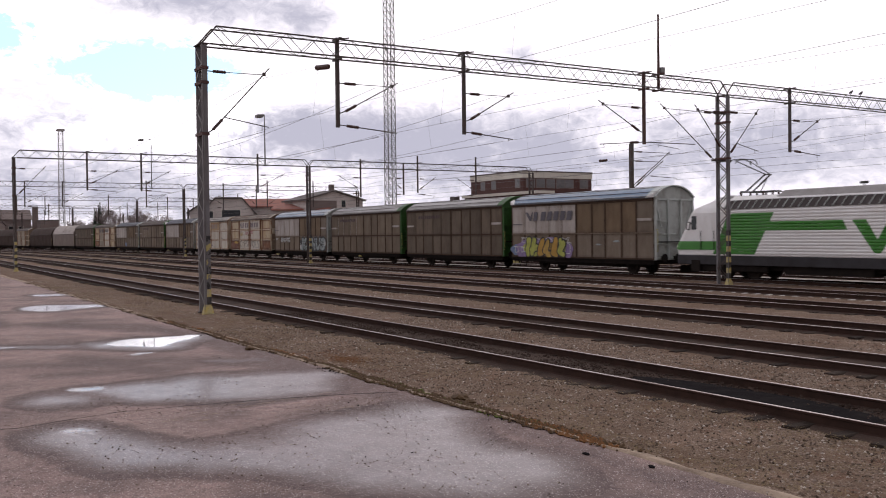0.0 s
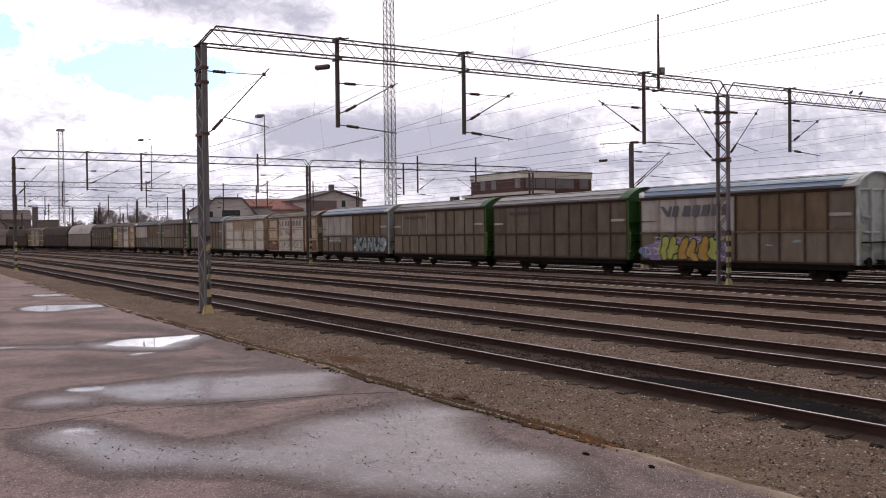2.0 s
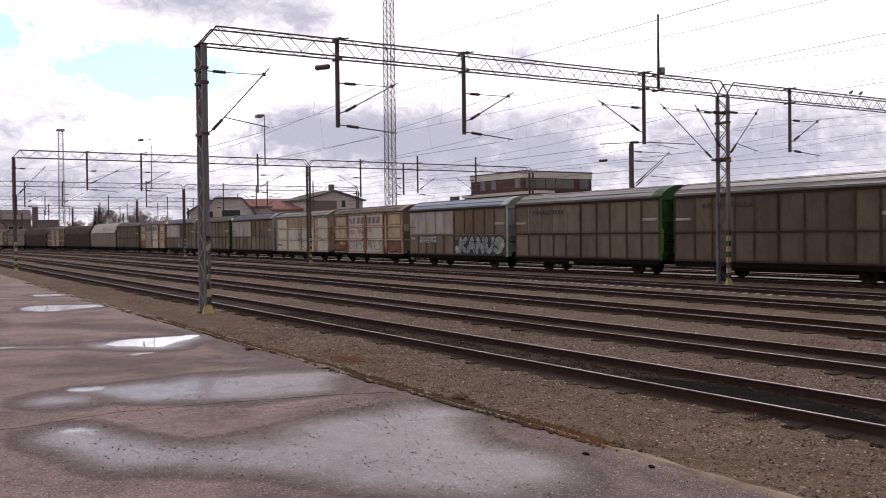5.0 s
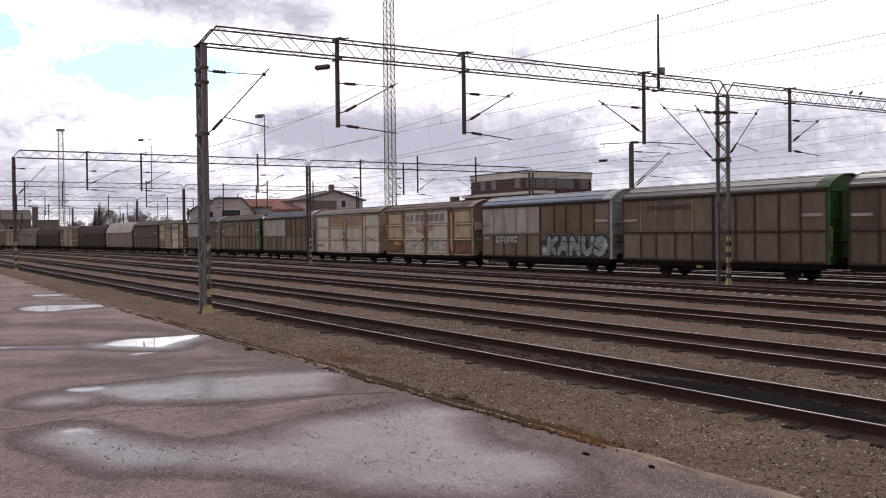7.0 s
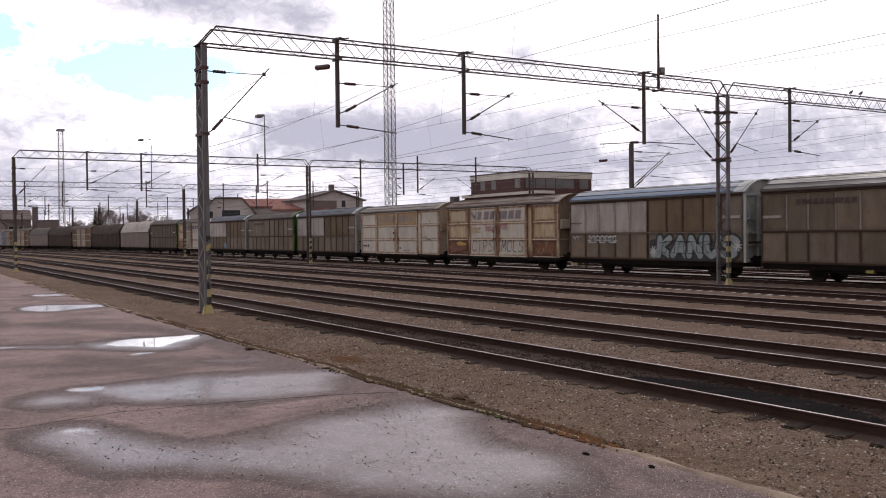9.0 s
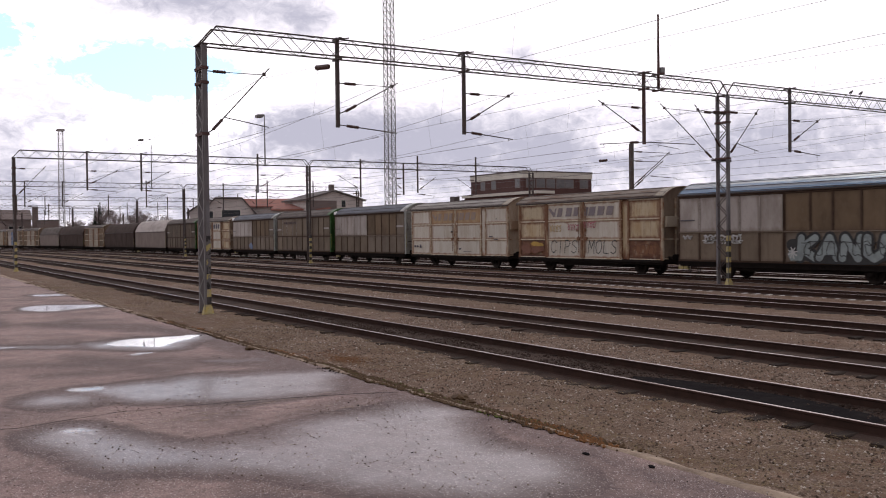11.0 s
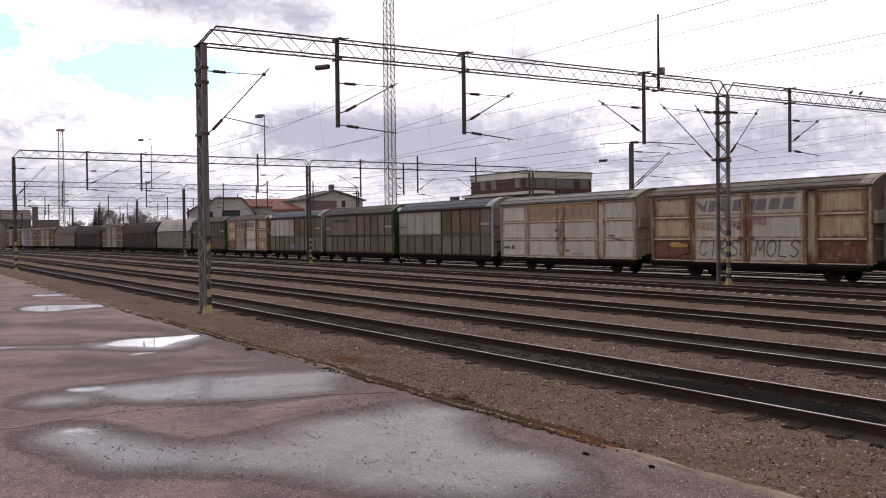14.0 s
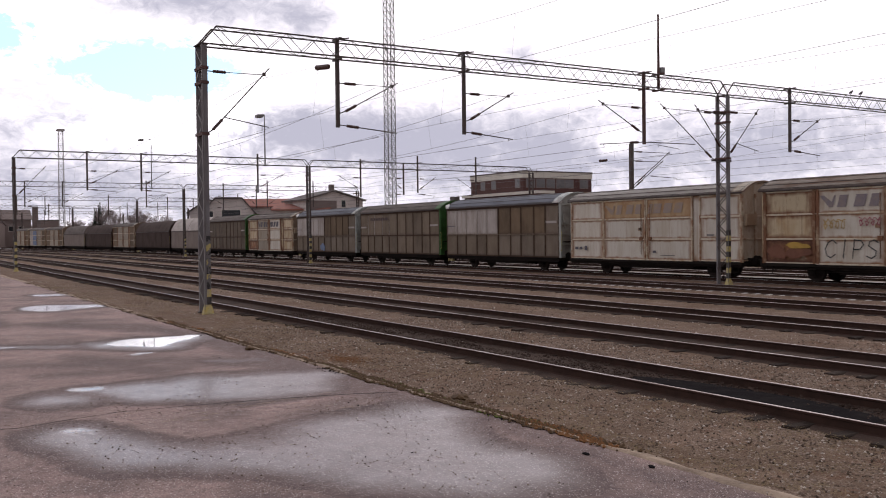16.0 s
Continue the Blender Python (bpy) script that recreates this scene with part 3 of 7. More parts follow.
MOIST = [(-21.8, 6.9, 0.6, -14.2, 6.9, 0.8), (-19.6, 4.6, 0.5, -18.0, 6.8, 0.9), (-10.8, 7.0, 0.4, -6.2, 6.9, 0.5), (-7.0, 5.6, 0.5, -5.6, 6.6, 0.5), (-30.0, 3.8, 0.5, -27.0, 6.2, 0.9), (-18.6, 2.6, 0.4, -18.0, 5.0, 0.4), (-12.2, 4.5, 0.2, -12.9, 6.2, 0.3), (-8.6, 3.2, 0.4, -7.4, 4.6, 0.4), (-20.5, 2.0, 0.4, -19.5, 3.6, 0.5), (-34.0, 3.0, 0.5, -30.0, 3.0, 0.6), (-27.0, 6.6, 0.5, -19.0, 7.2, 0.5), (-14.0, 6.7, 0.6, -10.5, 7.2, 0.6), (-21.0, 3.6, 0.5, -18.0, 4.4, 0.6), (-8.4, 6.9, 0.35, -6.4, 5.8, 0.4), (-6.6, 6.9, 0.35, -4.6, 7.0, 0.5)]
POOLS = [(-36.5, 5.35, 1.0, -36.6, 6.85, 0.48), (-23.0, 4.95, 0.38, -22.9, 5.5, 0.66), (-22.9, 5.5, 0.66, -23.8, 7.05, 0.20), (-20.65, 4.75, 0.14, -20.7, 5.15, 0.16), (-16.45, 2.75, 0.17, -16.45, 3.15, 0.19), (-13.0, 2.12, 0.15, -12.9, 2.38, 0.16), (-44.8, 6.3, 0.42, -44.8, 6.85, 0.42), (-24.1, 2.2, 0.10, -23.8, 2.7, 0.10)]
FALL = 0.6


def strokes_depth(strokes, xs_, ys_, soft_=0.25):
    """How far inside the smooth union of tapered strokes each place lies, in metres across."""
    total = None
    for ax, ay, ar, bx, by, br in strokes:
        dx, dy = (bx - ax) * FALL, by - ay
        px, py = (xs_ - ax) * FALL, ys_ - ay
        t = np.clip((px * dx + py * dy) / (dx * dx + dy * dy), 0, 1)
        d = ar + (br - ar) * t - np.hypot(px - dx * t, py - dy * t)
        if total is None:
            total = d
        else:
            k = np.clip(0.5 + 0.5 * (total - d) / soft_, 0, 1)
            total = d + (total - d) * k + soft_ * k * (1 - k)
    return total


ASPHALT = asphalt()


# ---- mesh helpers ----
class Shape:
    """Gathers verts and faces of one mesh."""

    def __init__(self):
        self.v, self.f, self.s = [], [], []

    def add(self, verts, faces, smooth=False):
        k = len(self.v)
        self.v += [tuple(p) for p in verts]
        self.f += [tuple(i + k for i in f) for f in faces]
        self.s += [smooth] * len(faces)
        return self

    def box(self, x0, x1, y0, y1, z0, z1):
        vs = [(x, y, z) for x in (x0, x1) for y in (y0, y1) for z in (z0, z1)]
        return self.add(vs, [(0, 1, 3, 2), (4, 6, 7, 5), (0, 4, 5, 1), (2, 3, 7, 6), (0, 2, 6, 4), (1, 5, 7, 3)])

    def cbox(self, x0, x1, y0, y1, z0, z1, c=0.01):
        """A box with chamfered edges along its longest axis."""
        d = [x1 - x0, y1 - y0, z1 - z0]
        a = d.index(max(d))
        lo, hi = [x0, y0, z0], [x1, y1, z1]
        b, e = [(1, 2), (2, 0), (0, 1)][a]
        ring = [(lo[b] + c, lo[e]), (hi[b] - c, lo[e]), (hi[b], lo[e] + c), (hi[b], hi[e] - c), (hi[b] - c, hi[e]), (lo[b] + c, hi[e]), (lo[b], hi[e] - c), (lo[b], lo[e] + c)]
        vs = []
        for w in (lo[a], hi[a]):
            for p, q in ring:
                t = [0, 0, 0]
                t[a], t[b], t[e] = w, p, q
                vs.append(t)
        fs = [(i, (i + 1) % 8, 8 + (i + 1) % 8, 8 + i) for i in range(8)] + [tuple(range(7, -1, -1)), tuple(range(8, 16))]
        return self.add(vs, fs)

    def bar(self, p, q, r, n=6, r2=None, caps=True):
        """A round bar from p to q."""
        p, q = Vector(p), Vector(q)
        d = (q - p).normalized()
        u = d.cross(Vector((0, 0, 1)) if abs(d.z) < 0.9 else Vector((1, 0, 0))).normalized()
        w = d.cross(u)
        r2 = r if r2 is None else r2
        vs = [c + (u * math.cos(k * math.tau / n) + w * math.sin(k * math.tau / n)) * rr for c, rr in ((p, r), (q, r2)) for k in range(n)]
        self.add(vs, [(i, (i + 1) % n, n + (i + 1) % n, n + i) for i in range(n)], n > 5)
        if caps:
            k = len(self.v) - 2 * n
            self.f += [tuple(range(k + n - 1, k - 1, -1)), tuple(range(k + n, k + 2 * n))]
            self.s += [False, False]
        return self

    def beam(self, p, q, w, h, up=(0, 0, 1)):
        """A square bar from p to q, w wide and h high."""
        p, q = Vector(p), Vector(q)
        d = (q - p).normalized()
        u = d.cross(Vector(up)).normalized() * (w / 2)
        t = u.cross(d).normalized() * (h / 2)
        vs = [c + s * u + k * t for c in (p, q) for s, k in ((-1, -1), (1, -1), (1, 1), (-1, 1))]
        return self.add(vs, [(0, 1, 5, 4), (1, 2, 6, 5), (2, 3, 7, 6), (3, 0, 4, 7), (3, 2, 1, 0), (4, 5, 6, 7)])

    def tube(self, pts, r, n=5, smooth=True):
        for a, b in zip(pts, pts[1:]):
            self.bar(a, b, r, n)
        return self

    def loft(self, rings, closed=True, caps=True, smooth=False):
        n = len(rings[0])
        vs = [p for ring in rings for p in ring]
        fs = []
        for k in range(len(rings) - 1):
            for i in range(n if closed else n - 1):
                j = (i + 1) % n
                fs.append((k * n + i, k * n + j, (k + 1) * n + j, (k + 1) * n + i))
        self.add(vs, fs, smooth)
        if caps and closed:
            b = len(self.v) - len(vs)
            self.f += [tuple(b + i for i in range(n - 1, -1, -1)), tuple(b + len(vs) - n + i for i in range(n))]
            self.s += [False, False]
        return self

    def mesh(self, name, material):
        me = bpy.data.meshes.new(name)
        me.from_pydata(self.v, [], self.f)
        me.polygons.foreach_set("use_smooth", self.s)
        me.materials.append(material)
        bm = bmesh.new()
        bm.from_mesh(me)
        bmesh.ops.recalc_face_normals(bm, faces=bm.faces)
        bm.to_mesh(me)
        bm.free()
        return me


def part(name, shape, material, parent=None, label="", at=None, bevel=0.0):
    """One mesh object under its thing; shape may be a Shape or a finished mesh."""
    me = shape.mesh(name, material) if isinstance(shape, Shape) else shape
    ob = new(name, me)
    if parent:
        ob.parent = parent
    if at is not None:
        ob.matrix_basis = at
    if label:
        ob["label"] = label
    if bevel:
        bv = ob.modifiers.new("bevel", "BEVEL")
        bv.width, bv.segments, bv.limit_method = bevel, 2, "ANGLE"
    return ob


def thing(name, label, category, at=None, group="", kind=""):
    ob = new(name)
    ob.empty_display_size = 0.2
    if at is not None:
        ob.matrix_basis = at
    return tagged(ob, label, category, group, kind)


# ---- ground ----
GAUGE = 1.524
TRACKS = [11.69, 16.25, 21.62, 27.15, 32.72, 39.03, 43.9, 49.2, 56.0]   # centre lines
TRAIN_Y, BEND, RADIUS = 39.03, -125.0, 1030.0
GROUND_Z, PAVE_Z, PAVE_Y = -0.19, -0.05, 7.35


def along(s, y0):
    """Place and heading at s metres along a track that lies y0 off where the yard is straight."""
    if s >= BEND:
        return Vector((s, y0, 0)), 0.0
    a = (BEND - s) / RADIUS
    r = RADIUS + y0 - TRAIN_Y
    return Vector((BEND - r * math.sin(a), y0 - r * (1 - math.cos(a)), 0)), a


def stations(x0, x1, step=8.0):
    n = max(1, int(abs(x1 - x0) / step))
    return [x0 + (x1 - x0) * i / n for i in range(n + 1)]


def ground():
    xs = [-2500, -1200, -600, -400, -300, -200, -150, -120, -100] + list(np.arange(-90, -30, 3.0)) + list(np.arange(-30, 4, 0.4)) + [8, 15, 40, 120, 500, 1500]
    ys = [-1500, -400, -100, -30, -5, 4] + list(np.arange(6.4, 14.6, 0.25)) + list(np.arange(15, 36, 0.5)) + [40, 45, 60, 80, 120, 200, 400, 800, 1500, 2500]
    vs = []
    for x in xs:
        for y in ys:
            z = GROUND_Z
            if -100 < x < 8 and 7.2 < y < 36:
                off = min(abs(y - c) for c in TRACKS)
                z += 0.05 * min(1, max(0, (off - 1.2) / 0.7)) + 0.035 * noise.noise((x * 0.6, y * 0.9, 0)) + 0.02 * noise.noise((x * 2.1, y * 2.4, 4))
            vs.append((x, y, z))
    n = len(ys)
    fs = [(i * n + j, (i + 1) * n + j, (i + 1) * n + j + 1, i * n + j + 1) for i in range(len(xs) - 1) for j in range(n - 1)]
    tagged(part("ground", Shape().add(vs, fs, True), GRAVEL), "brown dirty gravel of a railway yard", "ground", kind="structure")


def service_path():
    """Pale trodden ground beyond the train's track."""
    rings = []
    for s_ in stations(40, BEND, 1.6) + stations(BEND, -300, 8)[1:]:
        p, a = along(s_, 41.45)
        k = 0.12 * noise.noise((s_ * 0.3, 2, 0))
        rings.append([(p.x, p.y + o + (k if o else 0), z) for o, z in ((-0.95, GROUND_Z - 0.02), (-0.75, GROUND_Z + 0.05), (0.0, GROUND_Z + 0.06), (6.0, GROUND_Z + 0.06), (6.9, GROUND_Z - 0.02))])
    tagged(part("pavement_path", Shape().loft(rings, closed=False, smooth=True), PATH), "pale sandy trodden ground between two tracks", "path", kind="structure")


def edge_y(x):
    return PAVE_Y + 0.10 * noise.noise((x * 0.5, 1.3, 0)) + 0.06 * noise.noise((x * 1.9, 7.7, 0)) + 0.04 * noise.noise((x * 5.3, 2.2, 0))


def pavement():
    xs = [-400, -200, -120, -90] + list(np.arange(-80, -50, 0.5)) + list(np.arange(-50, -28, 0.2)) + list(np.arange(-28, -4, 0.085)) + list(np.arange(-4, 3, 0.35)) + [10, 30, 80]
    ys_in = [-60, -20, -6, -1, 0.3] + list(np.arange(0.8, 6.95, 0.085))
    vs = []
    for x in xs:
        e = edge_y(x) if -90 < x < 5 else PAVE_Y
        vs += [(x, y, PAVE_Z) for y in ys_in] + [(x, e - 0.2, PAVE_Z), (x, e - 0.06, PAVE_Z), (x, e, PAVE_Z - 0.02), (x, e + 0.02, PAVE_Z - 0.25)]
    n = len(ys_in) + 4
    fs = [(i * n + j, (i + 1) * n + j, (i + 1) * n + j + 1, i * n + j + 1) for i in range(len(xs) - 1) for j in range(n - 1)]
    pv = tagged(part("pavement", Shape().add(vs, fs), ASPHALT), "worn grey asphalt yard with rain puddles", "pavement", kind="structure")
    px_, py_ = np.array([v[0] for v in vs]), np.array([v[1] for v in vs])
    wx = px_ + np.array([0.25 * noise.noise((v[0] * 0.9, v[1] * 0.9, 2.0)) for v in vs])
    wy = py_ + np.array([0.15 * noise.noise((v[0] * 0.9, v[1] * 0.9, 7.0)) for v in vs])
    for name_, strokes in (("hollow", HOLLOWS), ("pool", POOLS), ("moist", MOIST)):
        pv.data.attributes.new(name_, "FLOAT", "POINT").data.foreach_set("value", strokes_depth(strokes, wx, wy).astype(np.float32))
    # earth bank along the broken edge
    sh = Shape()
    rings = []
    for x in list(np.arange(-80, 3, 0.3)):
        e = edge_y(x)
        k = noise.noise((x * 0.9, 3.1, 2))
        w = (0.20 if x < -9.5 else 0.12) + 0.10 * noise.noise((x * 1.3, 9, 0))
        rings.append([(x, e - 0.07 - 0.05 * k, PAVE_Z - 0.01), (x, e - 0.03, PAVE_Z + 0.03 + 0.018 * k), (x, e + w, PAVE_Z + 0.012 * k), (x, e + w + 0.35, GROUND_Z + 0.02)])
    sh.loft(rings, closed=False, smooth=True)
    tagged(part("kerb", sh, EDGE), "crumbling sandy edge of the asphalt", "kerb", kind="structure")


def rail_mesh(name, y, x0, x1, w=0.026):
    """Vignole rail: dark foot and web below, bright head above."""
    side = [(-0.07, -0.172), (0.07, -0.172), (0.07, -0.158), (0.012, -0.14), (0.012, -0.045), (0.035, -0.032), (0.035, -0.006), (-0.035, -0.006), (-0.035, -0.032), (-0.012, -0.045), (-0.012, -0.14), (-0.07, -0.158)]
    head = [(-w, -0.006), (w, -0.006), (w - 0.007, 0.0), (0.007 - w, 0.0)]
    out = []
    st = stations(x0, BEND, 40) + stations(BEND, x1, 9)[1:]
    for prof in (side, head):
        rings = []
        for s in st:
            p, a = along(s, y)
            rings.append([(p.x - o * math.sin(a), p.y + o * math.cos(a), z) for o, z in prof])
        out.append(Shape().loft(rings))
    return out


def track(k, y, sleepers, spacing, shine):
    root = thing(f"railway_track_{k + 1}", "rusty rails on " + ("old dark timber" if sleepers == "timber" else "pale concrete") + " sleepers in gravel", "railway track", kind="structure")
    for o in (-GAUGE / 2 - 0.035, GAUGE / 2 + 0.035):
        s, h = rail_mesh("rail", y + o, 60 if k < 6 else 20, -420, 0.033 if k == 5 else 0.024)
        r = part("rail", s, RAILSIDE, root)
        part("rail_head", h, RAILBRIGHT if k == 5 else (RAILHEAD if shine else RAILDULL), r, "worn bright rail head")
    # bed between the rails
    rings = []
    for s in stations(60, BEND, 1.1) + stations(BEND, -420, 8)[1:]:
        p, a = along(s, y)
        row = []
        # the train's track gets a wider dark strip on the near side
        for o in ((-2.5, -1.6, -0.6, 0, 0.6, 0.9, 1.25) if k == 5 else (-1.25, -0.9, -0.6, 0, 0.6, 0.9, 1.25)):
            dz = 0.012 * noise.noise((s * 0.8, o * 2, k)) + 0.008 * noise.noise((s * 3, o * 5, k))
            row.append((p.x, p.y + o + 0.08 * noise.noise((s * 0.7, o, 5 + k)), GROUND_Z + 0.035 + dz - (0.07 if abs(o) > 1.2 else 0)))
        rings.append(row)
    part("ballast_bed", Shape().loft(rings, closed=False, smooth=True), BALLAST if k < 6 else GRAVEL, root, "dark oily ballast" if k < 6 else "grey gravel bed")
    # sleepers
    if sleepers == "timber":
        me = Shape().cbox(-0.11, 0.11, -1.3, 1.3, -0.16, 0.0, 0.02).mesh("sleeper", TIMBER)
        zt = -0.148
    else:
        me = Shape().loft([[(-0.13, yy, -0.2), (0.13, yy, -0.2), (0.10, yy, z), (-0.10, yy, z)] for yy, z in ((-1.3, -0.02), (-0.6, 0.012), (-0.3, -0.03), (0.3, -0.03), (0.6, 0.012), (1.3, -0.02))]).mesh("sleeper", CONCRETE)
        zt = -0.165
    rng = random.Random(k)
    x = 3.0
    count = 0
    far = Shape()
    limit = {0: 110, 1: 110, 2: 90, 3: 70, 4: 140}.get(k, 0)
    while x > -150:
        j = (rng.uniform(-0.03, 0.03), rng.uniform(-0.06, 0.06), rng.uniform(-0.006, 0.006), rng.uniform(-1.2, 1.2)) if sleepers == "timber" else (0, 0, 0, 0)
        if count < limit:
            part("sleeper", me, None, root, at=pose(x + j[0], y + j[1], zt + j[2] - (0.032 if sleepers == "timber" and rng.random() < 0.45 else 0.0), 0, 0, j[3]))
        elif x > -110:
            far.box(x - 0.12, x + 0.12, y - 1.3, y + 1.3, zt - 0.1, zt)
        x -= spacing
        count += 1
    if far.v:
        tagged(part("far_sleepers", far, TIMBER if sleepers == "timber" else CONCRETE, root), kind="stuff")


def grit():
    """Loose stones, dry grass and litter beside the first tracks."""
    rng = np.random.default_rng(5)
    octa = np.array([(1, 0, 0), (-1, 0, 0), (0, 1, 0), (0, -1, 0), (0, 0, 1), (0, 0, -1)], float)
    faces = [(0, 2, 4), (2, 1, 4), (1, 3, 4), (3, 0, 4), (2, 0, 5), (1, 2, 5), (3, 1, 5), (0, 3, 5)]

    def scatter(name, count, x0, x1, y0, y1, size, material, label, z=GROUND_Z, bias=1.0):
        x = x1 + (x0 - x1) * rng.random(count) ** bias
        y = y0 + (y1 - y0) * rng.random(count)
        s = size * (0.5 + rng.random(count) ** 2 * 1.2)
        vs, fs = [], []
        for i in range(count):
            q = octa * s[i] * (0.6 + 0.7 * rng.random((6, 3))) * (1, 1, 0.6)
            zz = z + 0.035 * noise.noise((x[i] * 0.6, y[i] * 0.9, 0)) + 0.02 * noise.noise((x[i] * 2.1, y[i] * 2.4, 4))
            off = min(abs(y[i] - c) for c in TRACKS)
            zz += 0.05 * min(1, max(0, (off - 1.2) / 0.7)) if z == GROUND_Z else 0
            k = len(vs)
            vs += [(x[i] + p[0], y[i] + p[1], zz + p[2] + s[i] * 0.15) for p in q]
            fs += [(a + k, b + k, c + k) for a, b, c in faces]
        me = bpy.data.meshes.new(name)
        me.from_pydata(vs, [], fs)
        me.materials.append(material)
        tagged(new(name, me), label, "gravel", kind="stuff")

    scatter("gravel", 40000, -26, -2, 7.75, 15, 0.0165, STONE, "loose grey and brown gravel stones", bias=1.3)
    scatter("gravel", 9000, -60, -8, 13, 20.5, 0.022, STONE, "loose gravel stones between the tracks", bias=1.2)
    scatter("gravel", 9000, -62, -25, 7.6, 11, 0.014, STONE, "loose gravel stones along the asphalt edge", bias=0.8)
    scatter("ballast_stones", 7000, -30, -2, 10.9, 12.5, 0.03, BALLAST, "dark oily ballast stones", z=GROUND_Z + 0.04, bias=1.3)
    scatter("grit", 280, -22, -5, 1.0, 7.3, 0.011, COAL, "scattered dark grit on wet asphalt", z=PAVE_Z + 0.0, bias=1.1)
    scatter("grit", 130, -16.6, -14.6, 4.2, 5.3, 0.011, LITTER, "trail of dark crumbs on wet asphalt", z=PAVE_Z + 0.0)
    scatter("grit", 4200, -15, -4, 0.8, 7.3, 0.0095, STONE, "pale stone chips on the asphalt", z=PAVE_Z + 0.0, bias=0.8)
    # dry blades
    vs, fs = [], []
    for i in range(78000):
        x, y = -2 - 55 * rng.random() ** 1.2, 7.5 + 3.0 * rng.random() ** 1.7
        if noise.noise((x * 0.4, y * 0.8, 3)) < -0.12:
            continue
        h, a, w = rng.uniform(0.003, 0.022), rng.uniform(0, 6.28), 0.004
        b = rng.uniform(0.03, 0.10)
        z = GROUND_Z + 0.05 + 0.035 * noise.noise((x * 0.6, y * 0.9, 0))
        k = len(vs)
        ca, sa = math.cos(a), math.sin(a)
        vs += [(x - sa * w, y + ca * w, z), (x + sa * w, y - ca * w, z), (x + ca * b, y + sa * b, z + h)]
        fs.append((k, k + 1, k + 2))
    me = bpy.data.meshes.new("dry_grass")
    me.from_pydata(vs, [], fs)
    me.materials.append(GRASS)
    tagged(new("dry_grass", me), "sparse flattened dry grass on gravel", "grass", kind="stuff")
    # clumps of moss, litter and old grass along the broken edge
    for lab, material, spans, clumps, size in (
            ("low green moss on the asphalt edge", MOSS, [(-16.5, -12.6), (-12.4, -9.0)], 30, 0.024), ("wet brown leaf litter on the asphalt edge", LITTER, [(-58, -16), (-31, -16), (-16, -8.6), (-15, -8.6)], 380, 0.030),
            ("rust-brown old grass on the asphalt edge", RUSTGRASS, [(-10.2, -8.7), (-10.2, -8.7), (-30, -18)], 44, 0.030), ("dark wet earth in the joint of the asphalt edge", COAL, [(-45, -9)], 80, 0.016)):
        vs, fs = [], []
        for i in range(clumps):
            a, b = spans[int(rng.integers(len(spans)))]
            cx, off, far_ = rng.uniform(a, b), rng.normal(-0.02 if material is COAL else 0.05, 0.05), rng.uniform(0.08, 0.45)
            for j in range(int(rng.integers(6, 46))):
                x = cx + rng.normal(0, far_)
                y = edge_y(x) + off + rng.normal(0, 0.035)
                q = octa * size * rng.uniform(0.3, 1.3) * (0.5 + 0.9 * rng.random((6, 3))) * (1.3, 1.1, 0.7)
                k = len(vs)
                vs += [(x + p[0], y + p[1], PAVE_Z + 0.014 + p[2]) for p in q]
                fs += [(a_ + k, b_ + k, c_ + k) for a_, b_, c_ in faces]
        me = bpy.data.meshes.new("edge_litter")
        me.from_pydata(vs, [], fs)
        me.materials.append(material)
        tagged(new("edge_litter", me), lab, "litter", kind="stuff")
    # spilled dark grit lying between the rails of the first track
    rings = []
    for i in range(25):
        x = -12.6 + 5.0 * i / 24
        w = 0.62 * math.sin(math.pi * i / 24) ** 0.5 + 0.01
        rings.append([(x, TRACKS[0] + o * w, GROUND_Z + 0.05 + 0.05 * (1 - o * o) * w + 0.012 * noise.noise((x * 4, o * 3, 8))) for o in (-1, -0.7, -0.4, 0, 0.4, 0.7, 1)])
    tagged(part("spilled_grit", Shape().loft(rings, closed=False, smooth=True), COAL), "heap of dark grit spilled between the rails", "grit", kind="stuff")


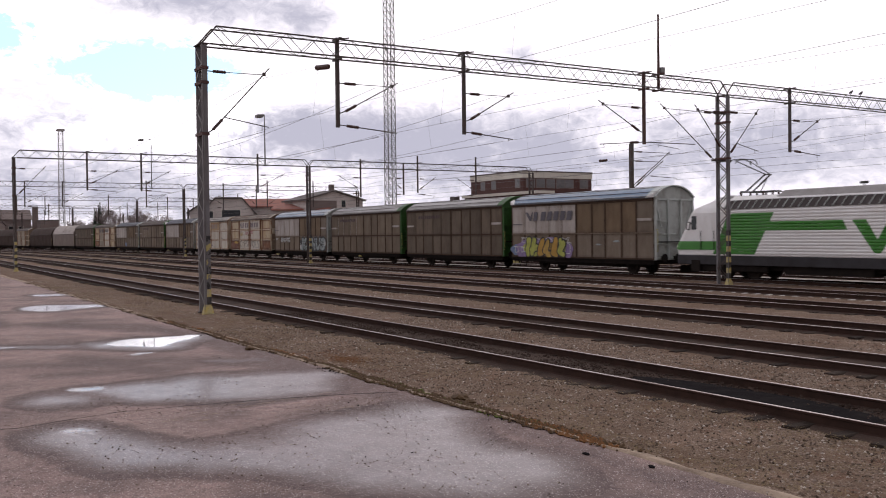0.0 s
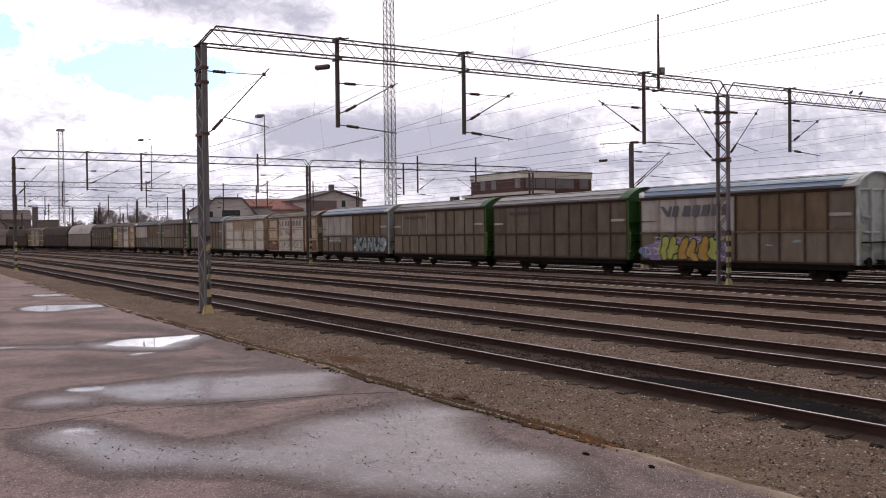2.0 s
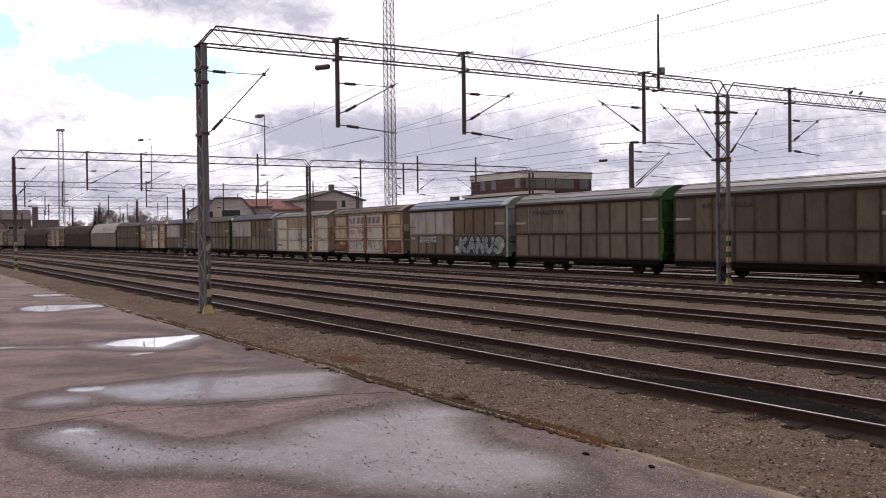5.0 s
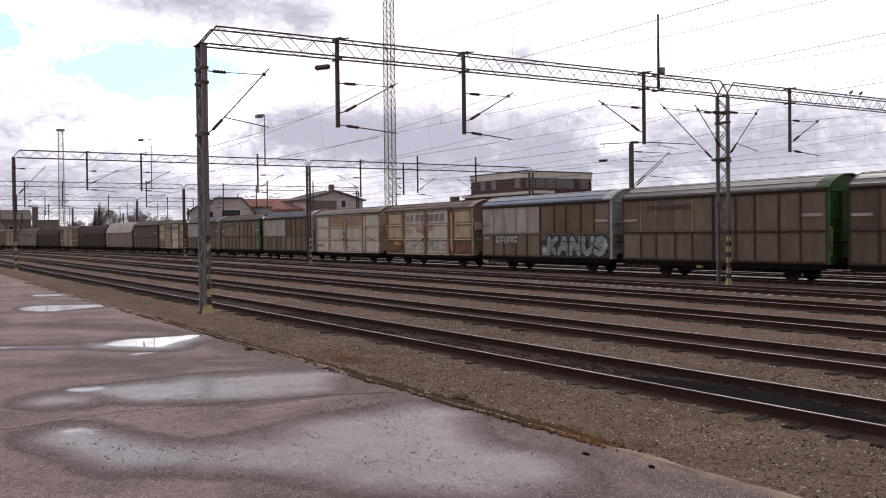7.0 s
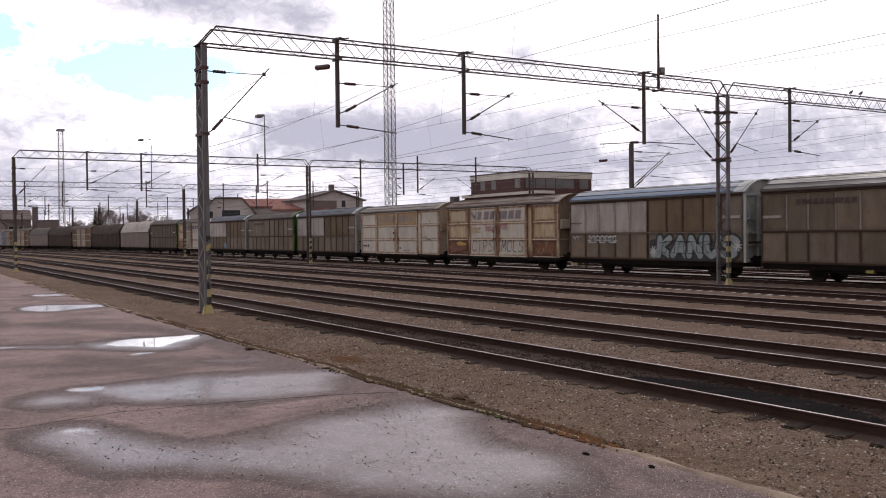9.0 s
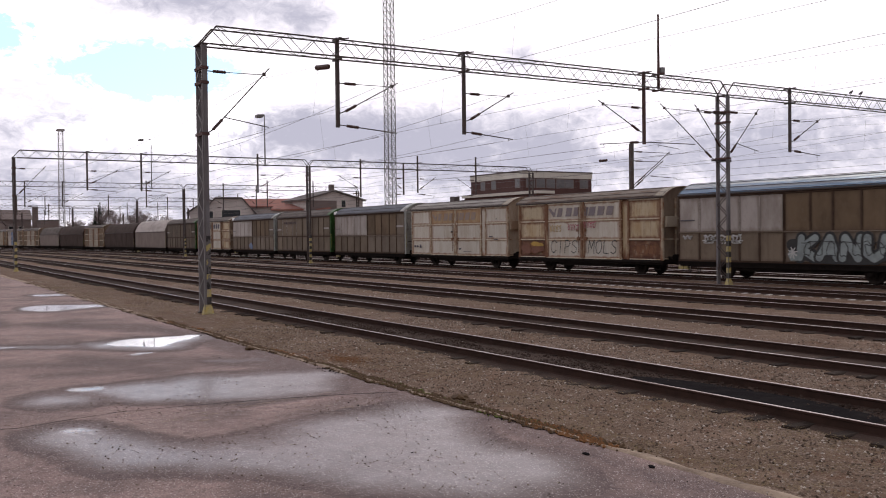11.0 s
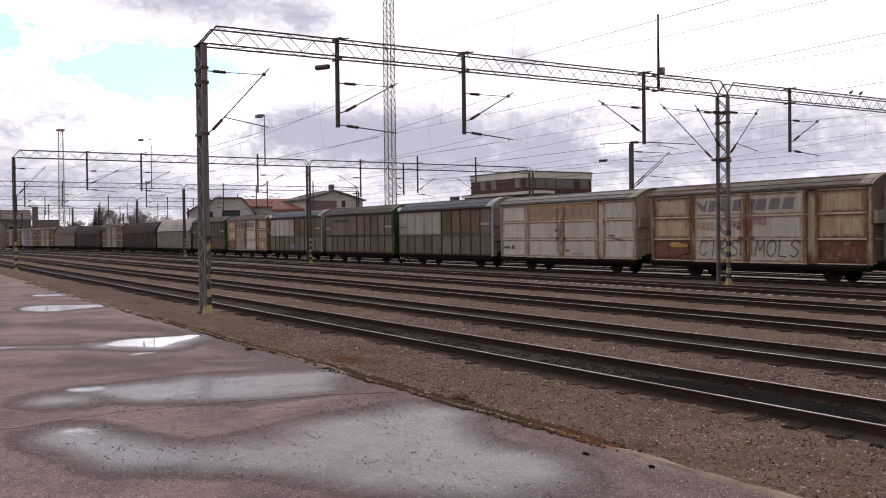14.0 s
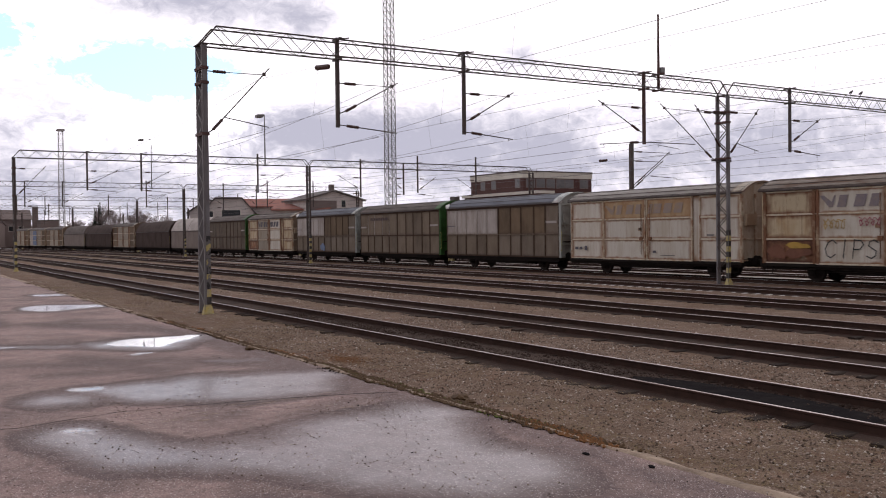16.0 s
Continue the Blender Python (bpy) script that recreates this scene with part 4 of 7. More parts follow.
def yard_bits():
    pts = [(-13.9, 0.6), (-13.6, 1.55), (-14.0, 2.9), (-13.9, 4.2), (-13.75, 5.1), (-13.4, 6.6), (-13.1, 7.2)]
    rng = random.Random(8)
    line = []
    for a, b in zip(pts, pts[1:]):
        for i in range(10):
            t = i / 10
            line.append((a[0] + (b[0] - a[0]) * t + rng.uniform(-0.017, 0.017), a[1] + (b[1] - a[1]) * t))
    rings = [[(x - w, y, PAVE_Z + 0.001), (x, y, PAVE_Z + 0.003), (x + w, y, PAVE_Z + 0.001)] for x, y in line for w in (rng.uniform(0.008, 0.022),)]
    tagged(part("asphalt_joint", Shape().loft(rings, closed=False), COAL), "dark cracked joint across the asphalt", "joint", kind="structure")
    sc = Shape()
    for i in range(26):
        x, y, l_ = -13.2 + rng.gauss(0, 0.35), 4.6 + rng.gauss(0, 0.9), rng.uniform(0.05, 0.3)
        sc.box(x - 0.006, x + 0.006 + rng.uniform(0, 0.01), y - l_ / 2, y + l_ / 2, PAVE_Z + 0.0005, PAVE_Z + 0.002)
    tagged(part("scratches", sc, EDGE), "pale scratches worn into the asphalt", "scratches", kind="stuff")
    for x, y, r, lab, m_ in ((-20.0, 7.1, 0.10, "dark clod of earth lying on the asphalt", LITTER), (-12.0, 7.62, 0.11, "dark clump of earth on the asphalt edge", LITTER), (-11.7, 7.6, 0.07, "small dark clump of earth", LITTER), (-7.35, 7.1, 0.03, "small dark stone on the asphalt", COAL), (-8.2, 6.9, 0.03, "small dark stone on wet asphalt", COAL)):
        b = bmesh.new()
        bmesh.ops.create_icosphere(b, subdivisions=2, radius=r)
        for v in b.verts:
            k = 1 + 0.5 * noise.noise(v.co * (1.6 / r) + Vector((x, y, 0)))
            v.co = Vector((v.co.x * 1.7 * k, v.co.y * k, v.co.z * 0.55 * k))
        me = bpy.data.meshes.new("clod")
        b.to_mesh(me)
        b.free()
        me.materials.append(m_)
        c = tagged(new("clod", me), lab, "clod")
        c.location = (x, y, PAVE_Z + r * 0.3)
    # rusty tuft of old grass
    vs, fs = [], []
    for i in range(5200):
        x, y = -17.6 + rng.gauss(0, 0.8), 8.5 + rng.gauss(0, 0.25)
        a, h, b_ = rng.uniform(0, 6.28), rng.uniform(0.005, 0.035), rng.uniform(0.03, 0.10)
        k = len(vs)
        z = GROUND_Z + 0.04
        vs += [(x - 0.004, y, z), (x + 0.004, y, z), (x + math.cos(a) * b_, y + math.sin(a) * b_, z + h)]
        fs.append((k, k + 1, k + 2))
    me = bpy.data.meshes.new("grass_patch")
    me.from_pydata(vs, [], fs)
    me.materials.append(RUSTGRASS)
    tagged(new("grass_patch", me), "patch of rust-brown old grass on gravel", "grass", kind="stuff")


# ---- portals ----
PORTALS = [-31.51, -82.26, -127.0, -172.0, -218.0, -262.0]
MAST_Y = [9.63, 35.3, 61.75]
MAST_TOP, CH_LO, CH_HI = 9.05, 9.08, 9.70


def insulator(sh, p, q, fat=1.0):
    """Ribbed insulator between two points."""
    p, q = Vector(p), Vector(q)
    d = (q - p).normalized()
    u = d.cross(Vector((0, 0, 1)) if abs(d.z) < 0.9 else Vector((1, 0, 0))).normalized()
    w = d.cross(u)
    rings = []
    for i in range(15):
        c = p.lerp(q, i / 14)
        r = (0.064 if i % 2 else 0.046) * fat
        rings.append([c + (u * math.cos(k * math.tau / 8) + w * math.sin(k * math.tau / 8)) * r for k in range(8)])
    sh.loft(rings)


def mast(root, y, worn, steel):
    m_ = part("mast", Shape().cbox(0.27, 0.37, y - 0.10, y + 0.10, -0.15, MAST_TOP, 0.012), steel, root)
    part("rear_leg", Shape().cbox(-0.37, -0.27, y - 0.10, y + 0.10, -0.15, MAST_TOP, 0.012), steel, m_)
    lat = Shape()
    n = 17
    for side in (-0.095, 0.095):
        for i in range(n):
            z0, z1 = 0.15 + i * (MAST_TOP - 0.3) / n, 0.15 + (i + 1) * (MAST_TOP - 0.3) / n
            a, b = (-0.3, 0.3) if i % 2 else (0.3, -0.3)
            lat.beam((a, y + side, z0), (b, y + side, z1), 0.05, 0.012, (0, 1, 0))
    part("lattice", lat, STEEL if y < 20 else STEEL_DARK, m_)
    for x in (-0.32, 0.32):
        part("foot_plate", Shape().box(x - 0.1, x + 0.1, y - 0.14, y + 0.14, -0.22, -0.09), STEEL_DARK, m_)
    for i in range(10):
        z0 = -0.08 + i * 0.26
        tone = BLACK if i % 2 else YELLOW
        if worn and i > 2:
            tone = FLAKED_BLACK if i % 2 else FLAKED
        part("warning_stripe", Shape().box(0.262, 0.378, y - (0.04 if worn and i > 0 else 0.108), y + 0.108, z0, z0 + 0.26), tone, m_, "black warning band" if i % 2 else "yellow warning band")
    part("foot_guard", Shape().loft([[(0.19 - k, y - 0.20 - k, z), (0.45 + k, y - 0.20 - k, z), (0.45 + k, y + 0.20 + k, z), (0.19 - k, y + 0.20 + k, z)] for z, k in ((-0.2, 0.0), (-0.1, -0.02), (0.12, -0.07))]), YELLOW, m_, "flared yellow foot guard")
    part("cap_plate", Shape().box(-0.42, 0.42, y - 0.15, y + 0.15, MAST_TOP + 0.002, MAST_TOP + 0.03), STEEL_DARK, m_)
    pipe = Shape().tube([(0.39, y - 0.12, -0.1), (0.42, y - 0.14, 0.9), (0.385, y - 0.11, 1.6), (0.385, y - 0.03, 2.8), (0.385, y - 0.11, 4.0), (0.385, y - 0.05, 5.6), (0.385, y - 0.1, 8.4)], 0.014)
    part("earth_cable", pipe, STEEL, m_)
    for z in (8.25, 7.75, 6.0):
        part("clamp", Shape().box(-0.40, 0.40, y - 0.13, y + 0.13, z - 0.05, z + 0.05), STEEL_RED, m_)


def girder(root, ya, yb):
    """Lattice girder with a pointed end over each mast."""
    g = Shape()
    a, b = ya + 0.45, yb - 0.45
    for x in (-0.3, 0.3):
        g.beam((x, a - 0.25, CH_LO), (x, b + 0.25, CH_LO), 0.048, 0.048)
        g.beam((x, a, CH_HI), (x, b, CH_HI), 0.048, 0.048)
        for e, d in ((a, -1), (b, 1)):
            g.beam((x, e, CH_HI), (x, e + d * 0.5, CH_LO + 0.02), 0.048, 0.048)
    ch = part("girder", g, STEEL_DARK, root)
    w = Shape()
    n = int((b - a) / 0.62)
    for i in range(n):
        y0, y1 = a + (b - a) * i / n, a + (b - a) * (i + 1) / n
        z0, z1 = (CH_LO, CH_HI) if i % 2 else (CH_HI, CH_LO)
        for x in (-0.3, 0.3):
            w.beam((x, y0, z0), (x, y1, z1), 0.02, 0.02)
        for z in (CH_LO, CH_HI):
            w.beam((-0.3 if i % 2 else 0.3, y0, z), (0.3 if i % 2 else -0.3, y1, z), 0.017, 0.017)
    part("web", w, STEEL, ch)


def bracket(root, y, side, reach, z_top=8.15, z_dia=7.0, z_low=6.6, low="own"):
    """Cantilever with insulators that carries the wires of one track; low: the steady arm has its own insulator, or springs from the strut, or is left out."""
    x = 0.0
    e = y + side * reach
    arm = Shape().bar((x, y + side * 0.75, z_top), (x, e, z_top + 0.02), 0.014, 6)
    d0, d1 = Vector((x, y + side * 0.1, z_dia)), Vector((x, e, z_top + 0.05))
    k = 0.75 / (d1 - d0).length
    arm.bar(d0.lerp(d1, k), d1 + (d1 - d0).normalized() * 0.3, 0.022, 6)
    gear = [((x, y, z_top), (x, y + side * 0.3, z_top), (x, y + side * 0.75, z_top)), ((x, y, z_dia), d0.lerp(d1, 0.35 * k), d0.lerp(d1, k))]
    if low == "own":
        l0, l1 = Vector((x, y + side * 0.1, z_low)), Vector((x, e + side * 0.2, z_low - 0.2))
        kl = 0.75 / (l1 - l0).length
        arm.bar(l0.lerp(l1, kl), l1, 0.022, 6)
        gear.append(((x, y, z_low), l0.lerp(l1, 0.35 * kl), l0.lerp(l1, kl)))
        arm.bar((x, e, z_low - 0.17), (x, e - side * 0.05, z_low - 0.32), 0.012, 5)
    elif low == "strut":
        s0 = d0.lerp(d1, k * 1.15)
        arm.bar(s0, (x, e + side * 0.15, z_low - 0.25), 0.018, 6)
        arm.bar((x, e - side * 0.1, z_low - 0.2), (x, e - side * 0.1, z_low - 0.38), 0.012, 5)
    arm.box(x - 0.04, x + 0.04, e - 0.05, e + 0.05, z_top - 0.02, z_top + 0.1)
    br = part("cantilever", arm, STEEL_DARK, root)
    for a, b, c in gear:
        ins = Shape()
        insulator(ins, b, c)
        part("insulator", ins, INSUL, br, "brown ribbed porcelain insulator")
        part("bracket_pin", Shape().bar(a, Vector(b).lerp(Vector(c), 0.03), 0.02, 6), STEEL_DARK, br)


def hanger(root, y, material, top=9.82, foot=6.5):
    sh = Shape().cbox(-0.06, 0.06, y - 0.07, y + 0.07, foot, top, 0.012).box(-0.34, 0.34, y - 0.05, y + 0.05, CH_LO - 0.09, CH_LO - 0.035)
    if top > CH_HI:
        sh.box(-0.34, 0.34, y - 0.05, y + 0.05, CH_HI + 0.035, CH_HI + 0.09).beam((0, y + 0.05, CH_HI + 0.08), (0, y + 0.5, CH_HI + 0.16), 0.05, 0.05)
    part("hanger", sh, material, root)


def portal(rows, near):
    """Portal over the yard; rows: hanger y, side of its bracket, reach, top, foot."""
    root = thing("catenary_portal", "steel lattice portal with masts and wire brackets over the tracks", "catenary portal", group="catenary portals over the yard")
    for y in MAST_Y:
        mast(root, y, near and y < 20, MASTSTEEL if near else STEEL_DARK)
    girder(root, MAST_Y[0], MAST_Y[1])
    girder(root, MAST_Y[1], MAST_Y[2])
    for y, s, r, top, foot in rows:
        hanger(root, y, STEEL_RED if near and 25 < y < 35 else STEEL_DARK, top, foot)
        bracket(root, y, s, r)
    bracket(root, MAST_Y[0] + 0.1, 1, 2.15, 8.2, 6.0, 6.62, "strut")
    if near:
        lo = Shape().bar((0, 30.2, 6.6), (0, 33.4, 6.63), 0.022, 6).bar((0, 31.0, 6.6), (0, 31.0, 6.42), 0.012, 5).bar((0, 31.0, 6.5), (0, 32.4, 6.36), 0.014, 5)
        part("steady_arm", lo, STEEL_DARK, root)
        bracket(root, MAST_Y[1] - 0.5, -1, 3.4, 8.2, 5.9, 6.6, "none")
        bracket(root, MAST_Y[1] + 0.1, -1, 1.8, 8.25, 6.4, 6.6, "none")
        bracket(root, MAST_Y[1] + 0.3, 1, 2.1, 8.3, 6.15, 6.72, "strut")
        part("cross_arm", Shape().box(-0.05, 0.05, MAST_Y[1] - 0.75, MAST_Y[1] + 0.55, 5.86, 5.96), STEEL_DARK, root)
        part("cross_arm", Shape().box(-0.05, 0.05, MAST_Y[1] - 0.6, MAST_Y[1] + 0.5, 8.16, 8.26), STEEL_DARK, root)
    return root


def portals():
    root = portal([(14.74, 1, 2.3, 9.82, 6.5), (20.32, 1, 2.2, 9.82, 6.5), (30.12, -1, 2.45, 9.82, 6.5), (40.27, 1, 2.2, 9.82, 6.5)], True)
    root.matrix_basis = pose(PORTALS[0], 0, 0)
    root = portal([(15.27, 1, 2.4, 9.8, 6.5), (19.73, 1, 2.3, 9.8, 6.5), (30.27, 1, 2.4, 10.1, 6.5), (40.85, -1, 2.2, 9.95, 6.2), (45.68, -1, 1.6, 9.7, 6.5), (47.33, 1, 1.9, 10.5, 6.7), (54.45, -1, 2.2, 10.6, 6.7)], False)
    root.matrix_basis = pose(PORTALS[1], 0, 0)
    for x in PORTALS[2:]:
        p, a = along(x, MAST_Y[1] + (0.8 if x > -130 else 6.2))
        copy_thing(root, Matrix.Translation((p.x, p.y, 0)) @ pose(0, 0, 0, 0, 0, math.degrees(a)) @ Matrix.Translation((0, -MAST_Y[1], 0)))
    # pole on the nearest girder
    pole = thing("antenna_pole", "red-brown steel pole standing on the portal girder", "pole", pose(PORTALS[0], 31.05, 0))
    part("pole", Shape().bar((0, 0, 9.1), (0, 0, 10.6), 0.07, 10, 0.055).bar((0, 0, 10.6), (0, 0, 12.45), 0.055, 10, 0.042).bar((0, 0, 12.45), (0, 0, 12.55), 0.06, 8, 0.03), STEEL_RED, pole)
    part("clamp", Shape().box(-0.34, 0.34, -0.09, 0.09, 9.0, 9.06).box(-0.34, 0.34, -0.09, 0.09, 9.74, 9.80), STEEL_RED, pole)
    part("box", Shape().cbox(-0.15, 0.1, 0.09, 0.32, 9.85, 10.1, 0.02), STEEL, pole)
    for dy in (45.3, 46.15):
        bird = Shape()
        bird.loft([[(math.cos(k * 1.0472) * r, x, 9.80 + 0.1 + math.sin(k * 1.0472) * r + dz) for k in range(6)] for x, r, dz in ((-0.16, 0.01, -0.02), (-0.08, 0.06, 0), (0.05, 0.08, 0.03), (0.12, 0.05, 0.09), (0.17, 0.05, 0.12), (0.22, 0.01, 0.11))], smooth=True)
        bird.bar((0.02, 0, 9.73), (0.02, 0, 9.85), 0.008, 4).bar((-0.02, 0.03, 9.73), (-0.02, 0.03, 9.85), 0.008, 4)
        b = thing("bird", "small dark bird perched on the portal girder", "bird", pose(PORTALS[0], dy, 0), group="perched birds")
        part("body", bird, BLACK, b)


def wires():
    spans = [20.0] + PORTALS + [-310.0]
    for y in TRACKS[:8]:
        root = thing("overhead_line", "thin dark contact wire hung from a messenger wire", "overhead wire", group="overhead lines")
        con, mes = Shape(), Shape()
        for a, b in zip(spans, spans[1:]):
            n = 10
            prev = None
            for i in range(n + 1):
                t = i / n
                p, _ = along(a + (b - a) * t, y)
                sag = 4 * t * (1 - t)
                cur = ((p.x, p.y + 0.2 * math.cos(math.pi * t), 6.16 if a > 0 else 6.22), (p.x, p.y, 8.05 - (1.05 if a > 0 else 0.85) * sag))
                thin = 0.5 if a > 0 else 1.0
                if prev:
                    con.bar(prev[0], cur[0], 0.009 * thin, 4, caps=False)
                    mes.bar(prev[1], cur[1], 0.008 * thin, 4, caps=False)
                if a > -130 and 0 < i < n and i % 2:
                    part("dropper", Shape().bar(cur[0], cur[1], 0.003, 4, caps=False), WIRE, root)
                prev = cur
        part("contact_wire", con, WIRE, root)
        part("messenger_wire", mes, WIRE, root)
        if y == TRACKS[0]:
            ins = Shape()
            insulator(ins, (-26.5, y, 7.66), (-25.6, y, 7.56), 1.35)
            part("strain_insulator", ins, INSUL, root, "brown ribbed strain insulator in the messenger wire")
        if y == TRACKS[4]:
            ins = Shape()
            insulator(ins, (-37.8, y + 0.19, 6.28), (-37.2, y + 0.19, 6.28), 1.2)
            part("section_insulator", ins, INSUL, root, "brown ribbed insulator in the wire")
    y, z = 62.5, 9.6
    root = thing("feeder_cable", "thin dark feeder cable strung above the portals", "cable")
    sh = Shape()
    for a, b in zip(spans, spans[1:]):
        pts = []
        for i in range(9):
            t = i / 8
            p, _ = along(a + (b - a) * t, y)
            pts.append((p.x, p.y, z - 0.9 * 4 * t * (1 - t)))
        for p, q in zip(pts, pts[1:]):
            sh.bar(p, q, 0.0045, 4, caps=False)
    part("cable", sh, WIRE, root)
    for x in PORTALS:
        p, _ = along(x, y)
        part("support_insulator", Shape().bar((p.x, p.y, CH_LO), (p.x, p.y, z), 0.03, 6), INSUL, root)


# ---- wagons ----
WAG_W, SILL, EAVE, APEX, PITCH = 1.53, 0.87, 4.47, 5.12, 14.87
CACHE = {}


def shared(key, make, material):
    if key not in CACHE:
        CACHE[key] = make().mesh(key[0] if isinstance(key, tuple) else key, material)
    return CACHE[key]


def wheel_shape():
    sh = Shape()
    prof = [(0.0, 0.10), (0.14, 0.10), (0.16, 0.05), (0.38, 0.03), (0.42, 0.055), (0.495, 0.055), (0.495, -0.065), (0.525, -0.075), (0.525, -0.095), (0.42, -0.095), (0.38, -0.03), (0.0, -0.05)]
    n = 20
    rings = [[(r * math.cos(k * math.tau / n), o, r * math.sin(k * math.tau / n)) for k in range(n)] for r, o in prof]
    return sh.loft(rings, caps=False)


def bogie(root, x, rows=None, base=1.8):
    b = new("bogie")
    b.parent = root
    b.matrix_basis = pose(x, 0, 0)
    def frame_shape():
        sh = Shape()
        for y in (-1.02, 1.02):
            sh.loft([[(xx, y - 0.07, z0), (xx, y + 0.07, z0), (xx, y + 0.07, z1), (xx, y - 0.07, z1)] for xx, z0, z1 in ((-1.25, 0.54, 0.66), (-0.6, 0.54, 0.68), (-0.35, 0.40, 0.70), (0.35, 0.40, 0.70), (0.6, 0.54, 0.68), (1.25, 0.54, 0.66))])
            for wx in (-0.9, 0.9):
                sh.cbox(wx - 0.16, wx + 0.16, y - 0.14, y + 0.14, 0.36, 0.62, 0.03)
                sh.bar((wx, y - 0.18, 0.46), (wx, y - 0.08, 0.46), 0.11, 10)
            for k in range(3):
                sh.bar((-0.2 + 0.2 * k, y, 0.40), (-0.2 + 0.2 * k, y, 0.64), 0.075, 8)
        sh.box(-0.25, 0.25, -1.0, 1.0, 0.45, 0.7)
        sh.box(-0.06, 0.06, -0.6, 0.6, 0.25, 0.4)
        return sh
    part("bogie_frame", shared("bogie_frame", frame_shape, UNDER), None, b)
    for wx in (-0.9, 0.9):
        w = new("wheelset")
        w.parent = b
        w.matrix_basis = pose(wx, 0, 0.495)
        me = shared("wheel", wheel_shape, WHEEL)
        SPIN.append(w)
        axle = shared("axle", lambda: Shape().bar((0, -1.0, 0), (0, 1.0, 0), 0.08, 10), WHEEL)
        part("axle", axle, None, w)
        part("wheel", me, None, w, at=pose(0, -0.79, 0, 0, 0, 180))
        part("wheel", me, None, w, at=pose(0, 0.79, 0))
    return b


def axle_unit(root, x):
    """One axle of a two-axle wagon with its guards, boxes and leaf springs."""
    u = new("running_gear")
    u.parent = root
    u.matrix_basis = pose(x, 0, 0)

    def guard_shape():
        sh = Shape().loft([[(a, -0.03, z), (b, -0.03, z), (b, 0.03, z), (a, 0.03, z)] for a, b, z in ((-0.75, 0.75, 0.70), (-0.30, 0.30, 0.62), (-0.22, 0.22, 0.28))])
        return sh.cbox(-0.16, 0.16, -0.13, 0.13, 0.34, 0.60, 0.03).bar((0, -0.2, 0.46), (0, 0.2, 0.46), 0.10, 10)

    def spring_shape():
        sh = Shape()
        for k in range(6):
            h = 0.78 - 0.11 * k
            sh.loft([[(a, -0.06, z), (a, 0.06, z), (a, 0.06, z + 0.022), (a, -0.06, z + 0.022)] for a, z in ((-h, 0.66 - 0.028 * k), (0, 0.604 - 0.028 * k), (h, 0.66 - 0.028 * k))])
        for a in (-0.78, 0.78):
            sh.bar((a, 0, 0.67), (a, 0, 0.82), 0.03, 6)
        return sh

    for y in (-1.0, 1.0):
        part("axle_guard", shared("axle_guard", guard_shape, UNDER), None, u, at=pose(0, y, 0))
        part("leaf_spring", shared("leaf_spring", spring_shape, UNDER), None, u, at=pose(0, y, 0))
    w = new("wheelset")
    w.parent = u
    w.matrix_basis = pose(0, 0, 0.495)
    SPIN.append(w)
    part("axle", shared("axle", lambda: Shape().bar((0, -1.0, 0), (0, 1.0, 0), 0.08, 10), WHEEL), None, w)
    me = shared("wheel", wheel_shape, WHEEL)
    part("wheel", me, None, w, at=pose(0, -0.79, 0, 0, 0, 180))
    part("wheel", me, None, w, at=pose(0, 0.79, 0))


SPIN = []
TRAIN = []   # (thing, distance along the track of its middle at the start)


def arc_profile(half, eave, apex, n=14, t=0.0):
    """Roof cross-section from eave to eave: a flattened arch."""
    pts = []
    for i in range(n + 1):
        c = math.cos(math.pi * i / n)
        pts.append((-(half + t) * c, eave + (apex - eave + t) * (1 - abs(c) ** 2.3)))
    return pts


def roof_part(root, x0, x1, material, half=WAG_W + 0.03, eave=EAVE, apex=APEX, seams=7, label="", cap=None):
    outer, inner = arc_profile(half, eave, apex), arc_profile(half - 0.05, eave - 0.04, apex - 0.05)
    ring = outer + inner[::-1]
    r = part("roof", Shape().loft([[(x, y, z) for y, z in ring] for x in (x0, x1)], smooth=False), material, root, label)
    sh = Shape()
    for k in range(seams):
        i = 1 + k * 2
        if i > 13:
            break
        y, z = arc_profile(half, eave, apex, t=0.012)[i]
        sh.beam((x0, y, z), (x1, y, z), 0.022, 0.03)
    for x in (x0 + 0.02, x1 - 0.02):
        pr = arc_profile(half, eave, apex, t=0.012)
        for p, q in zip(pr, pr[1:]):
            sh.beam((x, p[0], p[1]), (x, q[0], q[1]), 0.05, 0.02)
    if cap:
        # painted end caps that reach past the end walls
        for a, b in ((x1 - 0.62, x1 + 0.16),):
            o2, i2 = arc_profile(half, eave, apex, t=0.022), arc_profile(half - 0.04, eave - 0.04, apex - 0.04)
            part("roof_cap", Shape().loft([[(x, y, z) for y, z in o2 + i2[::-1]] for x in (a, b)]), cap, r, "painted roof end cap")
    part("roof_seams", sh, STEEL_DARK, r)
    # gutter rail
    part("gutter", Shape().cbox(x0, x1, -half - 0.03, -half + 0.05, eave - 0.1, eave - 0.02, 0.02).cbox(x0, x1, half - 0.05, half + 0.03, eave - 0.1, eave - 0.02, 0.02), STEEL_DARK, r)


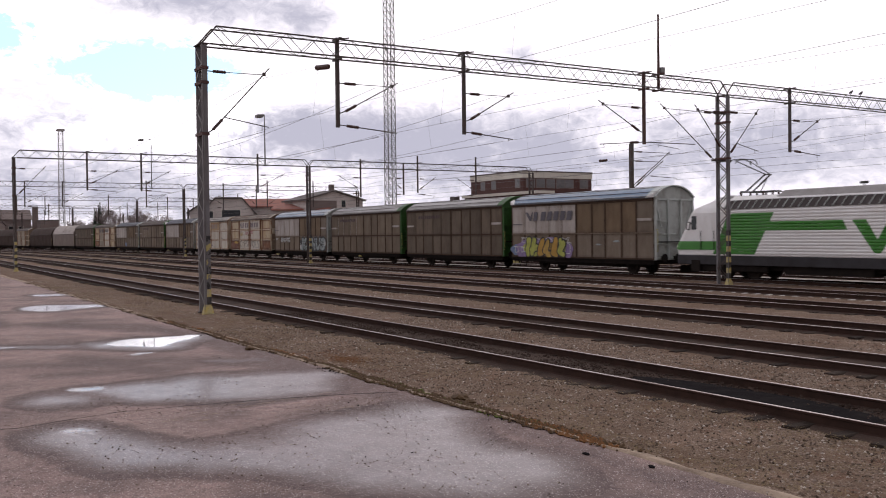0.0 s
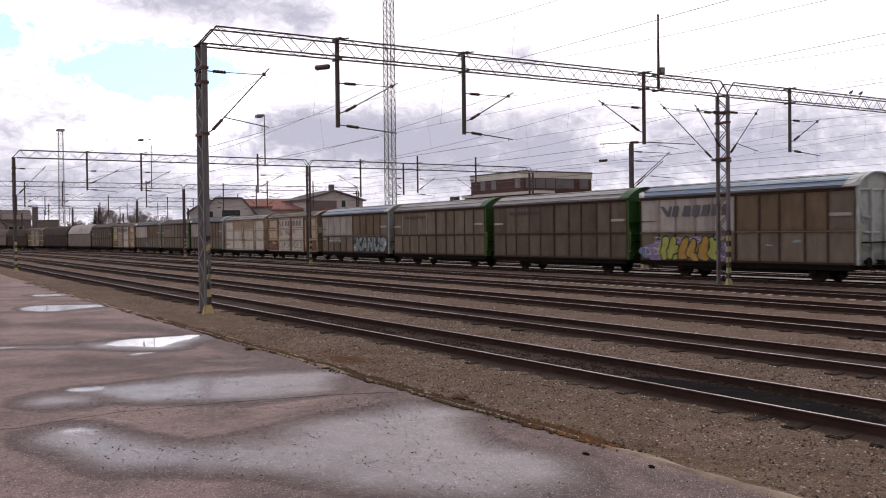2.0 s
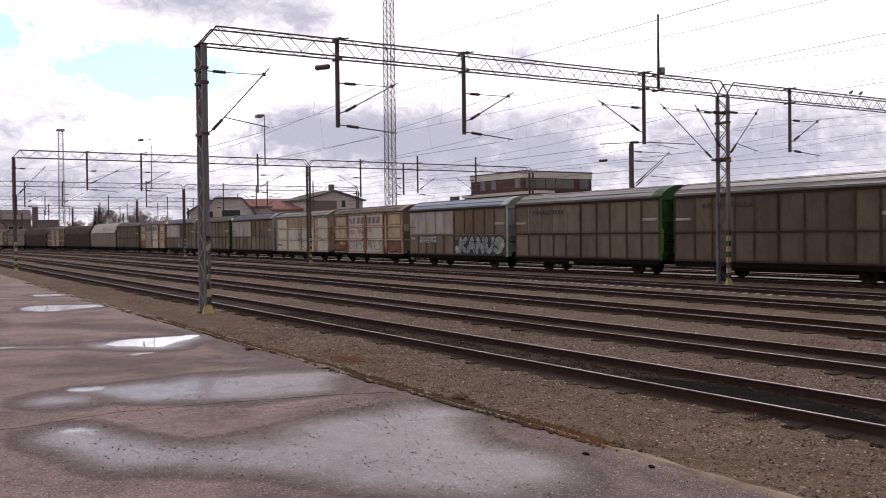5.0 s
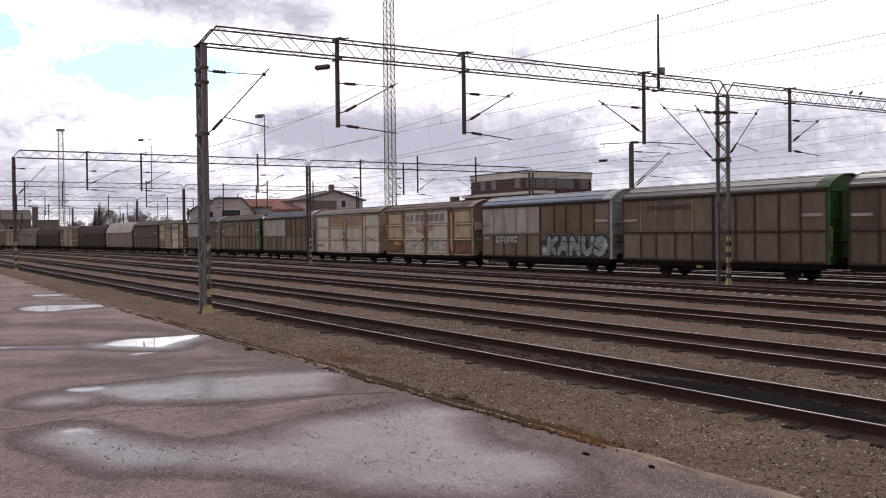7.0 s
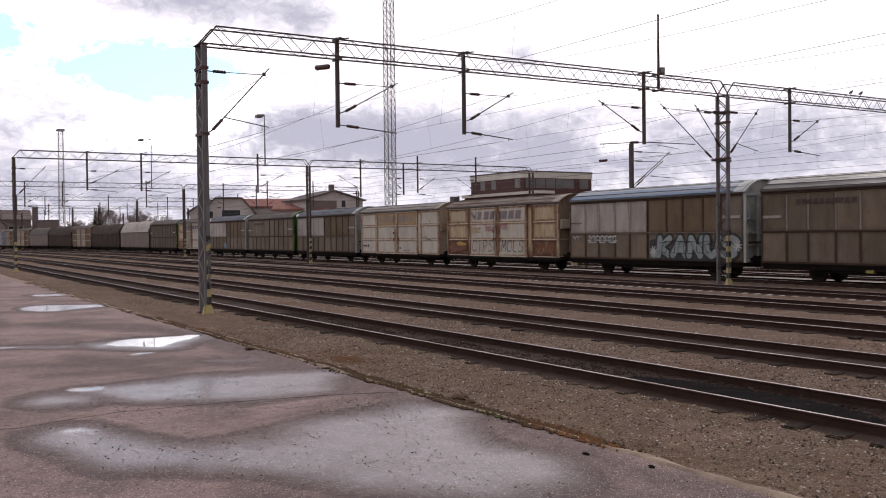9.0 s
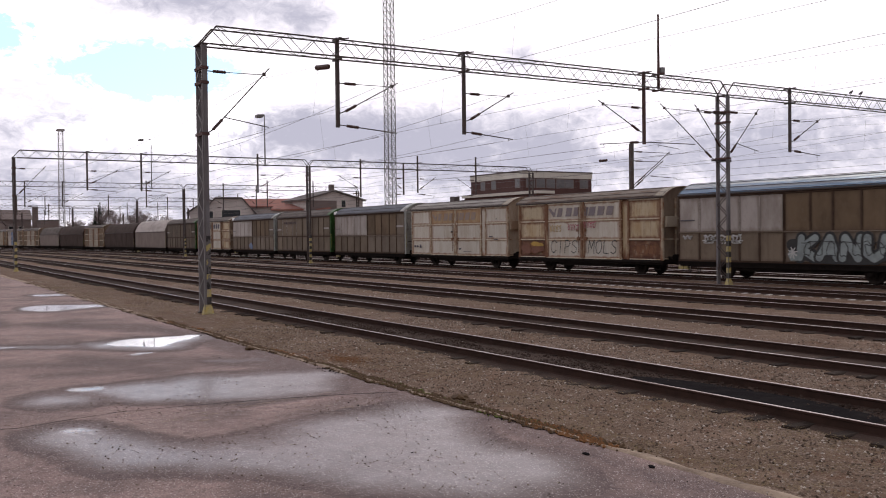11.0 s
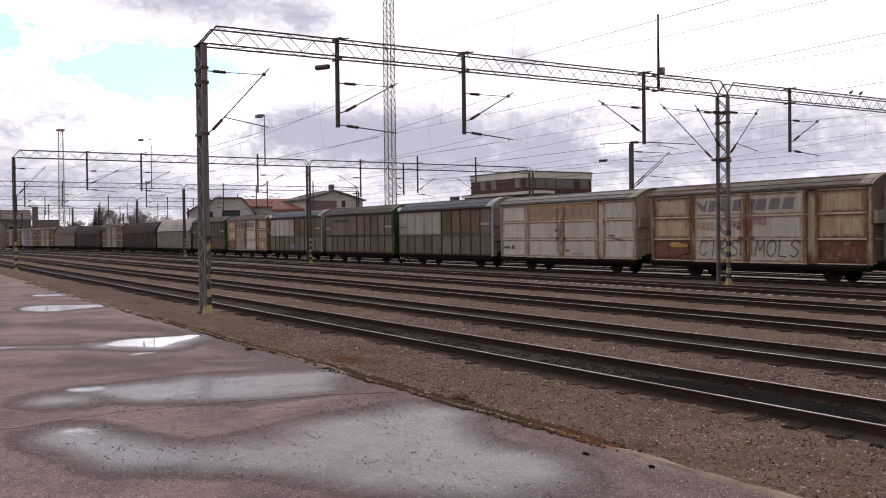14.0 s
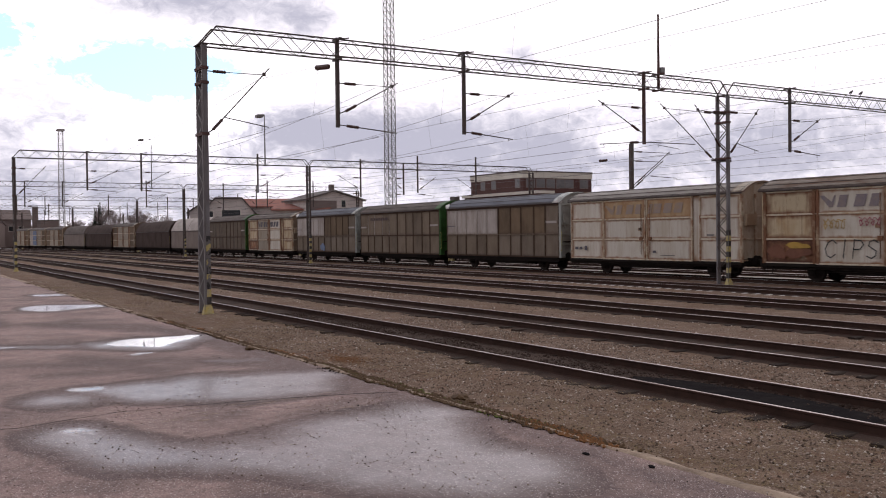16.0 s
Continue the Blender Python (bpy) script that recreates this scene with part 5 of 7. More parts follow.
def underframe(root, half_len, bog, axles=()):
    sh = Shape().cbox(-half_len, half_len, -1.36, -1.24, 0.60, SILL + 0.02, 0.02).cbox(-half_len, half_len, 1.24, 1.36, 0.60, SILL + 0.02, 0.02)
    # trussed middle of the frame with brake gear between the axles
    for y in (-1.1, 1.1):
        sh.loft([[(x, y - 0.05, z), (x, y + 0.05, z), (x, y + 0.05, 0.7), (x, y - 0.05, 0.7)] for x, z in ((-3.1, 0.62), (-2.5, 0.40), (2.9, 0.40), (3.5, 0.62))])
    sh.box(-3.0, 3.2, -0.5, 0.5, 0.36, 0.66)
    sh.box(-half_len, half_len, -0.25, 0.25, 0.62, 0.86).box(-half_len, half_len, -1.5, 1.5, SILL - 0.06, SILL)
    for x in (-half_len, half_len):
        sh.box(x - 0.1, x + 0.1, -1.4, 1.4, 0.72, SILL + 0.16)
    sh.box(-1.2, 0.4, -1.1, -0.7, 0.52, 0.72).bar((-2.4, -0.9, 0.55), (-1.4, -0.9, 0.55), 0.18, 10)
    sh.bar((-3.8, -1.25, 0.5), (3.6, -1.25, 0.62), 0.025, 5).bar((1.0, -1.2, 0.72), (1.4, -1.2, 0.45), 0.03, 5).bar((1.4, -1.2, 0.45), (2.6, -1.2, 0.45), 0.03, 5).bar((2.6, -1.2, 0.45), (3.0, -1.2, 0.72), 0.03, 5)
    part("underframe", sh, UNDER, root)
    for x, d in ((-half_len, -1), (half_len, 1)):
        for y in (-0.98, 0.98):
            b = part("buffer", shared(("buffer", d), lambda: Shape().bar((0, 0, 0), (d * 0.35, 0, 0), 0.10, 10, 0.09).bar((d * 0.35, 0, 0), (d * 0.5, 0, 0), 0.07, 10).bar((d * 0.5, 0, 0), (d * 0.54, 0, 0), 0.23, 14), UNDER), None, root, at=pose(x, y, 1.0))
        part("coupling", shared(("coupling", d), lambda: Shape().box(min(0, d * 0.6), max(0, d * 0.6), -0.09, 0.09, -0.1, 0.1).bar((d * 0.3, 0.35, -0.05), (d * 0.55, 0.3, -0.55), 0.03, 5).bar((d * 0.2, -0.4, -0.05), (d * 0.5, -0.42, -0.6), 0.03, 5).bar((d * 0.2, -0.62, -0.05), (d * 0.45, -0.66, -0.5), 0.02, 5), UNDER), None, root, at=pose(x, 0, 1.0))
        step = Shape().bar((x - d * 0.25, -1.36, 0.8), (x - d * 0.25, -1.4, 0.35), 0.018, 5).bar((x - d * 0.65, -1.36, 0.8), (x - d * 0.65, -1.4, 0.35), 0.018, 5).box(min(x - d * 0.25, x - d * 0.65), max(x - d * 0.25, x - d * 0.65), -1.5, -1.3, 0.33, 0.36)
        part("step", step, UNDER, root)
    for x in axles:
        axle_unit(root, x)
    if not axles:
        bogie(root, -bog)
        bogie(root, bog)


def end_wall(root, x, d, material, framed=True, eave=EAVE, apex=APEX):
    """Gable end with its posts; d is the way that it faces."""
    pr = arc_profile(WAG_W - 0.02, eave - 0.06, apex - 0.06)
    ring = [(-(WAG_W - 0.02), SILL)] + pr + [(WAG_W - 0.02, SILL)]
    w = part("end_wall", Shape().loft([[(xx, y, z) for y, z in ring] for xx in (x - d * 0.06, x)]), GREY_RECESS if material is GREY_END else material, root)
    if framed:
        def cb(y0, y1, z0, z1, depth=0.14):
            part("end_post" if depth > 0.1 else "end_rail", Shape().cbox(min(x, x + d * depth), max(x, x + d * depth), y0, y1, z0, z1, 0.012), material, w)
        for y in (-1.44, -0.5, 0.5, 1.44):
            cb(y - 0.055, y + 0.055, SILL, eave - 0.12)
        for z in (eave - 0.16, SILL + 0.12):
            cb(-1.48, 1.48, z - 0.05, z + 0.05, 0.07)
        # steps and grab bars in the bay beside the near corner
        for z, y1, dep in ((3.05, -0.5, 0.09), (2.35, 0.1, 0.09), (1.75, -0.5, 0.09)):
            cb(-1.48, y1, z - 0.045, z + 0.045, dep)
            part("end_step", Shape().box(min(x, x + d * 0.3), max(x, x + d * 0.3), -1.46, -0.95, z + 0.047, z + 0.075), material, w)
        for sy in (-1, 1):
            part("brace", Shape().beam((x + d * 0.04, sy * 1.42, eave - 0.2), (x + d * 0.04, sy * 1.0, 2.75), 0.07, 0.05, (1, 0, 0)), material, w)
        hr = Shape().tube([(x + d * 0.12, -1.49, 2.6), (x + d * 0.24, -1.49, 2.6), (x + d * 0.24, -1.49, 1.35), (x + d * 0.12, -1.49, 1.35)], 0.016, 6)
        part("handrail", hr, HANDRAIL, w, "yellow bent handrail")
        pl = Shape().box(min(x, x + d * 0.35), max(x, x + d * 0.35), -1.2, 1.2, 1.88, 1.93)
        part("platform", pl, UNDER, w)
    return w


def sheet(pts, y, t=0.004):
    """Flat shape of points (x, z) proud of the near side."""
    n = len(pts)
    return Shape().add([(x, y, z) for x, z in pts] + [(x, y - t, z) for x, z in pts], [tuple(range(n)), tuple(range(2 * n - 1, n - 1, -1))] + [(i, (i + 1) % n, n + (i + 1) % n, n + i) for i in range(n)])


def bars(parent, x0, z0, w, h, sizes, material, label, slant=0.28, y=0.0, wing=False):
    """Plain slanted blocks in the place of lettering; sizes: widths of the blocks, negative ones are gaps."""
    unit = w / sum(abs(k) for k in sizes)
    x = x0
    for i, k in enumerate(sizes):
        ww = abs(k) * unit
        a, b, s_, t = x, x + ww * 0.72, slant * h, 0.2 * h
        x += ww
        if k < 0:
            continue
        if wing and i == 0:
            f_ = sheet([(a - 0.25, z0 + h), (a + 0.02, z0 + h), (b - 0.08, z0 + 0.45 * h), (b + s_ - t, z0 + h), (b + s_, z0 + h), (b - 0.02, z0), (b - 0.2, z0)], y)
        else:
            f_ = sheet([(a, z0), (b, z0), (b + s_, z0 + h), (a + s_, z0 + h)], y)
        part("marking", f_, material, parent, label)


def blob_pts(cx, cz, rx, rz, seed, n=26, rough=0.3):
    rng = random.Random(seed)
    ph = [rng.uniform(0, 6.28) for _ in range(4)]
    out = []
    for i in range(n):
        a = math.tau * i / n
        k = 1 + rough * (0.5 * math.sin(2 * a + ph[0]) + 0.35 * math.sin(3 * a + ph[1]) + 0.3 * math.sin(5 * a + ph[2]))
        out.append((cx + rx * k * math.cos(a), cz + rz * k * math.sin(a)))
    return out


def graffiti(parent, items, y):
    """Sprayed shapes: (colour, x, z, rx, rz, seed); each lies on the one before."""
    for i, (c, x, z, rx, rz, seed) in enumerate(items):
        pts = [(px, max(SILL + 0.03, pz)) for px, pz in blob_pts(x, z, rx, rz, seed)]
        part("sprayed_shape", sheet(pts, y - 0.0025 * i - 0.004), GRAF[c], parent, c + " sprayed paint")


def capsule(x0, z0, x1, z1, w):
    d = math.atan2(z1 - z0, x1 - x0)
    pts = []
    for cx, cz, a0 in ((x0, z0, d + math.pi / 2), (x1, z1, d - math.pi / 2)):
        for k in range(7):
            a = a0 + math.pi * k / 6
            pts.append((cx + w * math.cos(a), cz + w * math.sin(a)))
    return [(x, max(SILL + 0.04, z)) for x, z in pts]


def sprayed_letters(parent, x0, x1, z0, z1, fills, outline, seed, y, fat=0.17):
    """Bulging sprayed strokes with a dark outline; plain shapes, no words."""
    rng = random.Random(seed)
    n = len(fills)
    layer = 0
    for i, c in enumerate(fills):
        a = x0 + (x1 - x0) * (i + 0.5) / n
        w = (x1 - x0) / n
        strokes = []
        for k in range(3):
            px, pz = a + rng.uniform(-0.35, 0.1) * w, z0 + (z1 - z0) * rng.uniform(0.12, 0.4)
            qx, qz = a + rng.uniform(-0.1, 0.4) * w, z0 + (z1 - z0) * rng.uniform(0.6, 0.9)
            if k == 2:
                qx, qz = a + 0.35 * w, z0 + (z1 - z0) * rng.uniform(0.1, 0.5)
            strokes.append((px, pz, qx, qz, fat * rng.uniform(0.75, 1.15)))
        for col, grow in ((outline, 0.085), (c, 0.0)):
            sh = Shape()
            for q in strokes:
                k_ = sheet(capsule(*q[:4], q[4] + grow), y - 0.0016 * layer)
                sh.add(k_.v, k_.f)
                layer += 0.25
            part("sprayed_shape", sh, GRAF[col], parent, col + " sprayed paint")
            layer += 1


def scrawl(parent, c, x, z, w, h, seed, y, thick=0.03, loops=4):
    """A looping sprayed line."""
    rng = random.Random(seed)
    pts = []
    n = loops * 14
    for i in range(n + 1):
        t = i / n
        a = t * loops * math.tau
        pts.append((x + w * t + 0.55 * w / loops * math.sin(a) * rng.uniform(0.85, 1.15), y, z + h * 0.5 * (1 + math.cos(a + 0.7 * math.sin(2.1 * a + seed)) * rng.uniform(0.8, 1.0))))
    sh = Shape()
    for p, q in zip(pts, pts[1:]):
        sh.beam(p, q, 0.006, thick, (0, 0, 1)) if abs(p[0] - q[0]) > abs(p[2] - q[2]) else sh.beam(p, q, 0.006, thick, (1, 0, 0))
    part("sprayed_line", sh, GRAF[c], parent, c + " sprayed scrawl")


STROKES = {"C": [(1, .8, .6, 1, .2, .85, 0, .5, .2, .12, .6, 0, 1, .2)], "I": [(.5, 0, .5, 1)], "P": [(.1, 0, .1, 1, .7, .95, .95, .75, .7, .5, .1, .45)], "S": [(.95, .85, .6, 1, .2, .9, .15, .68, .5, .53, .85, .4, .85, .15, .5, 0, .05, .12)],
           "M": [(0, 0, .1, 1, .5, .35, .9, 1, 1, 0)], "O": [(.5, 1, .1, .8, 0, .45, .2, .08, .55, 0, .9, .2, 1, .6, .8, .92, .5, 1)], "L": [(.1, 1, .1, .05, .9, 0)], "K": [(.1, 0, .1, 1), (.9, 1, .15, .45, .95, 0)], "A": [(0, 0, .5, 1, 1, 0), (.2, .35, .8, .35)],
           "N": [(.05, 0, .1, 1, .9, 0, .95, 1)], "U": [(.05, 1, .1, .25, .5, 0, .9, .25, .95, 1)]}


def stroke_word(parent, word, x0, x1, z0, z1, w, colour, y, outline=None, gap=0.25, lean=0.0):
    """Hand-sprayed letters of round-ended strokes."""
    step_ = (x1 - x0) / (len(word) - gap)
    for i, ch in enumerate(word):
        a, cw, yy = x0 + i * step_, step_ * (1 - gap), y - (0.0055 if outline else 0.0006) * i
        for col, grow, dy in (((outline, 0.13, 0.0),) if outline else ()) + ((colour, 0.0, 0.004),):
            sh, k = Shape(), 0
            for st in STROKES[ch]:
                q = [(a + cw * st[j] + lean * st[j + 1], z0 + (z1 - z0) * st[j + 1]) for j in range(0, len(st), 2)]
                for p0, p1 in zip(q, q[1:]):
                    s_ = sheet(capsule(*p0, *p1, w + grow), yy - dy - 0.00008 * k)
                    sh.add(s_.v, s_.f)
                    k += 1
            part("sprayed_letter", sh, GRAF[col], parent, col + " sprayed letter")


def sliding_wagon(mid, left, right, roof, front, label, corner=False, posts=False, text=None, marks=None):
    """Covered bogie wagon with two sliding side walls; mid is the place of its middle along the track."""
    root = thing("covered_wagon", label, "railway wagon", group="wagons of the freight train")
    TRAIN.append((root, mid))
    H, F = 6.74, 7.02
    part("body", Shape().box(-H + 0.05, F - 0.05, -WAG_W + 0.09, WAG_W - 0.09, SILL, EAVE - 0.02), RIB, root, "brown steel body shell")
    underframe(root, H + 0.04, 0, (-4.0, 4.5))
    roof_part(root, -H, F, roof, cap=front)
    end_wall(root, F, 1, front)
    end_wall(root, -H, -1, RIB, False)
    split = 0.17
    cut = (0.0, 0.215, 0.392, 0.606, 0.788, 1.0)   # wide and narrow panels by turns
    zm = 2.42
    for sgn in (-1, 1):
        ys = (lambda o: (sgn * (WAG_W - 0.09), sgn * (WAG_W - 0.09 + o)))
        def slab(sh, x0, x1, z0, z1, o, b=0.09):
            y0, y1 = sgn * (WAG_W - b), sgn * (WAG_W - 0.09 + o)
            sh.cbox(x0, x1, min(y0, y1), max(y0, y1), z0, z1, 0.008)
        for a, b, up, lowm in ((-H + 0.02, split - 0.02, left, TAUPE_DARK if left is TAUPE_DARK else TAUPE), (split + 0.02, F - 0.02, right, right)):
            w = part("sliding_wall", Shape().box(a, b, min(ys(0.0)[0], ys(0.03)[1]), max(ys(0.0)[0], ys(0.03)[1]), SILL + 0.02, EAVE - 0.12), RIB, root, "sliding side wall")
            n = 5
            for i in range(n):
                xa, xb = a + (b - a) * cut[i], a + (b - a) * cut[i + 1]
                for z0, z1, mm in ((SILL + 0.10, zm - 0.05, lowm if a < split else (TAUPE_PALE if right is BROWN else right)), (zm + 0.05, EAVE - 0.22, TAUPE_PALE if up is BROWN and i == n - 1 else up)):
                    sh = Shape()
                    slab(sh, xa + 0.05, xb - 0.05, z0, z1, 0.052)
                    part("panel", sh, mm, w)
            for i in range(n + 1):
                xr = a + (b - a) * cut[i]
                full = up in (TAUPE, TAUPE_DARK, BROWN) and not (a < split)
                rib = Shape()
                slab(rib, max(a, xr - 0.052), min(b, xr + 0.052), SILL + 0.05, EAVE - 0.15 if full or i in (0, n) else zm, 0.085)
                part("rib", rib, RIB, w)
            for z0, z1, o in ((zm - 0.035, zm + 0.035, 0.095), (SILL + 0.02, SILL + 0.09, 0.088), (EAVE - 0.2, EAVE - 0.13, 0.088)):
                rib = Shape()
                slab(rib, a, b, z0, z1, o)
                part("rail", rib, RAILTRIM if z0 > 2 and z0 < 3 and right is BROWN else RIB, w)
            if a < split:
                for i in range(1, n):
                    pale = Shape()
                    xr = a + (b - a) * cut[i]
                    slab(pale, xr - 0.03, xr + 0.03, zm + 0.05, EAVE - 0.25, 0.06)
                    part("seam", pale, PALE if posts else (up if up in (TAUPE, TAUPE_DARK) else PALE), w)
            if sgn < 0:
                lab = Shape()
                if a < split:
                    lab.box(a + 0.12, a + 1.15, -WAG_W - 0.008, -WAG_W + 0.03, 3.05, 3.1) if up == PALE else lab.box(a + 0.1, a + 1.2, -WAG_W - 0.008, -WAG_W + 0.03, 3.08, 3.22)
                else:
                    lab.box(b - 1.35, b - 0.15, -WAG_W - 0.008, -WAG_W + 0.03, 3.12, 3.28)
                part("inspection_label", lab, LETTER if (a < split and up == PALE) else PALE, w)
                if a < split and text:
                    bars(w, a + text[0], text[1], text[2], text[3], text[4], text[5], text[6], wing=text[7], y=-WAG_W - 0.008)
    if front is GREY_END:
        part("control_box", Shape().cbox(-7.0, -6.35, -1.25, -1.05, 0.42, 0.62, 0.02), YELLOW, root, "faded yellow box under the frame")
        part("brake_rigging", Shape().bar((-6.35, -1.2, 0.66), (-6.2, -1.2, 0.2), 0.022, 5).bar((-6.05, -1.2, 0.66), (-6.2, -1.2, 0.2), 0.022, 5).bar((-5.8, -1.2, 0.66), (-5.55, -1.2, 0.18), 0.022, 5).bar((-5.4, -1.2, 0.66), (-5.55, -1.2, 0.18), 0.022, 5), UNDER, root)
    if corner:
        sh = Shape().add([(F + 0.02, -WAG_W - 0.05, EAVE - 0.05), (F - 0.75, -WAG_W - 0.05, EAVE - 0.05), (F + 0.02, -WAG_W - 0.05, EAVE + 0.2), (F + 0.02, -WAG_W + 0.25, EAVE - 0.05), (F - 0.75, -WAG_W + 0.05, EAVE - 0.02), (F + 0.02, -WAG_W + 0.3, EAVE + 0.35)], [(0, 1, 2), (3, 5, 4), (0, 3, 4, 1), (0, 2, 5, 3), (1, 4, 5, 2)])
        part("corner_plate", sh, WHITE_PAINT, root, "white corner plate")
        sh2 = Shape().add([(-H - 0.02, -WAG_W - 0.05, EAVE - 0.05), (-H + 0.45, -WAG_W - 0.05, EAVE - 0.05), (-H - 0.02, -WAG_W - 0.05, EAVE + 0.2), (-H - 0.02, -WAG_W + 0.25, EAVE - 0.05), (-H + 0.45, -WAG_W + 0.05, EAVE - 0.02), (-H - 0.02, -WAG_W + 0.3, EAVE + 0.35)], [(0, 2, 1), (3, 4, 5), (0, 1, 4, 3), (0, 3, 5, 2), (1, 2, 5, 4)])
        part("corner_plate", sh2, WHITE_PAINT, root, "white corner plate")
    if marks:
        marks(root)
    return root


def door_wagon(mid, panels, frame_m, roof, label, text=None, marks=None):
    """Older covered wagon with two plug doors between fixed panels; panels are the materials from the rear panel to the front one."""
    root = thing("covered_wagon", label, "railway wagon", group="wagons of the freight train")
    TRAIN.append((root, mid))
    H = 6.68
    part("body", Shape().box(-H + 0.02, H + 0.18, -WAG_W + 0.1, WAG_W - 0.1, SILL, EAVE - 0.02), frame_m, root, "rust-stained steel body shell")
    underframe(root, H + 0.14, 0, (-4.1, 4.45))
    roof_part(root, -H - 0.2, H + 0.24, roof, eave=EAVE + 0.02, apex=APEX - 0.08, seams=5, cap=OLDCREAM)
    end_wall(root, H + 0.2, 1, END_DARK if frame_m is OCHRE else END_CREAM, False)
    end_wall(root, -H, -1, frame_m, False)
    cuts = [-6.66, -3.62, 0.03, 3.60, 6.86]
    for y_ in (-1.46, -0.5, 0.5, 1.46):
        part("end_post", Shape().cbox(H + 0.2, H + 0.27, y_ - 0.05, y_ + 0.05, SILL, EAVE - 0.1, 0.01), CREAMRIB, root)
    for z_ in (SILL + 0.1, 2.06, 3.24):
        part("end_rail", Shape().cbox(H + 0.2, H + 0.25, -1.5, 1.5, z_ - 0.04, z_ + 0.04, 0.01), CREAMRIB, root)
    part("end_box", Shape().cbox(H + 0.25, H + 0.42, -1.35, -0.55, 2.75, 3.35, 0.02), END_CREAM, root, "cream box on the end wall")
    part("corner_post", Shape().cbox(H + 0.16, H + 0.24, -WAG_W - 0.02, -WAG_W + 0.1, SILL, EAVE - 0.1, 0.01), CREAMRIB, root)
    for sgn in (-1, 1):
        y0, y1 = sorted((sgn * (WAG_W - 0.2), sgn * (WAG_W - 0.02)))
        part("sill", Shape().cbox(-H + 0.02, H + 0.2, y0, y1, SILL - 0.14, SILL + 0.02, 0.02), UNDER, root, "grimy dark sill")

        def slab(sh, x0, x1, z0, z1, o):
            y0, y1 = sgn * (WAG_W - 0.11), sgn * (WAG_W - 0.1 + o)
            sh.cbox(x0, x1, min(y0, y1), max(y0, y1), z0, z1, 0.01)
        for i in range(4):
            a, b = cuts[i], cuts[i + 1]
            door = i in (1, 2)
            if i == 3:
                a += 0.40
            sh = Shape()
            o = 0.06 if door else 0.02
            zs = [SILL + 0.03, 2.06, 3.24, EAVE - 0.12]
            d = part("plug_door" if door else "side_panel", Shape().box(a + 0.02, b - 0.02, min(sgn * (WAG_W - 0.11), sgn * (WAG_W - 0.1 + o - 0.012)), max(sgn * (WAG_W - 0.11), sgn * (WAG_W - 0.1 + o - 0.012)), SILL + 0.02, EAVE - 0.1), frame_m, root)
            for k in range(3):
                pn = Shape()
                slab(pn, a + 0.07, b - 0.07, zs[k] + 0.05, zs[k + 1] - 0.05, o)
                mm = panels[i] if not isinstance(panels[i], tuple) else panels[i][k]
                part("panel", pn, mm, d)
            fm = RUSTRIB if frame_m is OCHRE else CREAMRIB
            for z in zs:
                fr = Shape()
                slab(fr, a + 0.02, b - 0.02, z - 0.04, z + 0.04, o + 0.035)
                part("crossbar", fr, BARCREAM, d)
            for x in (a + 0.03, b - (0.19 if frame_m is OCHRE else 0.12)):
                fr = Shape()
                slab(fr, x, x + (0.16 if frame_m is OCHRE else 0.09), SILL + 0.02, EAVE - 0.09, o + 0.045)
                part("upright", fr, fm, d)
            if door and sgn < 0:
                hx = b - 0.35 if i == 1 else a + 0.35
                hd = Shape().bar((hx, -WAG_W - 0.02, 1.2), (hx, -WAG_W - 0.02, 4.1), 0.02, 6).box(hx - 0.12, hx + 0.12, -WAG_W - 0.05, -WAG_W + 0.06, 2.0, 2.2).box(hx - 0.25, hx - 0.02, -WAG_W - 0.012, -WAG_W + 0.06, 2.55, 2.72)
                part("door_gear", hd, RUSTRIB, d, "rusty locking gear")
                if text:
                    x0 = a + 0.45 if i == 1 else a + 0.15
                    bars(d, x0, 3.52, (b - a) - 0.75, 0.55, (0.9, 0.8, -0.3, 1, 0.8) if i == 1 else (0.5, 1, 1, 1), text, "plain block in the place of faded lettering", y=-WAG_W + 0.02 - 0.005, wing=i == 1)
    if marks:
        marks(root)
    return root


def hood_wagon(mid, length, side, hood, label):
    """Long wagon with smooth walls and a telescoping hood."""
    root = thing("hood_wagon", label, "railway wagon", group="wagons of the freight train")
    TRAIN.append((root, mid))
    H = length / 2 - 0.62
    top = 5.15 if hood is HOODTOP else 4.95
    part("body", Shape().box(-H, H, -WAG_W + 0.14, WAG_W - 0.14, SILL, 3.4), side, root)
    underframe(root, H + 0.04, H - 2.3)
    for a, b, o in ((-H, 0.05, 0.0), (-0.05, H, 0.035)):
        roof_part(root, a, b, hood, half=WAG_W + 0.01 + o, eave=3.38, apex=top + o, seams=0)
    for a, b, o in ((-H, -H * 0.55, 0.0), (-H * 0.56, H * 0.56, 0.03), (H * 0.55, H, 0.0)):
        for sg in (-1, 1):
            y0, y1 = sorted((sg * (WAG_W - 0.13), sg * (WAG_W - 0.05 + o)))
            h = part("side_wall", Shape().cbox(a, b, y0, y1, SILL + 0.08, 3.4, 0.02), side, root)
            y0, y1 = sorted((sg * (WAG_W - 0.13), sg * (WAG_W - 0.02 + o)))
            part("edge_strip", Shape().cbox(a, a + 0.1, y0, y1, SILL + 0.08, 3.4, 0.02), side, h)
    end_wall(root, H, 1, side, True, 3.4, top)
    end_wall(root, -H, -1, side, False, 3.4, top)
    return root


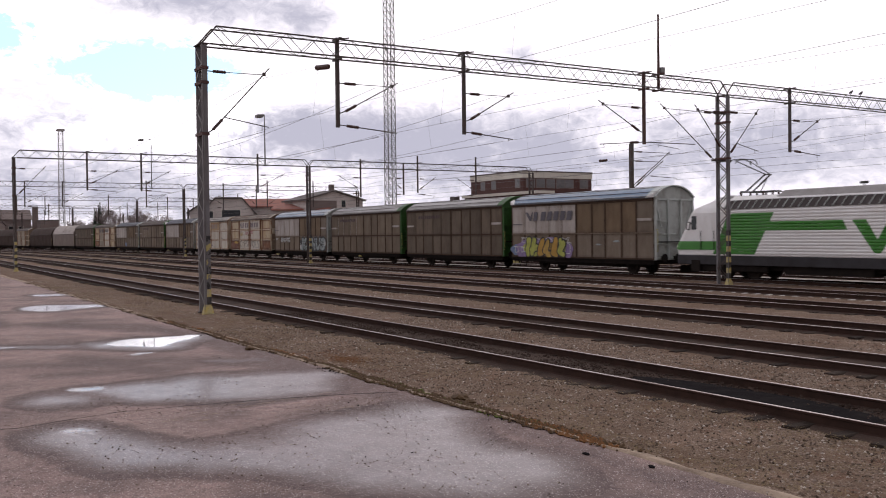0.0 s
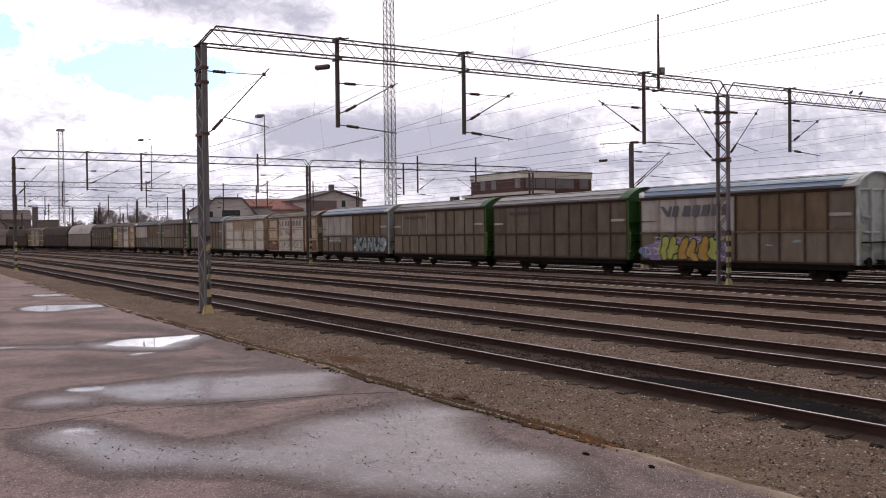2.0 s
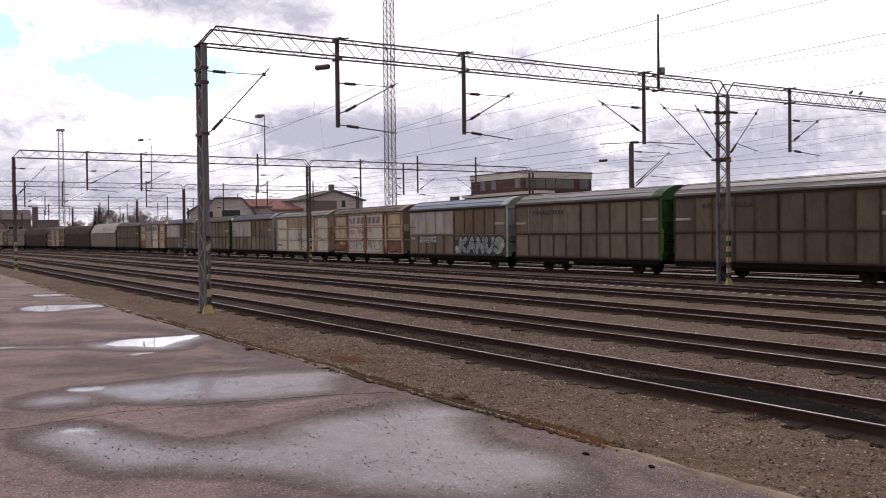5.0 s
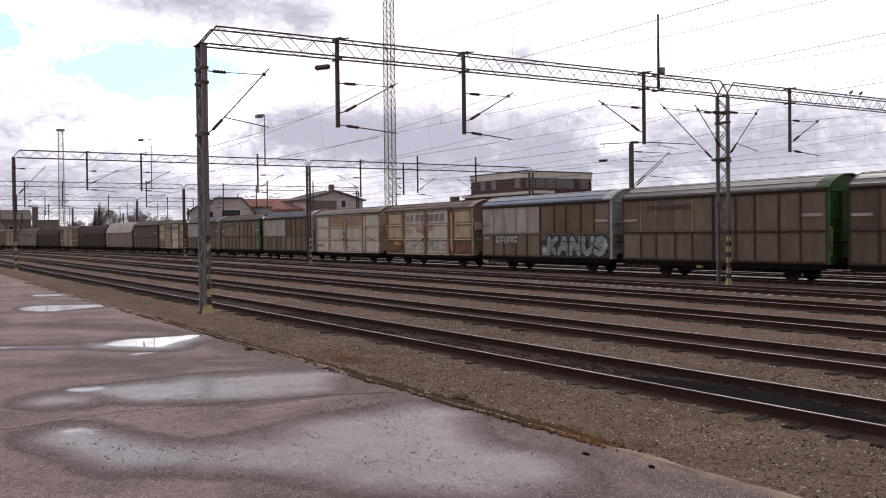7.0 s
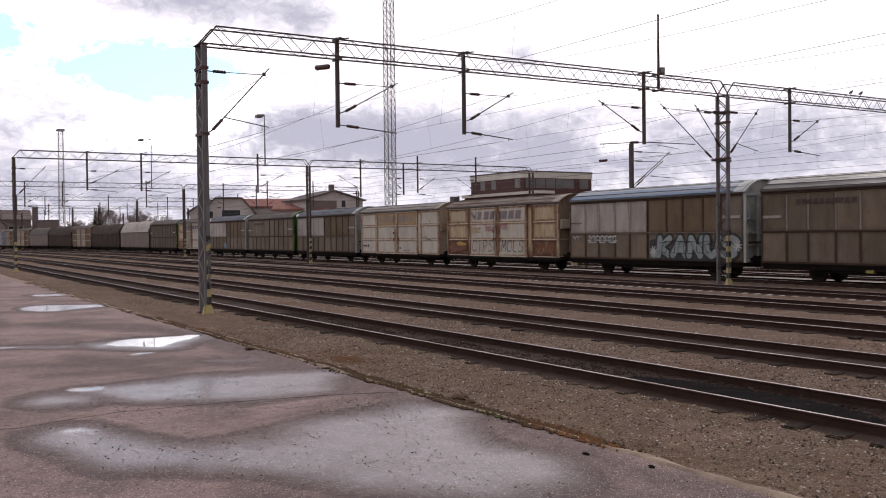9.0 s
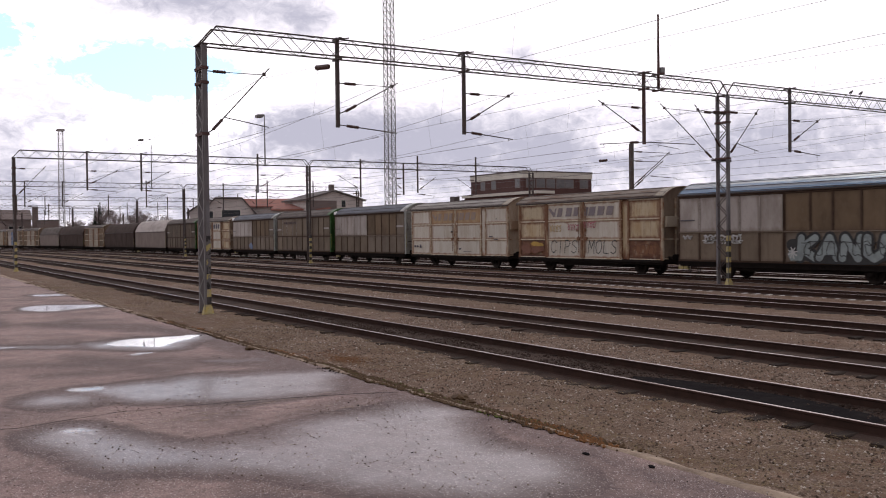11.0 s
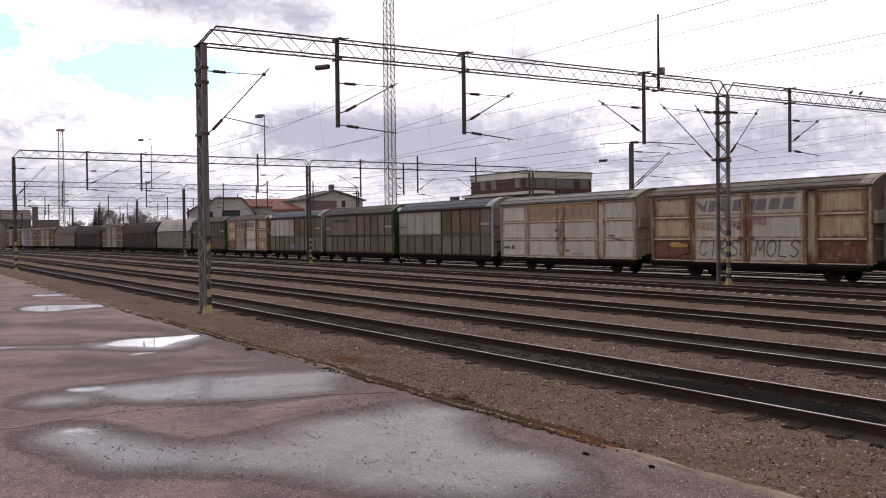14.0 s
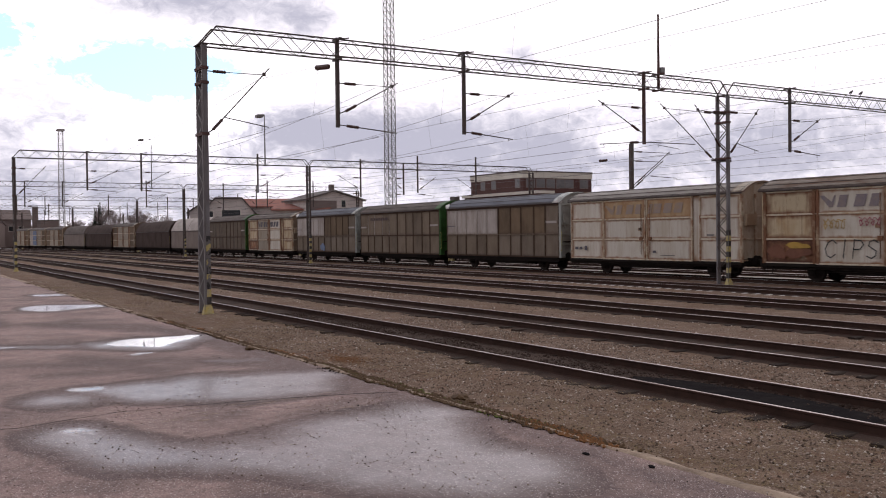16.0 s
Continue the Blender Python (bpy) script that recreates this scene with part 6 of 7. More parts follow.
# ---- locomotive ----
def locomotive(mid):
    root = thing("electric_locomotive", "white and green electric locomotive with raised pantograph", "locomotive")
    TRAIN.append((root, mid))
    H, W = 9.5, 1.5

    def nose(z):
        """How far the sloping front draws back at height z."""
        if z < 1.6:
            return 0.10 * (1.6 - z) / 0.4
        if z < 3.65:
            return 1.15 * (z - 1.6) / 2.05
        return 1.15 + 1.1 * (z - 3.65) / 0.6

    prof = [(-W, 1.2), (-W, 1.65), (-W, 2.4), (-W, 3.45), (-W + 0.12, 3.72), (-W + 0.38, 4.1), (-0.8, 4.28), (0, 4.32), (0.8, 4.28), (W - 0.38, 4.1), (W - 0.12, 3.72), (W, 3.45), (W, 2.4), (W, 1.65), (W, 1.2)]
    rings = []
    for sgn, inset in ((-1, 0.0), (-1, 0.35), (-1, 1.6), (1, 1.6), (1, 0.35), (1, 0.0)):
        ring = []
        for y, z in prof:
            k = 0.84 if inset == 0.0 else (0.95 if inset == 0.35 else 1.0)
            zz = z
            if inset < 1 and z > 3.7:
                zz = 3.7 + (z - 3.7) * (0.45 if inset == 0.0 else 0.7)
            x = H - nose(min(zz, 4.25)) - (inset if inset < 1 else 0) - (0 if inset < 1 else max(0, 2.6 - nose(min(zz, 4.25))))
            ring.append((sgn * x, y * k, zz))
        rings.append(ring)
    part("body", Shape().loft(rings), LOCO_WHITE, root, "white painted body", bevel=0.05)
    # corrugated flanks
    X0, X1 = -5.7, 6.2
    for sgn in (-1, 1):
        z = 1.3
        ribbed = part("side_wall", Shape().box(X0, X1, min(sgn * (W - 0.02), sgn * (W + 0.004)), max(sgn * (W - 0.02), sgn * (W + 0.004)), 1.25, 3.4), LOCO_WHITE, root, "white ribbed side wall")
        while z < 3.38:
            part("rib", Shape().loft([[(x, sgn * W, z), (x, sgn * (W + 0.03), z + 0.03), (x, sgn * (W + 0.03), z + 0.085), (x, sgn * W, z + 0.115)] for x in (X0, X1)]), LOCO_WHITE, ribbed)
            z += 0.15
        # green field: slanting block, band and chevron emblem, in strips that follow the corrugation
        g = Shape()

        def strip(z, lo, hi):
            pts = ((z - 0.005, 0.002), (z + 0.04, 0.036), (z + 0.105, 0.036), (z + 0.148, 0.002))
            if hi(z + 0.07) > lo(z + 0.07):
                g.loft([[(f(zz), sgn * (W + o), zz) for zz, o in pts] for f in (lo, hi)])

        def rear(q):
            return -6.7 + 1.05 * (q - 1.25) / 2.15 + 0.30 * max(0, (q - 2.95) / 0.45) ** 2

        z = 1.285
        while z < 3.36:
            zc = z + 0.07
            strip(z, rear, lambda q: -2.80 - 1.22 * (3.4 - q) / 2.15)
            if 2.52 < zc < 2.96:
                strip(z, lambda q: -2.79 - 1.22 * (3.4 - q) / 2.15, lambda q: 0.98 + (2.96 - q) * 0.5)
            if 1.5 < zc < 2.98:
                strip(z, lambda q: 1.42 + 1.0 * (2.98 - q) / 1.38, lambda q: min(2.12 + 0.58 * (2.98 - q) / 0.95, 2.70))
                strip(z, lambda q: max(2.69, 3.28 - 0.58 * (2.98 - q) / 0.95), lambda q: 3.98 - 1.0 * (2.98 - q) / 1.38)
            z += 0.15
        part("green_livery", g, LOCO_GREEN, root, "bright green livery band")
        # grille windows under the roof edge
        gr = Shape()
        gr.add([(-6.0, sgn * (W - 0.06), 3.60), (6.6, sgn * (W - 0.06), 3.60), (6.6, sgn * (W - 0.32), 4.02), (-5.75, sgn * (W - 0.32), 4.02), (-6.0, sgn * (W - 0.0), 3.60), (6.6, sgn * (W - 0.0), 3.60), (6.6, sgn * (W - 0.27), 4.05), (-5.75, sgn * (W - 0.27), 4.05)],
               [(4, 5, 6, 7), (0, 1, 5, 4), (3, 2, 6, 7), (0, 4, 7, 3), (1, 2, 6, 5), (0, 3, 2, 1)])
        gw = part("side_grille", gr, GRILLE, root, "dark ventilation grille")
        x = -6.0
        while x < 6.6:
            part("grille_bar", Shape().beam((x, sgn * (W + 0.012), 3.60), (x + 0.17, sgn * (W - 0.26), 4.06), 0.04, 0.03, (0, 1, 0)), GREY_END, gw, "pale slanting bar")
            x += 0.46
        part("roof_edge", Shape().cbox(-6.2, 6.7, min(sgn * (W + 0.02), sgn * (W - 0.06)), max(sgn * (W + 0.02), sgn * (W - 0.06)), 3.42, 3.5, 0.02), LOCO_WHITE, gw)
        # cab stripe, windows, door at each end
        for e in (-1, 1):
            cs = Shape()
            st_ = ((H - 0.02, 0.84), (H - 0.37, 0.95), (H - 2.6, 1.0), (6.2, 1.0))
            cs.loft([[(e * (x - (nose(max(zz, 1.6)) if x > 7 else 0)), sgn * (W * k + 0.045), zz) for zz in (1.50, 1.72, 1.95)] for x, k in st_], closed=False)
            part("cab_stripe", cs, LOCO_GREEN, root)
            dr = Shape().box(min(e * 7.35, e * 6.75), max(e * 7.35, e * 6.75), min(sgn * W, sgn * (W + 0.012)), max(sgn * W, sgn * (W + 0.012)), 1.3, 3.3)
            d = part("cab_door", dr, LOCO_WHITE, root)
            part("handrail", Shape().bar((e * 7.5, sgn * (W + 0.06), 1.5), (e * 7.5, sgn * (W + 0.06), 2.5), 0.02, 6).bar((e * 6.6, sgn * (W + 0.06), 1.5), (e * 6.6, sgn * (W + 0.06), 2.5), 0.02, 6), BLACK, d)
            wn = Shape().box(min(e * 8.22, e * 7.90), max(e * 8.22, e * 7.90), min(sgn * (W - 0.12), sgn * (W - 0.025)), max(sgn * (W - 0.12), sgn * (W - 0.025)), 2.58, 3.30)
            part("cab_window", wn, GLASS, root)
            my = sgn * (W + 0.02)
            mr = Shape().tube([(e * 8.30, my, 2.98), (e * 8.52, my, 2.94), (e * 8.56, my, 2.60), (e * 8.34, my, 2.58), (e * 8.30, my, 2.98)], 0.022, 6).bar((e * 8.2, sgn * (W - 0.1), 2.9), (e * 8.32, my, 2.9), 0.02, 5)
            part("mirror", mr, BLACK, root)
    for e in (-1, 1):
        ws = Shape().add([(e * (H - nose(z) + 0.012), y, z) for z, hw in ((2.62, 1.12), (3.55, 1.05)) for y in (-hw, hw)], [(0, 1, 3, 2)])
        part("windscreen", ws, GLASS, root)
        for y in (-0.85, 0.85):
            part("headlight", Shape().bar((e * (H - 0.02), y, 1.42), (e * (H + 0.05), y, 1.42), 0.12, 12), WHITE_PAINT, root)
            part("buffer", shared(("loco_buffer", e), lambda: Shape().bar((0, 0, 0), (e * 0.3, 0, 0), 0.11, 10).bar((e * 0.3, 0, 0), (e * 0.45, 0, 0), 0.07, 10).bar((e * 0.45, 0, 0), (e * 0.5, 0, 0), 0.24, 14), UNDER), None, root, at=pose(e * (H - 0.15), y, 1.02))
        part("plough", Shape().loft([[(e * (H - 0.2), -1.25, z0), (e * (H - 0.2), 1.25, z0), (e * x1, 0.9, z1), (e * x1, -0.9, z1)] for z0, z1, x1 in ((0.22, 0.22, H - 0.05), (0.62, 0.62, H - 0.05))]), UNDER, root)
    sk = Shape().box(-H + 0.25, H - 0.25, -W + 0.01, W - 0.01, 0.72, 1.2)
    part("skirt", sk, LOCO_GREY, root, "dark grey skirt", bevel=0.03)
    un = Shape().box(-2.4, 2.4, -1.3, 1.3, 0.35, 0.75).box(-8.7, 8.7, -1.1, 1.1, 0.5, 0.75).cbox(-7.6, -3.4, -1.32, -1.12, 0.38, 0.74, 0.05).cbox(3.4, 7.6, -1.32, -1.12, 0.38, 0.74, 0.05)
    part("underframe", un, UNDER, root)
    for e in (-1, 1):
        part("step", Shape().box(min(e * 8.2, e * 7.6), max(e * 8.2, e * 7.6), -1.53, -1.45, 0.35, 0.95), UNDER, root)
    # roof cover and gear
    part("roof_cover", Shape().loft([[(x, -1.05, 4.1), (x, -0.95, zt), (x, 0.95, zt), (x, 1.05, 4.1)] for x, zt in ((-3.1, 4.2), (-2.6, 4.47), (5.2, 4.5), (5.8, 4.2))]), LOCO_ROOF, root, "sooty white roof cover", bevel=0.03)
    for e in (-1, 1):
        part("cab_roof", Shape().loft([[(e * x, -wb, 3.6), (e * x, -wt, zt), (e * x, wt, zt), (e * x, wb, 3.6)] for x, zt, wt, wb in ((8.15, 3.70, 0.95, 1.1), (6.9, 4.20, 0.98, 1.25), (5.95, 4.34, 0.98, 1.25), (5.78, 4.2, 0.9, 1.2))]), LOCO_ROOF, root, "sooty white raised cab roof", bevel=0.03)
    rg = Shape()
    for x in (-5.6, -5.0, -4.2, -3.6):
        for y in (-0.6, 0.6):
            insulator(rg, (x, y, 4.26), (x, y, 4.46))
    part("roof_insulator", rg, INSUL, root)
    part("roof_conductor", Shape().bar((-5.65, -0.6, 4.48), (-3.1, -0.6, 4.48), 0.025, 6).bar((-5.65, 0.6, 4.48), (-3.1, 0.6, 4.48), 0.025, 6).bar((-5.6, -0.65, 4.52), (-5.6, 0.65, 4.52), 0.03, 6), BLACK, root)
    part("horn", Shape().bar((0.9, 0.2, 4.5), (0.9, 0.2, 4.66), 0.02, 6).bar((0.7, 0.2, 4.68), (1.1, 0.2, 4.68), 0.06, 8), BLACK, root)
    # pantograph
    pan = part("pantograph", Shape().box(-5.75, -4.2, -0.55, 0.55, 4.46, 4.51), BLACK, root, "raised dark pantograph")
    part("lower_arm", Shape().bar((-5.6, -0.25, 4.5), (-4.42, -0.2, 5.34), 0.045, 8).bar((-5.6, 0.25, 4.5), (-4.42, 0.2, 5.34), 0.045, 8).bar((-4.85, 0, 4.5), (-4.36, 0, 5.28), 0.02, 6), BLACK, pan)
    part("upper_arm", Shape().bar((-4.40, -0.2, 5.36), (-5.98, -0.55, 6.14), 0.028, 8).bar((-4.40, 0.2, 5.36), (-5.98, 0.55, 6.14), 0.028, 8).bar((-4.42, -0.25, 5.35), (-4.38, 0.25, 5.35), 0.04, 8), BLACK, pan)
    ph = Shape()
    for x in (-6.17, -5.75):
        ph.tube([(x, -0.85, 5.98), (x, -0.72, 6.16), (x, -0.5, 6.23), (x, 0.5, 6.23), (x, 0.72, 6.16), (x, 0.85, 5.98)], 0.025, 6)
    ph.bar((-6.17, -0.5, 6.16), (-5.75, -0.5, 6.16), 0.015, 5).bar((-6.17, 0.5, 6.16), (-5.75, 0.5, 6.16), 0.015, 5)
    part("contact_strip", ph, BLACK, pan)
    for x in (-5.5, 5.5):
        bogie(root, x)


# ---- background ----
def lattice_tower(name, base, height, w0, w1, label, parts=26, metal=STEEL):
    root = thing(name, label, "lattice tower", pose(*base))
    for sx in (-1, 1):
        for sy in (-1, 1):
            legs = Shape()
            legs.beam((sx * w0 / 2, sy * w0 / 2, 0), (sx * w1 / 2, sy * w1 / 2, height), 0.11, 0.11)
            part("leg", legs, metal, root)
    br = Shape()
    for i in range(parts):
        z0, z1 = height * i / parts, height * (i + 1) / parts
        a, b = (w0 + (w1 - w0) * i / parts) / 2, (w0 + (w1 - w0) * (i + 1) / parts) / 2
        for ax in (0, 1):
            for s in (-1, 1):
                f = (lambda u, v, z: (u, s * v, z)) if ax == 0 else (lambda u, v, z: (s * v, u, z))
                br.beam(f(-a, a, z0), f(b, b, z1), 0.055, 0.055)
                br.beam(f(a, a, z0), f(-b, b, z1), 0.055, 0.055)
                br.beam(f(-a, a, z0), f(a, a, z0), 0.05, 0.05)
    part("bracing", br, metal, root)
    part("footing", Shape().box(-w0 / 2 - 0.3, w0 / 2 + 0.3, -w0 / 2 - 0.3, w0 / 2 + 0.3, GROUND_Z - 0.2, 0.05), CONCRETE, root)
    return root


def girder_lamp(x, y, z, h, arm):
    """Lamp pole that stands on a portal girder."""
    root = thing("yard_lamp", "thin grey lamp pole standing on a portal girder", "lamp", pose(x, y, z), group="yard lamps on the portals")
    part("pole", Shape().bar((0, 0, 0), (0, 0, h), 0.07, 8, 0.045), STEEL, root)
    part("arm", Shape().bar((0, 0, h), (0, -arm, h + 0.03), 0.035, 6), STEEL, root)
    part("lamp_head", Shape().cbox(-0.35, 0.35, -arm - 0.45, -arm + 0.15, h - 0.28, h - 0.02, 0.05), STEEL, root, "flat grey lamp head")
    part("clamp", Shape().box(-0.36, 0.36, -0.07, 0.07, 0.0, 0.09), STEEL_DARK, root)


def wall_box(name, parent, x0, x1, y0, y1, z0, z1, material):
    return part(name, Shape().box(x0, x1, y0, y1, z0, z1), material, parent)


def brick_building():
    """Three-storey brick block with a cream fascia and window bands."""
    # near corner, two faces that run off from it
    root = thing("brick_building", "dark red brick building with cream fascia and window bands", "building", Matrix.Translation((-111.6, 82.2, GROUND_Z)) @ pose(0, 0, 0, 0, 0, 0))
    LX, LY = 14.0, 13.3     # the long face looks at the tracks and runs away along -x; the end face runs along +y
    wall_box("wall", root, -LX, 0, 0, LY, 0, 10.95, BRICK)
    wall_box("fascia", root, -LX - 0.08, 0.08, -0.08, LY + 0.08, 10.95, 11.85, FASCIA)
    wall_box("roof", root, -LX - 0.14, 0.14, -0.14, LY + 0.14, 11.85, 12.02, DARKROOF)
    part("ledge", Shape().box(-LX - 0.1, 0.12, -0.12, LY + 0.1, 8.05, 8.25), FASCIA, root)
    win = []
    for z in (2.6, 6.0, 9.45):
        for x in (-11.2, -8.2, -1.9):
            win.append((x, None, z, 1.3))
        for y in (0.6, 2.5, 4.4, 6.3, 8.0, 10.9):
            win.append((None, y, z, 1.7))
    for x, y, z, w in win:
        if y is None:
            fr = part("window", Shape().box(x, x + w, -0.04, 0.1, z, z + 1.4), WINFRAME, root)
            part("pane", Shape().box(x + 0.1, x + w - 0.1, -0.06, 0.05, z + 0.1, z + 1.3), PANE_GREY, fr)
        else:
            fr = part("window", Shape().box(-0.1, 0.04, y, y + w, z, z + 1.4), WINFRAME, root)
            part("pane", Shape().box(-0.05, 0.06, y + 0.08, y + w - 0.08, z + 0.1, z + 1.3), PANE_GREY, fr)
    low = thing("low_building", "long low building with a pale flat roof edge", "building", pose(-107.5, 78.6, GROUND_Z))
    wall_box("wall", low, -14.5, 4, 0, 3.0, 0, 8.2, BRICK)
    part("roof", Shape().box(-14.8, 4.3, -0.3, 3.0, 8.2, 8.6), FASCIA, low)
    shed = thing("flat_roof_shed", "low dark roofed building behind the train", "building", pose(-138, 82.0, GROUND_Z))
    wall_box("wall", shed, -8, 12, 0, 8, 0, 7.0, GREYWALL)
    part("roof", Shape().add([(-9, -0.6, 7.0), (12.5, -0.6, 7.9), (12.5, 8.5, 7.9), (-9, 8.5, 7.0), (-9, -0.6, 7.3), (12.5, -0.6, 8.2), (12.5, 8.5, 8.2), (-9, 8.5, 7.3)], [(3, 2, 1, 0), (4, 5, 6, 7), (0, 1, 5, 4), (2, 3, 7, 6), (1, 2, 6, 5), (0, 4, 7, 3)]), DARKROOF, shed)
    part("chimney", Shape().box(3, 4.2, 2, 3.2, 7.4, 9.0), DARKROOF, shed)


def house(x, y, w, d, wall_h, ridge_h, turn, wall_m, roof_m, label, windows=(), chimney=None, flat=0.0):
    """Gabled house: the gables stand at both ends of its length w."""
    root = thing("house", label, "house", pose(x, y, GROUND_Z, 0, 0, turn))
    ring = [(-d / 2, 0), (d / 2, 0), (d / 2, wall_h), (flat + 0.01, ridge_h), (-flat - 0.01, ridge_h), (-d / 2, wall_h)]
    part("wall", Shape().loft([[(xx, yy, z) for yy, z in ring] for xx in (-w / 2, w / 2)]), wall_m, root)
    k = (ridge_h - wall_h) / (d / 2 - flat)
    e = d / 2 + 0.5
    rf = Shape()
    for s in (-1, 1):
        rf.add([(xx, yy, zz) for xx in (-w / 2 - 0.4, w / 2 + 0.4) for yy, zz in ((s * flat, ridge_h + 0.05), (s * e, ridge_h + 0.05 - k * (e - flat)), (s * e, ridge_h + 0.28 - k * (e - flat)), (s * flat, ridge_h + 0.28))],
               [(0, 1, 2, 3), (4, 7, 6, 5), (0, 4, 5, 1), (3, 2, 6, 7), (1, 5, 6, 2), (0, 3, 7, 4)])
    if flat:
        rf.box(-w / 2 - 0.4, w / 2 + 0.4, -flat, flat, ridge_h + 0.05, ridge_h + 0.28)
    r = part("roof", rf, roof_m, root)
    if chimney:
        part("chimney", Shape().box(chimney[0] - 0.3, chimney[0] + 0.3, chimney[1] - 0.4, chimney[1] + 0.4, wall_h, ridge_h + 1.3), GREYWALL, r)
    for face, u, z, ww, hh in windows:
        if face == "side":
            f = part("window", Shape().box(u - ww / 2, u + ww / 2, -d / 2 - 0.05, -d / 2 + 0.1, z, z + hh), FASCIA, root)
            part("pane", Shape().box(u - ww / 2 + 0.1, u + ww / 2 - 0.1, -d / 2 - 0.07, -d / 2, z + 0.1, z + hh - 0.1), GLASS, f)
        else:
            f = part("window", Shape().box(w / 2 - 0.1, w / 2 + 0.05, u - ww / 2, u + ww / 2, z, z + hh), FASCIA, root)
            part("pane", Shape().box(w / 2, w / 2 + 0.07, u - ww / 2 + 0.1, u + ww / 2 - 0.1, z + 0.1, z + hh - 0.1), GLASS, f)
    return root


def bare_tree(x, y, h, spread, seed, label="leafless deciduous tree with a fine grey-brown crown"):
    rng = random.Random(seed)
    root = thing("tree", label, "tree", pose(x, y, GROUND_Z), group="bare trees behind the yard")
    trunk, twigs = Shape(), Shape()

    def grow(p, d, length, r, depth):
        q = p + d * length
        (trunk if depth < 2 else twigs).bar(p, q, r, 5 if depth < 2 else 3, r * 0.65, caps=False)
        if depth == 6:
            return
        for i in range(3 if depth else 5):
            a = rng.uniform(0, math.tau)
            v = Vector((math.cos(a), math.sin(a), 0)) * rng.uniform(0.35, 0.8) * spread
            nd = (d + v + Vector((0, 0, 0.15))).normalized()
            grow(p.lerp(q, rng.uniform(0.55, 1.0)), nd, length * rng.uniform(0.6, 0.82), max(0.014, r * 0.58), depth + 1)

    grow(Vector((0, 0, 0)), Vector((0, 0, 1)), h * 0.27, h * 0.018, 0)
    part("trunk", trunk, BARK, root)
    part("crown", twigs, TWIG, root, "thin bare twigs")


def fir_tree(x, y, h, seed):
    rng = random.Random(seed)
    root = thing("fir_tree", "dark narrow fir tree", "tree", pose(x, y, GROUND_Z), group="fir trees behind the yard")
    part("trunk", Shape().bar((0, 0, 0), (0, 0, h), 0.2, 6, 0.03), BARK, root)
    sh = Shape()
    for i in range(420):
        z = h * (0.12 + 0.88 * rng.random())
        r = (1 - z / h) * h * 0.2 + 0.15
        a = rng.uniform(0, math.tau)
        c = Vector((math.cos(a), math.sin(a), -0.35)) * r * rng.uniform(0.6, 1.1)
        s = Vector((-math.sin(a), math.cos(a), 0)) * 0.22
        sh.add([Vector((0, 0, z)), Vector((0, 0, z)) + c * 0.6 + s, Vector((0, 0, z)) + c, Vector((0, 0, z)) + c * 0.6 - s], [(0, 1, 2, 3)])
    part("crown", sh, FIR, root, "dark drooping needle branches")


def wire_pole(x, y, h):
    root = thing("catenary_mast", "single steel catenary mast with crossed wire brackets", "catenary mast", pose(x, y, 0))
    part("mast", Shape().cbox(-0.16, 0.16, -0.12, 0.12, -0.2, h, 0.02), STEEL_DARK, root)
    arm, ins = Shape(), Shape()
    for zt, zb, e in ((h - 0.6, h - 3.1, 3.8), (h - 1.3, h - 3.3, 3.1)):
        arm.bar((0.15, 0, zt), (0.15, e, zt), 0.025, 6).bar((0.15, 0.1, zb), (0.15, e, zt + 0.1), 0.03, 6)
        insulator(ins, (0.15, 0.3, zt), (0.15, 0.95, zt))
        insulator(ins, (0.15, 0.1 + 0.1 * (e - 0.1), zb + (zt - zb) * 0.1), (0.15, 0.1 + 0.3 * (e - 0.1), zb + (zt - zb) * 0.3))
    arm.bar((0.15, 1.8, h - 2.4), (0.15, 4.6, h - 2.5), 0.025, 6)
    part("cantilever", arm, STEEL_DARK, root)
    part("insulator", ins, INSUL, root)


